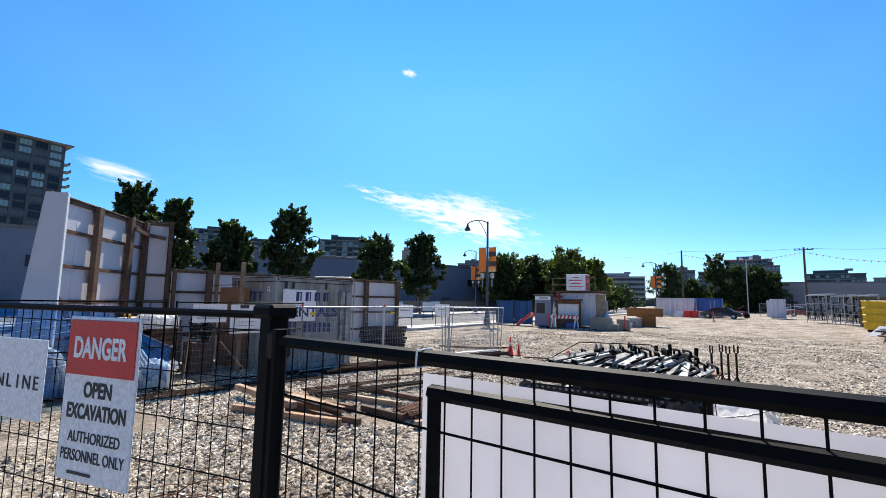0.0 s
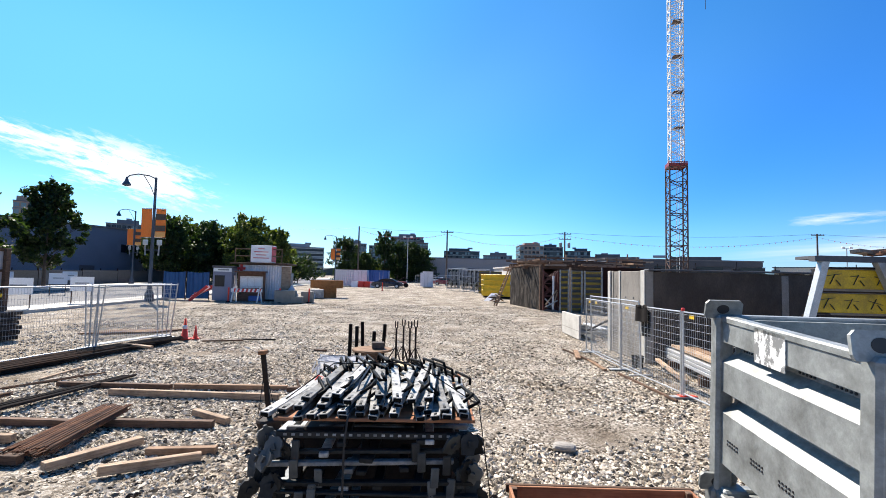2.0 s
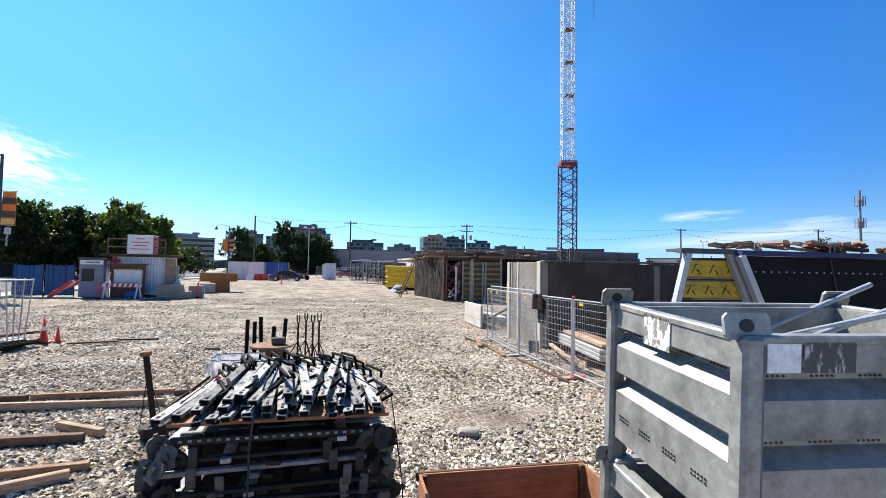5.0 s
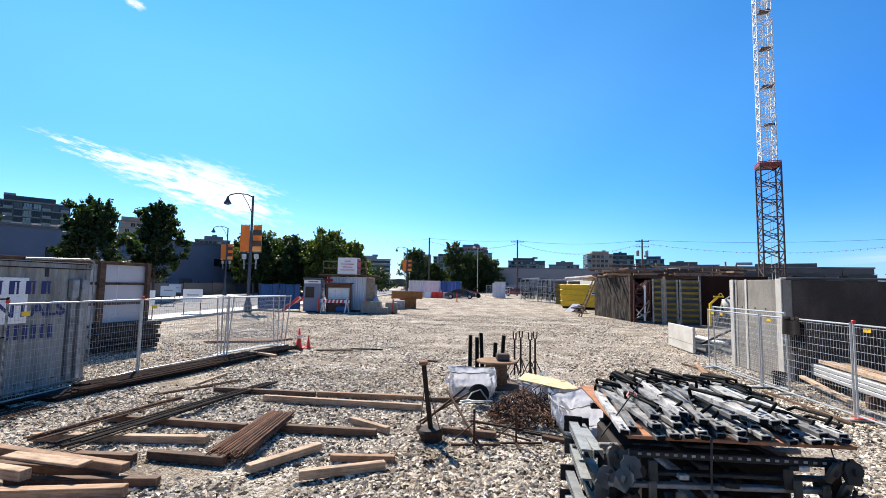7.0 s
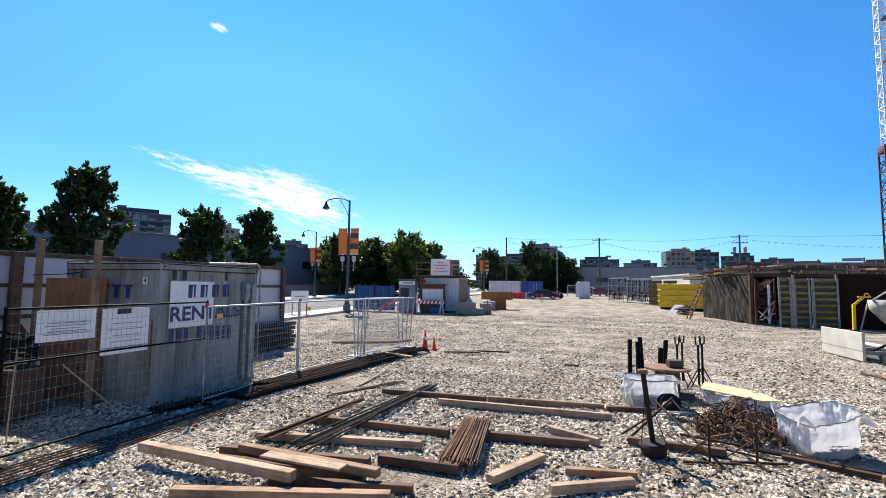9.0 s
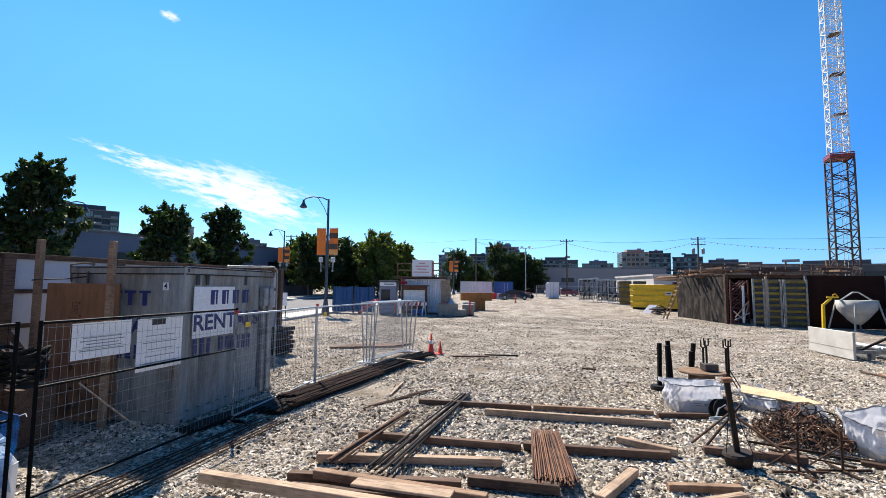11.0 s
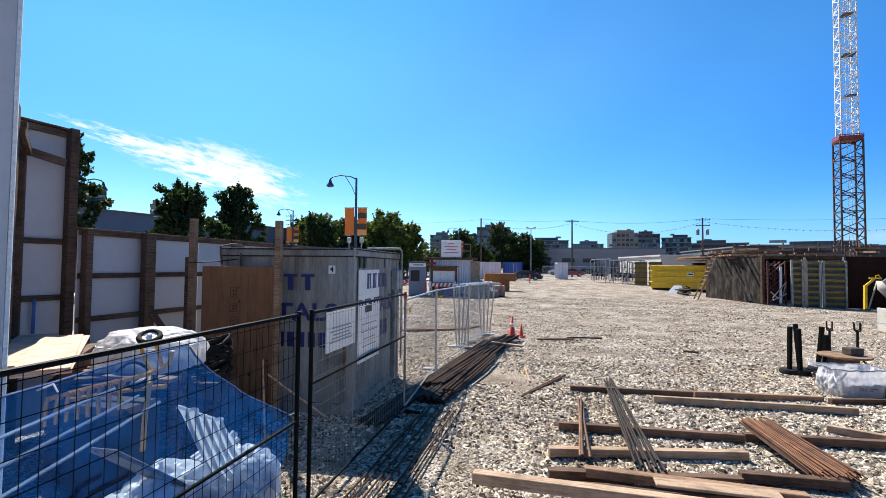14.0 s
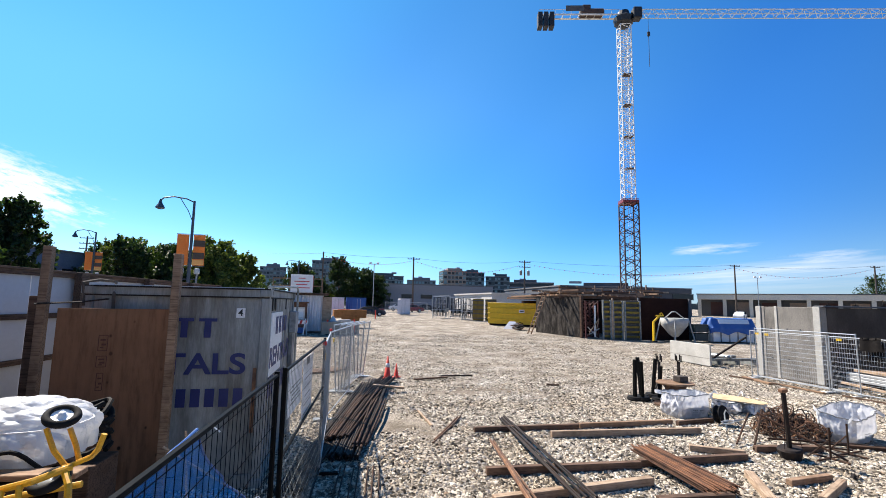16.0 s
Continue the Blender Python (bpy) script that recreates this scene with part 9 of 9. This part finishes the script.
for x, y, z, w, d, h, s in ((-13.92, 5.12, 1.31, 0.55, 0.48, 0.50, 1), (-12.46, 3.60, 0, 0.36, 0.66, 0.98, 2), (-12.36, 4.62, 0, 0.30, 0.34, 0.74, 3), (-12.55, 2.35, 0, 0.36, 0.60, 1.28, 5)):
    t = thing("plastic_wrap", pose(x, y, z, 0, 0, 4 * s), "crumpled white plastic wrap over site goods", "plastic wrap", "plastic wraps")
    skin = lumpy(w, d, h, s)
    part("sheeting", Geo().sheet(skin, 130, 52), FILM_WHITE, t)
    part("goods", Geo().sheet(lambda u, v: tuple(0.86 * c for c in skin(u, 0.08 + 0.92 * v)), 40, 14), GOODS, t, "dim goods inside the wrap")
    part("tie_cord", Geo().tube([tuple(1.012 * c for c in skin(k / 60, 0.74)) for k in range(60)], 0.006, 4, close=True), SIGN_WHITE, t)


def pleats(u, v):
    """Folded clear sheeting that leans in long pleats."""
    q = 0.55 * u
    y = 3.62 + q + (0.46 + 0.1 * u) * v + 0.02 * noise.noise(Vector((u * 6, v * 3, 1)))
    z = 1.36 - 0.30 * u - (0.82 - 0.1 * u) * v + 0.03 * noise.noise(Vector((u * 5, v * 2, 4)))
    return (-12.33 + 0.05 * abs(math.sin(16 * u + 1.2 * math.sin(2 * v))) - 0.10 * v * (1 - v), y, z)


ps = thing("folded_sheeting", Matrix(), "pale plastic sheeting leaning in long pleats", "plastic sheeting")
part("pleated_sheet", Geo().sheet(pleats, 80, 24), FILM_WHITE, ps, "", True)
part("top_fold", Geo().tube([pleats(k / 30, 0.0) for k in range(31)], 0.016, 6), FILM_WHITE, ps)
for y, z, r in ((3.3, 1.0, 8),):
    single("pale_board", Geo().box((0, 0, 0), (0.85, 0.03, 0.2), b=0.004), LUMBER_PALE, pose(-12.34, y, z, 90, 0, 90) @ pose(0, 0, 0, 0, 0, -46 + r), "pale board offcut leaning behind the blue film", "board", "pale boards")
for k in range(3):
    single("steel_rod", Geo().tube([(-12.25, 1.6 + 0.1 * k, 1.52 - 0.16 * k), (-12.3, 3.0 + 0.2 * k, 1.66 - 0.1 * k)], 0.012, 5), GALV_BRIGHT, Matrix(), "thin bright rod lying behind the blue film", "rod", "thin rods")
PINK_PLY = wood("pink_plywood", (0.60, 0.42, 0.33), (0.46, 0.30, 0.22), vary=0.08)
pal = thing("pallet_stack", pose(-14.3, 4.2, 0, 0, 0, 36), "stack of weathered pallets behind the fence", "pallets")
for k in range(8):
    for j in range(6):
        part("deck_board", Geo().box((0.6, 0.1 + 0.21 * j, 0.17 + 0.16 * k), (1.2, 0.12, 0.03)), LUMBER_OLD, pal)
    for x in (0.06, 0.6, 1.14):
        part("bearer", Geo().box((x, 0.6, 0.09 + 0.16 * k), (0.09, 1.2, 0.1)), LUMBER_OLD, pal)
for x in (0.15, 1.05):
    part("packing_timber", Geo().box((x, 0.65, 1.40), (0.1, 1.2, 0.19)), LUMBER_OLD, pal)
for x, y, z, r in ((-13.94, 3.59, 1.50, 45), (-13.95, 3.60, 1.517, 44), (-13.96, 3.60, 1.534, 45.5), (-14.62, 3.74, 1.50, 44)):
    single("plywood_sheet", Geo().box((0.21, 1.22, 0.009), (0.42, 2.44, 0.016), b=0.002), PINK_PLY, pose(x, y, z, 0, 0, r), "pinkish plywood sheet on a stack of pallets", "plywood", "stacked plywood sheets")
for k in range(16):
    single("plastic_pipe", Geo().tube([(-12.95 - 0.08 * (k % 5), 4.6 + 0.03 * k, 0.1 + 0.1 * (k // 5)), (-12.9 - 0.05 * (k % 5), 5.25 + 0.05 * (k % 3), 0.25 + 0.1 * (k // 5))], 0.045, 8), PVC, Matrix(), "pale plastic pipe lying in the stored pile", "pipe", "plastic pipes")
coil = thing("hose_coil", pose(-14.08, 6.35, 0.86), "black rubber hose in loose coils", "hose")
part("hose", Geo().tube([((0.29 + 0.03 * math.sin(k)) * math.cos(k * 0.42), (0.27 + 0.03 * math.cos(k * 1.3)) * math.sin(k * 0.42), 0.1 + 0.0042 * k + 0.05 * math.sin(k * 0.9)) for k in range(120)], 0.028, 6), RUBBER, coil)
part("support", Geo().box((0, 0, -0.43), (0.6, 0.6, 0.86), b=0.01), LUMBER_OLD, coil)

cart = thing("yellow_cart", pose(-13.05, 4.1, 0), "upturned yellow tubular cart with a rubber wheel", "cart")
wm = pose(-0.03, 0.05, 1.81, 24, 13, 0)
wh = part("wheel", Geo().tube([(0.086 * math.cos(a), 0.086 * math.sin(a), 0) for a in np.linspace(0, 6.283, 24, endpoint=False)], 0.026, 10, close=True), RUBBER, cart, "", True, wm)
part("rim", Geo().lathe([(0, -0.02), (0.02, -0.025), (0.025, -0.012), (0.066, -0.012), (0.072, 0.012), (0.05, 0.004), (0.025, 0.006), (0.02, 0.03), (0, 0.032)], 20), SIGN_WHITE, wh, "", True)
part("fork", Geo().tube([(-0.1, 0.02, 1.74), (-0.03, 0.0, 1.6), (0.05, 0.0, 1.5)], 0.017, 8), CART_YELLOW, cart)
part("fork", Geo().tube([(0.0, 0.1, 1.72), (0.05, 0.1, 1.6), (0.09, 0.08, 1.5)], 0.017, 8), CART_YELLOW, cart)
part("handle", Geo().tube([(-0.02, 0.0, 1.46), (0.1, 0.0, 1.51), (0.2, 0.0, 1.555), (0.235, 0.0, 1.6), (0.265, 0.0, 1.70)], 0.018, 8), CART_YELLOW, cart)
part("frame", Geo().tube([(-0.75, -0.3, 1.28), (-0.3, -0.15, 1.4), (-0.05, -0.15, 1.46), (0.1, -0.02, 1.5)], 0.022, 8), CART_YELLOW, cart)
part("frame", Geo().tube([(0.05, -0.02, 1.5), (0.14, -0.12, 1.42), (0.22, -0.25, 1.2), (0.25, -0.3, 0.9)], 0.022, 8), CART_YELLOW, cart)
part("frame", Geo().tube([(-0.8, -0.05, 1.2), (-0.2, 0.1, 1.3), (0.1, 0.12, 1.34)], 0.022, 8), CART_YELLOW, cart)
w2 = part("wheel", Geo().tube([(0.09 * math.cos(a), 0.09 * math.sin(a), 0) for a in np.linspace(0, 6.283, 24, endpoint=False)], 0.03, 8, close=True), RUBBER, cart, "", True, pose(-0.02, -0.02, 1.42, 20, -12, 0))
part("rim", Geo().lathe([(0, -0.015), (0.075, -0.012), (0.07, 0.01), (0.02, 0.01), (0, 0.02)], 18), GALV, w2, "", True)
for k in range(8):
    x, y, z = -0.72 + 0.085 * k, -0.28 + 0.022 * k, 1.27 + 0.02 * k
    part("bracket", Geo().tube([(x, y, z), (x + 0.02, y - 0.05, z + 0.03), (x + 0.05, y - 0.09, z - 0.04), (x + 0.06, y - 0.1, z - 0.2)], 0.017, 6), CART_YELLOW, cart)
part("load", Geo().box((-0.35, 0.0, 0.62), (0.7, 0.45, 1.16), b=0.05), DARK_STEEL, cart)
part("load_board", Geo().box((-0.45, 0.42, 1.32), (0.8, 0.16, 0.04), b=0.006), LUMBER, cart)
part("black_hose", Geo().tube([(-0.75 + 0.04 * k, 0.42 + 0.02 * k, 1.36 + 0.10 * math.sin(k * 0.45)) for k in range(14)], 0.016, 6), RUBBER, cart)
loose_bar(-12.55, 5.35, 0.0, -12.72, 5.5, 1.35, 0.011, "thin pale stick standing in the stored pile", LUMBER_PALE)
loose_bar(-13.3, 6.6, 0.9, -12.2, 6.9, 0.05, 0.014, "thin bent rod leaning on the plywood screen", LUMBER_PALE)
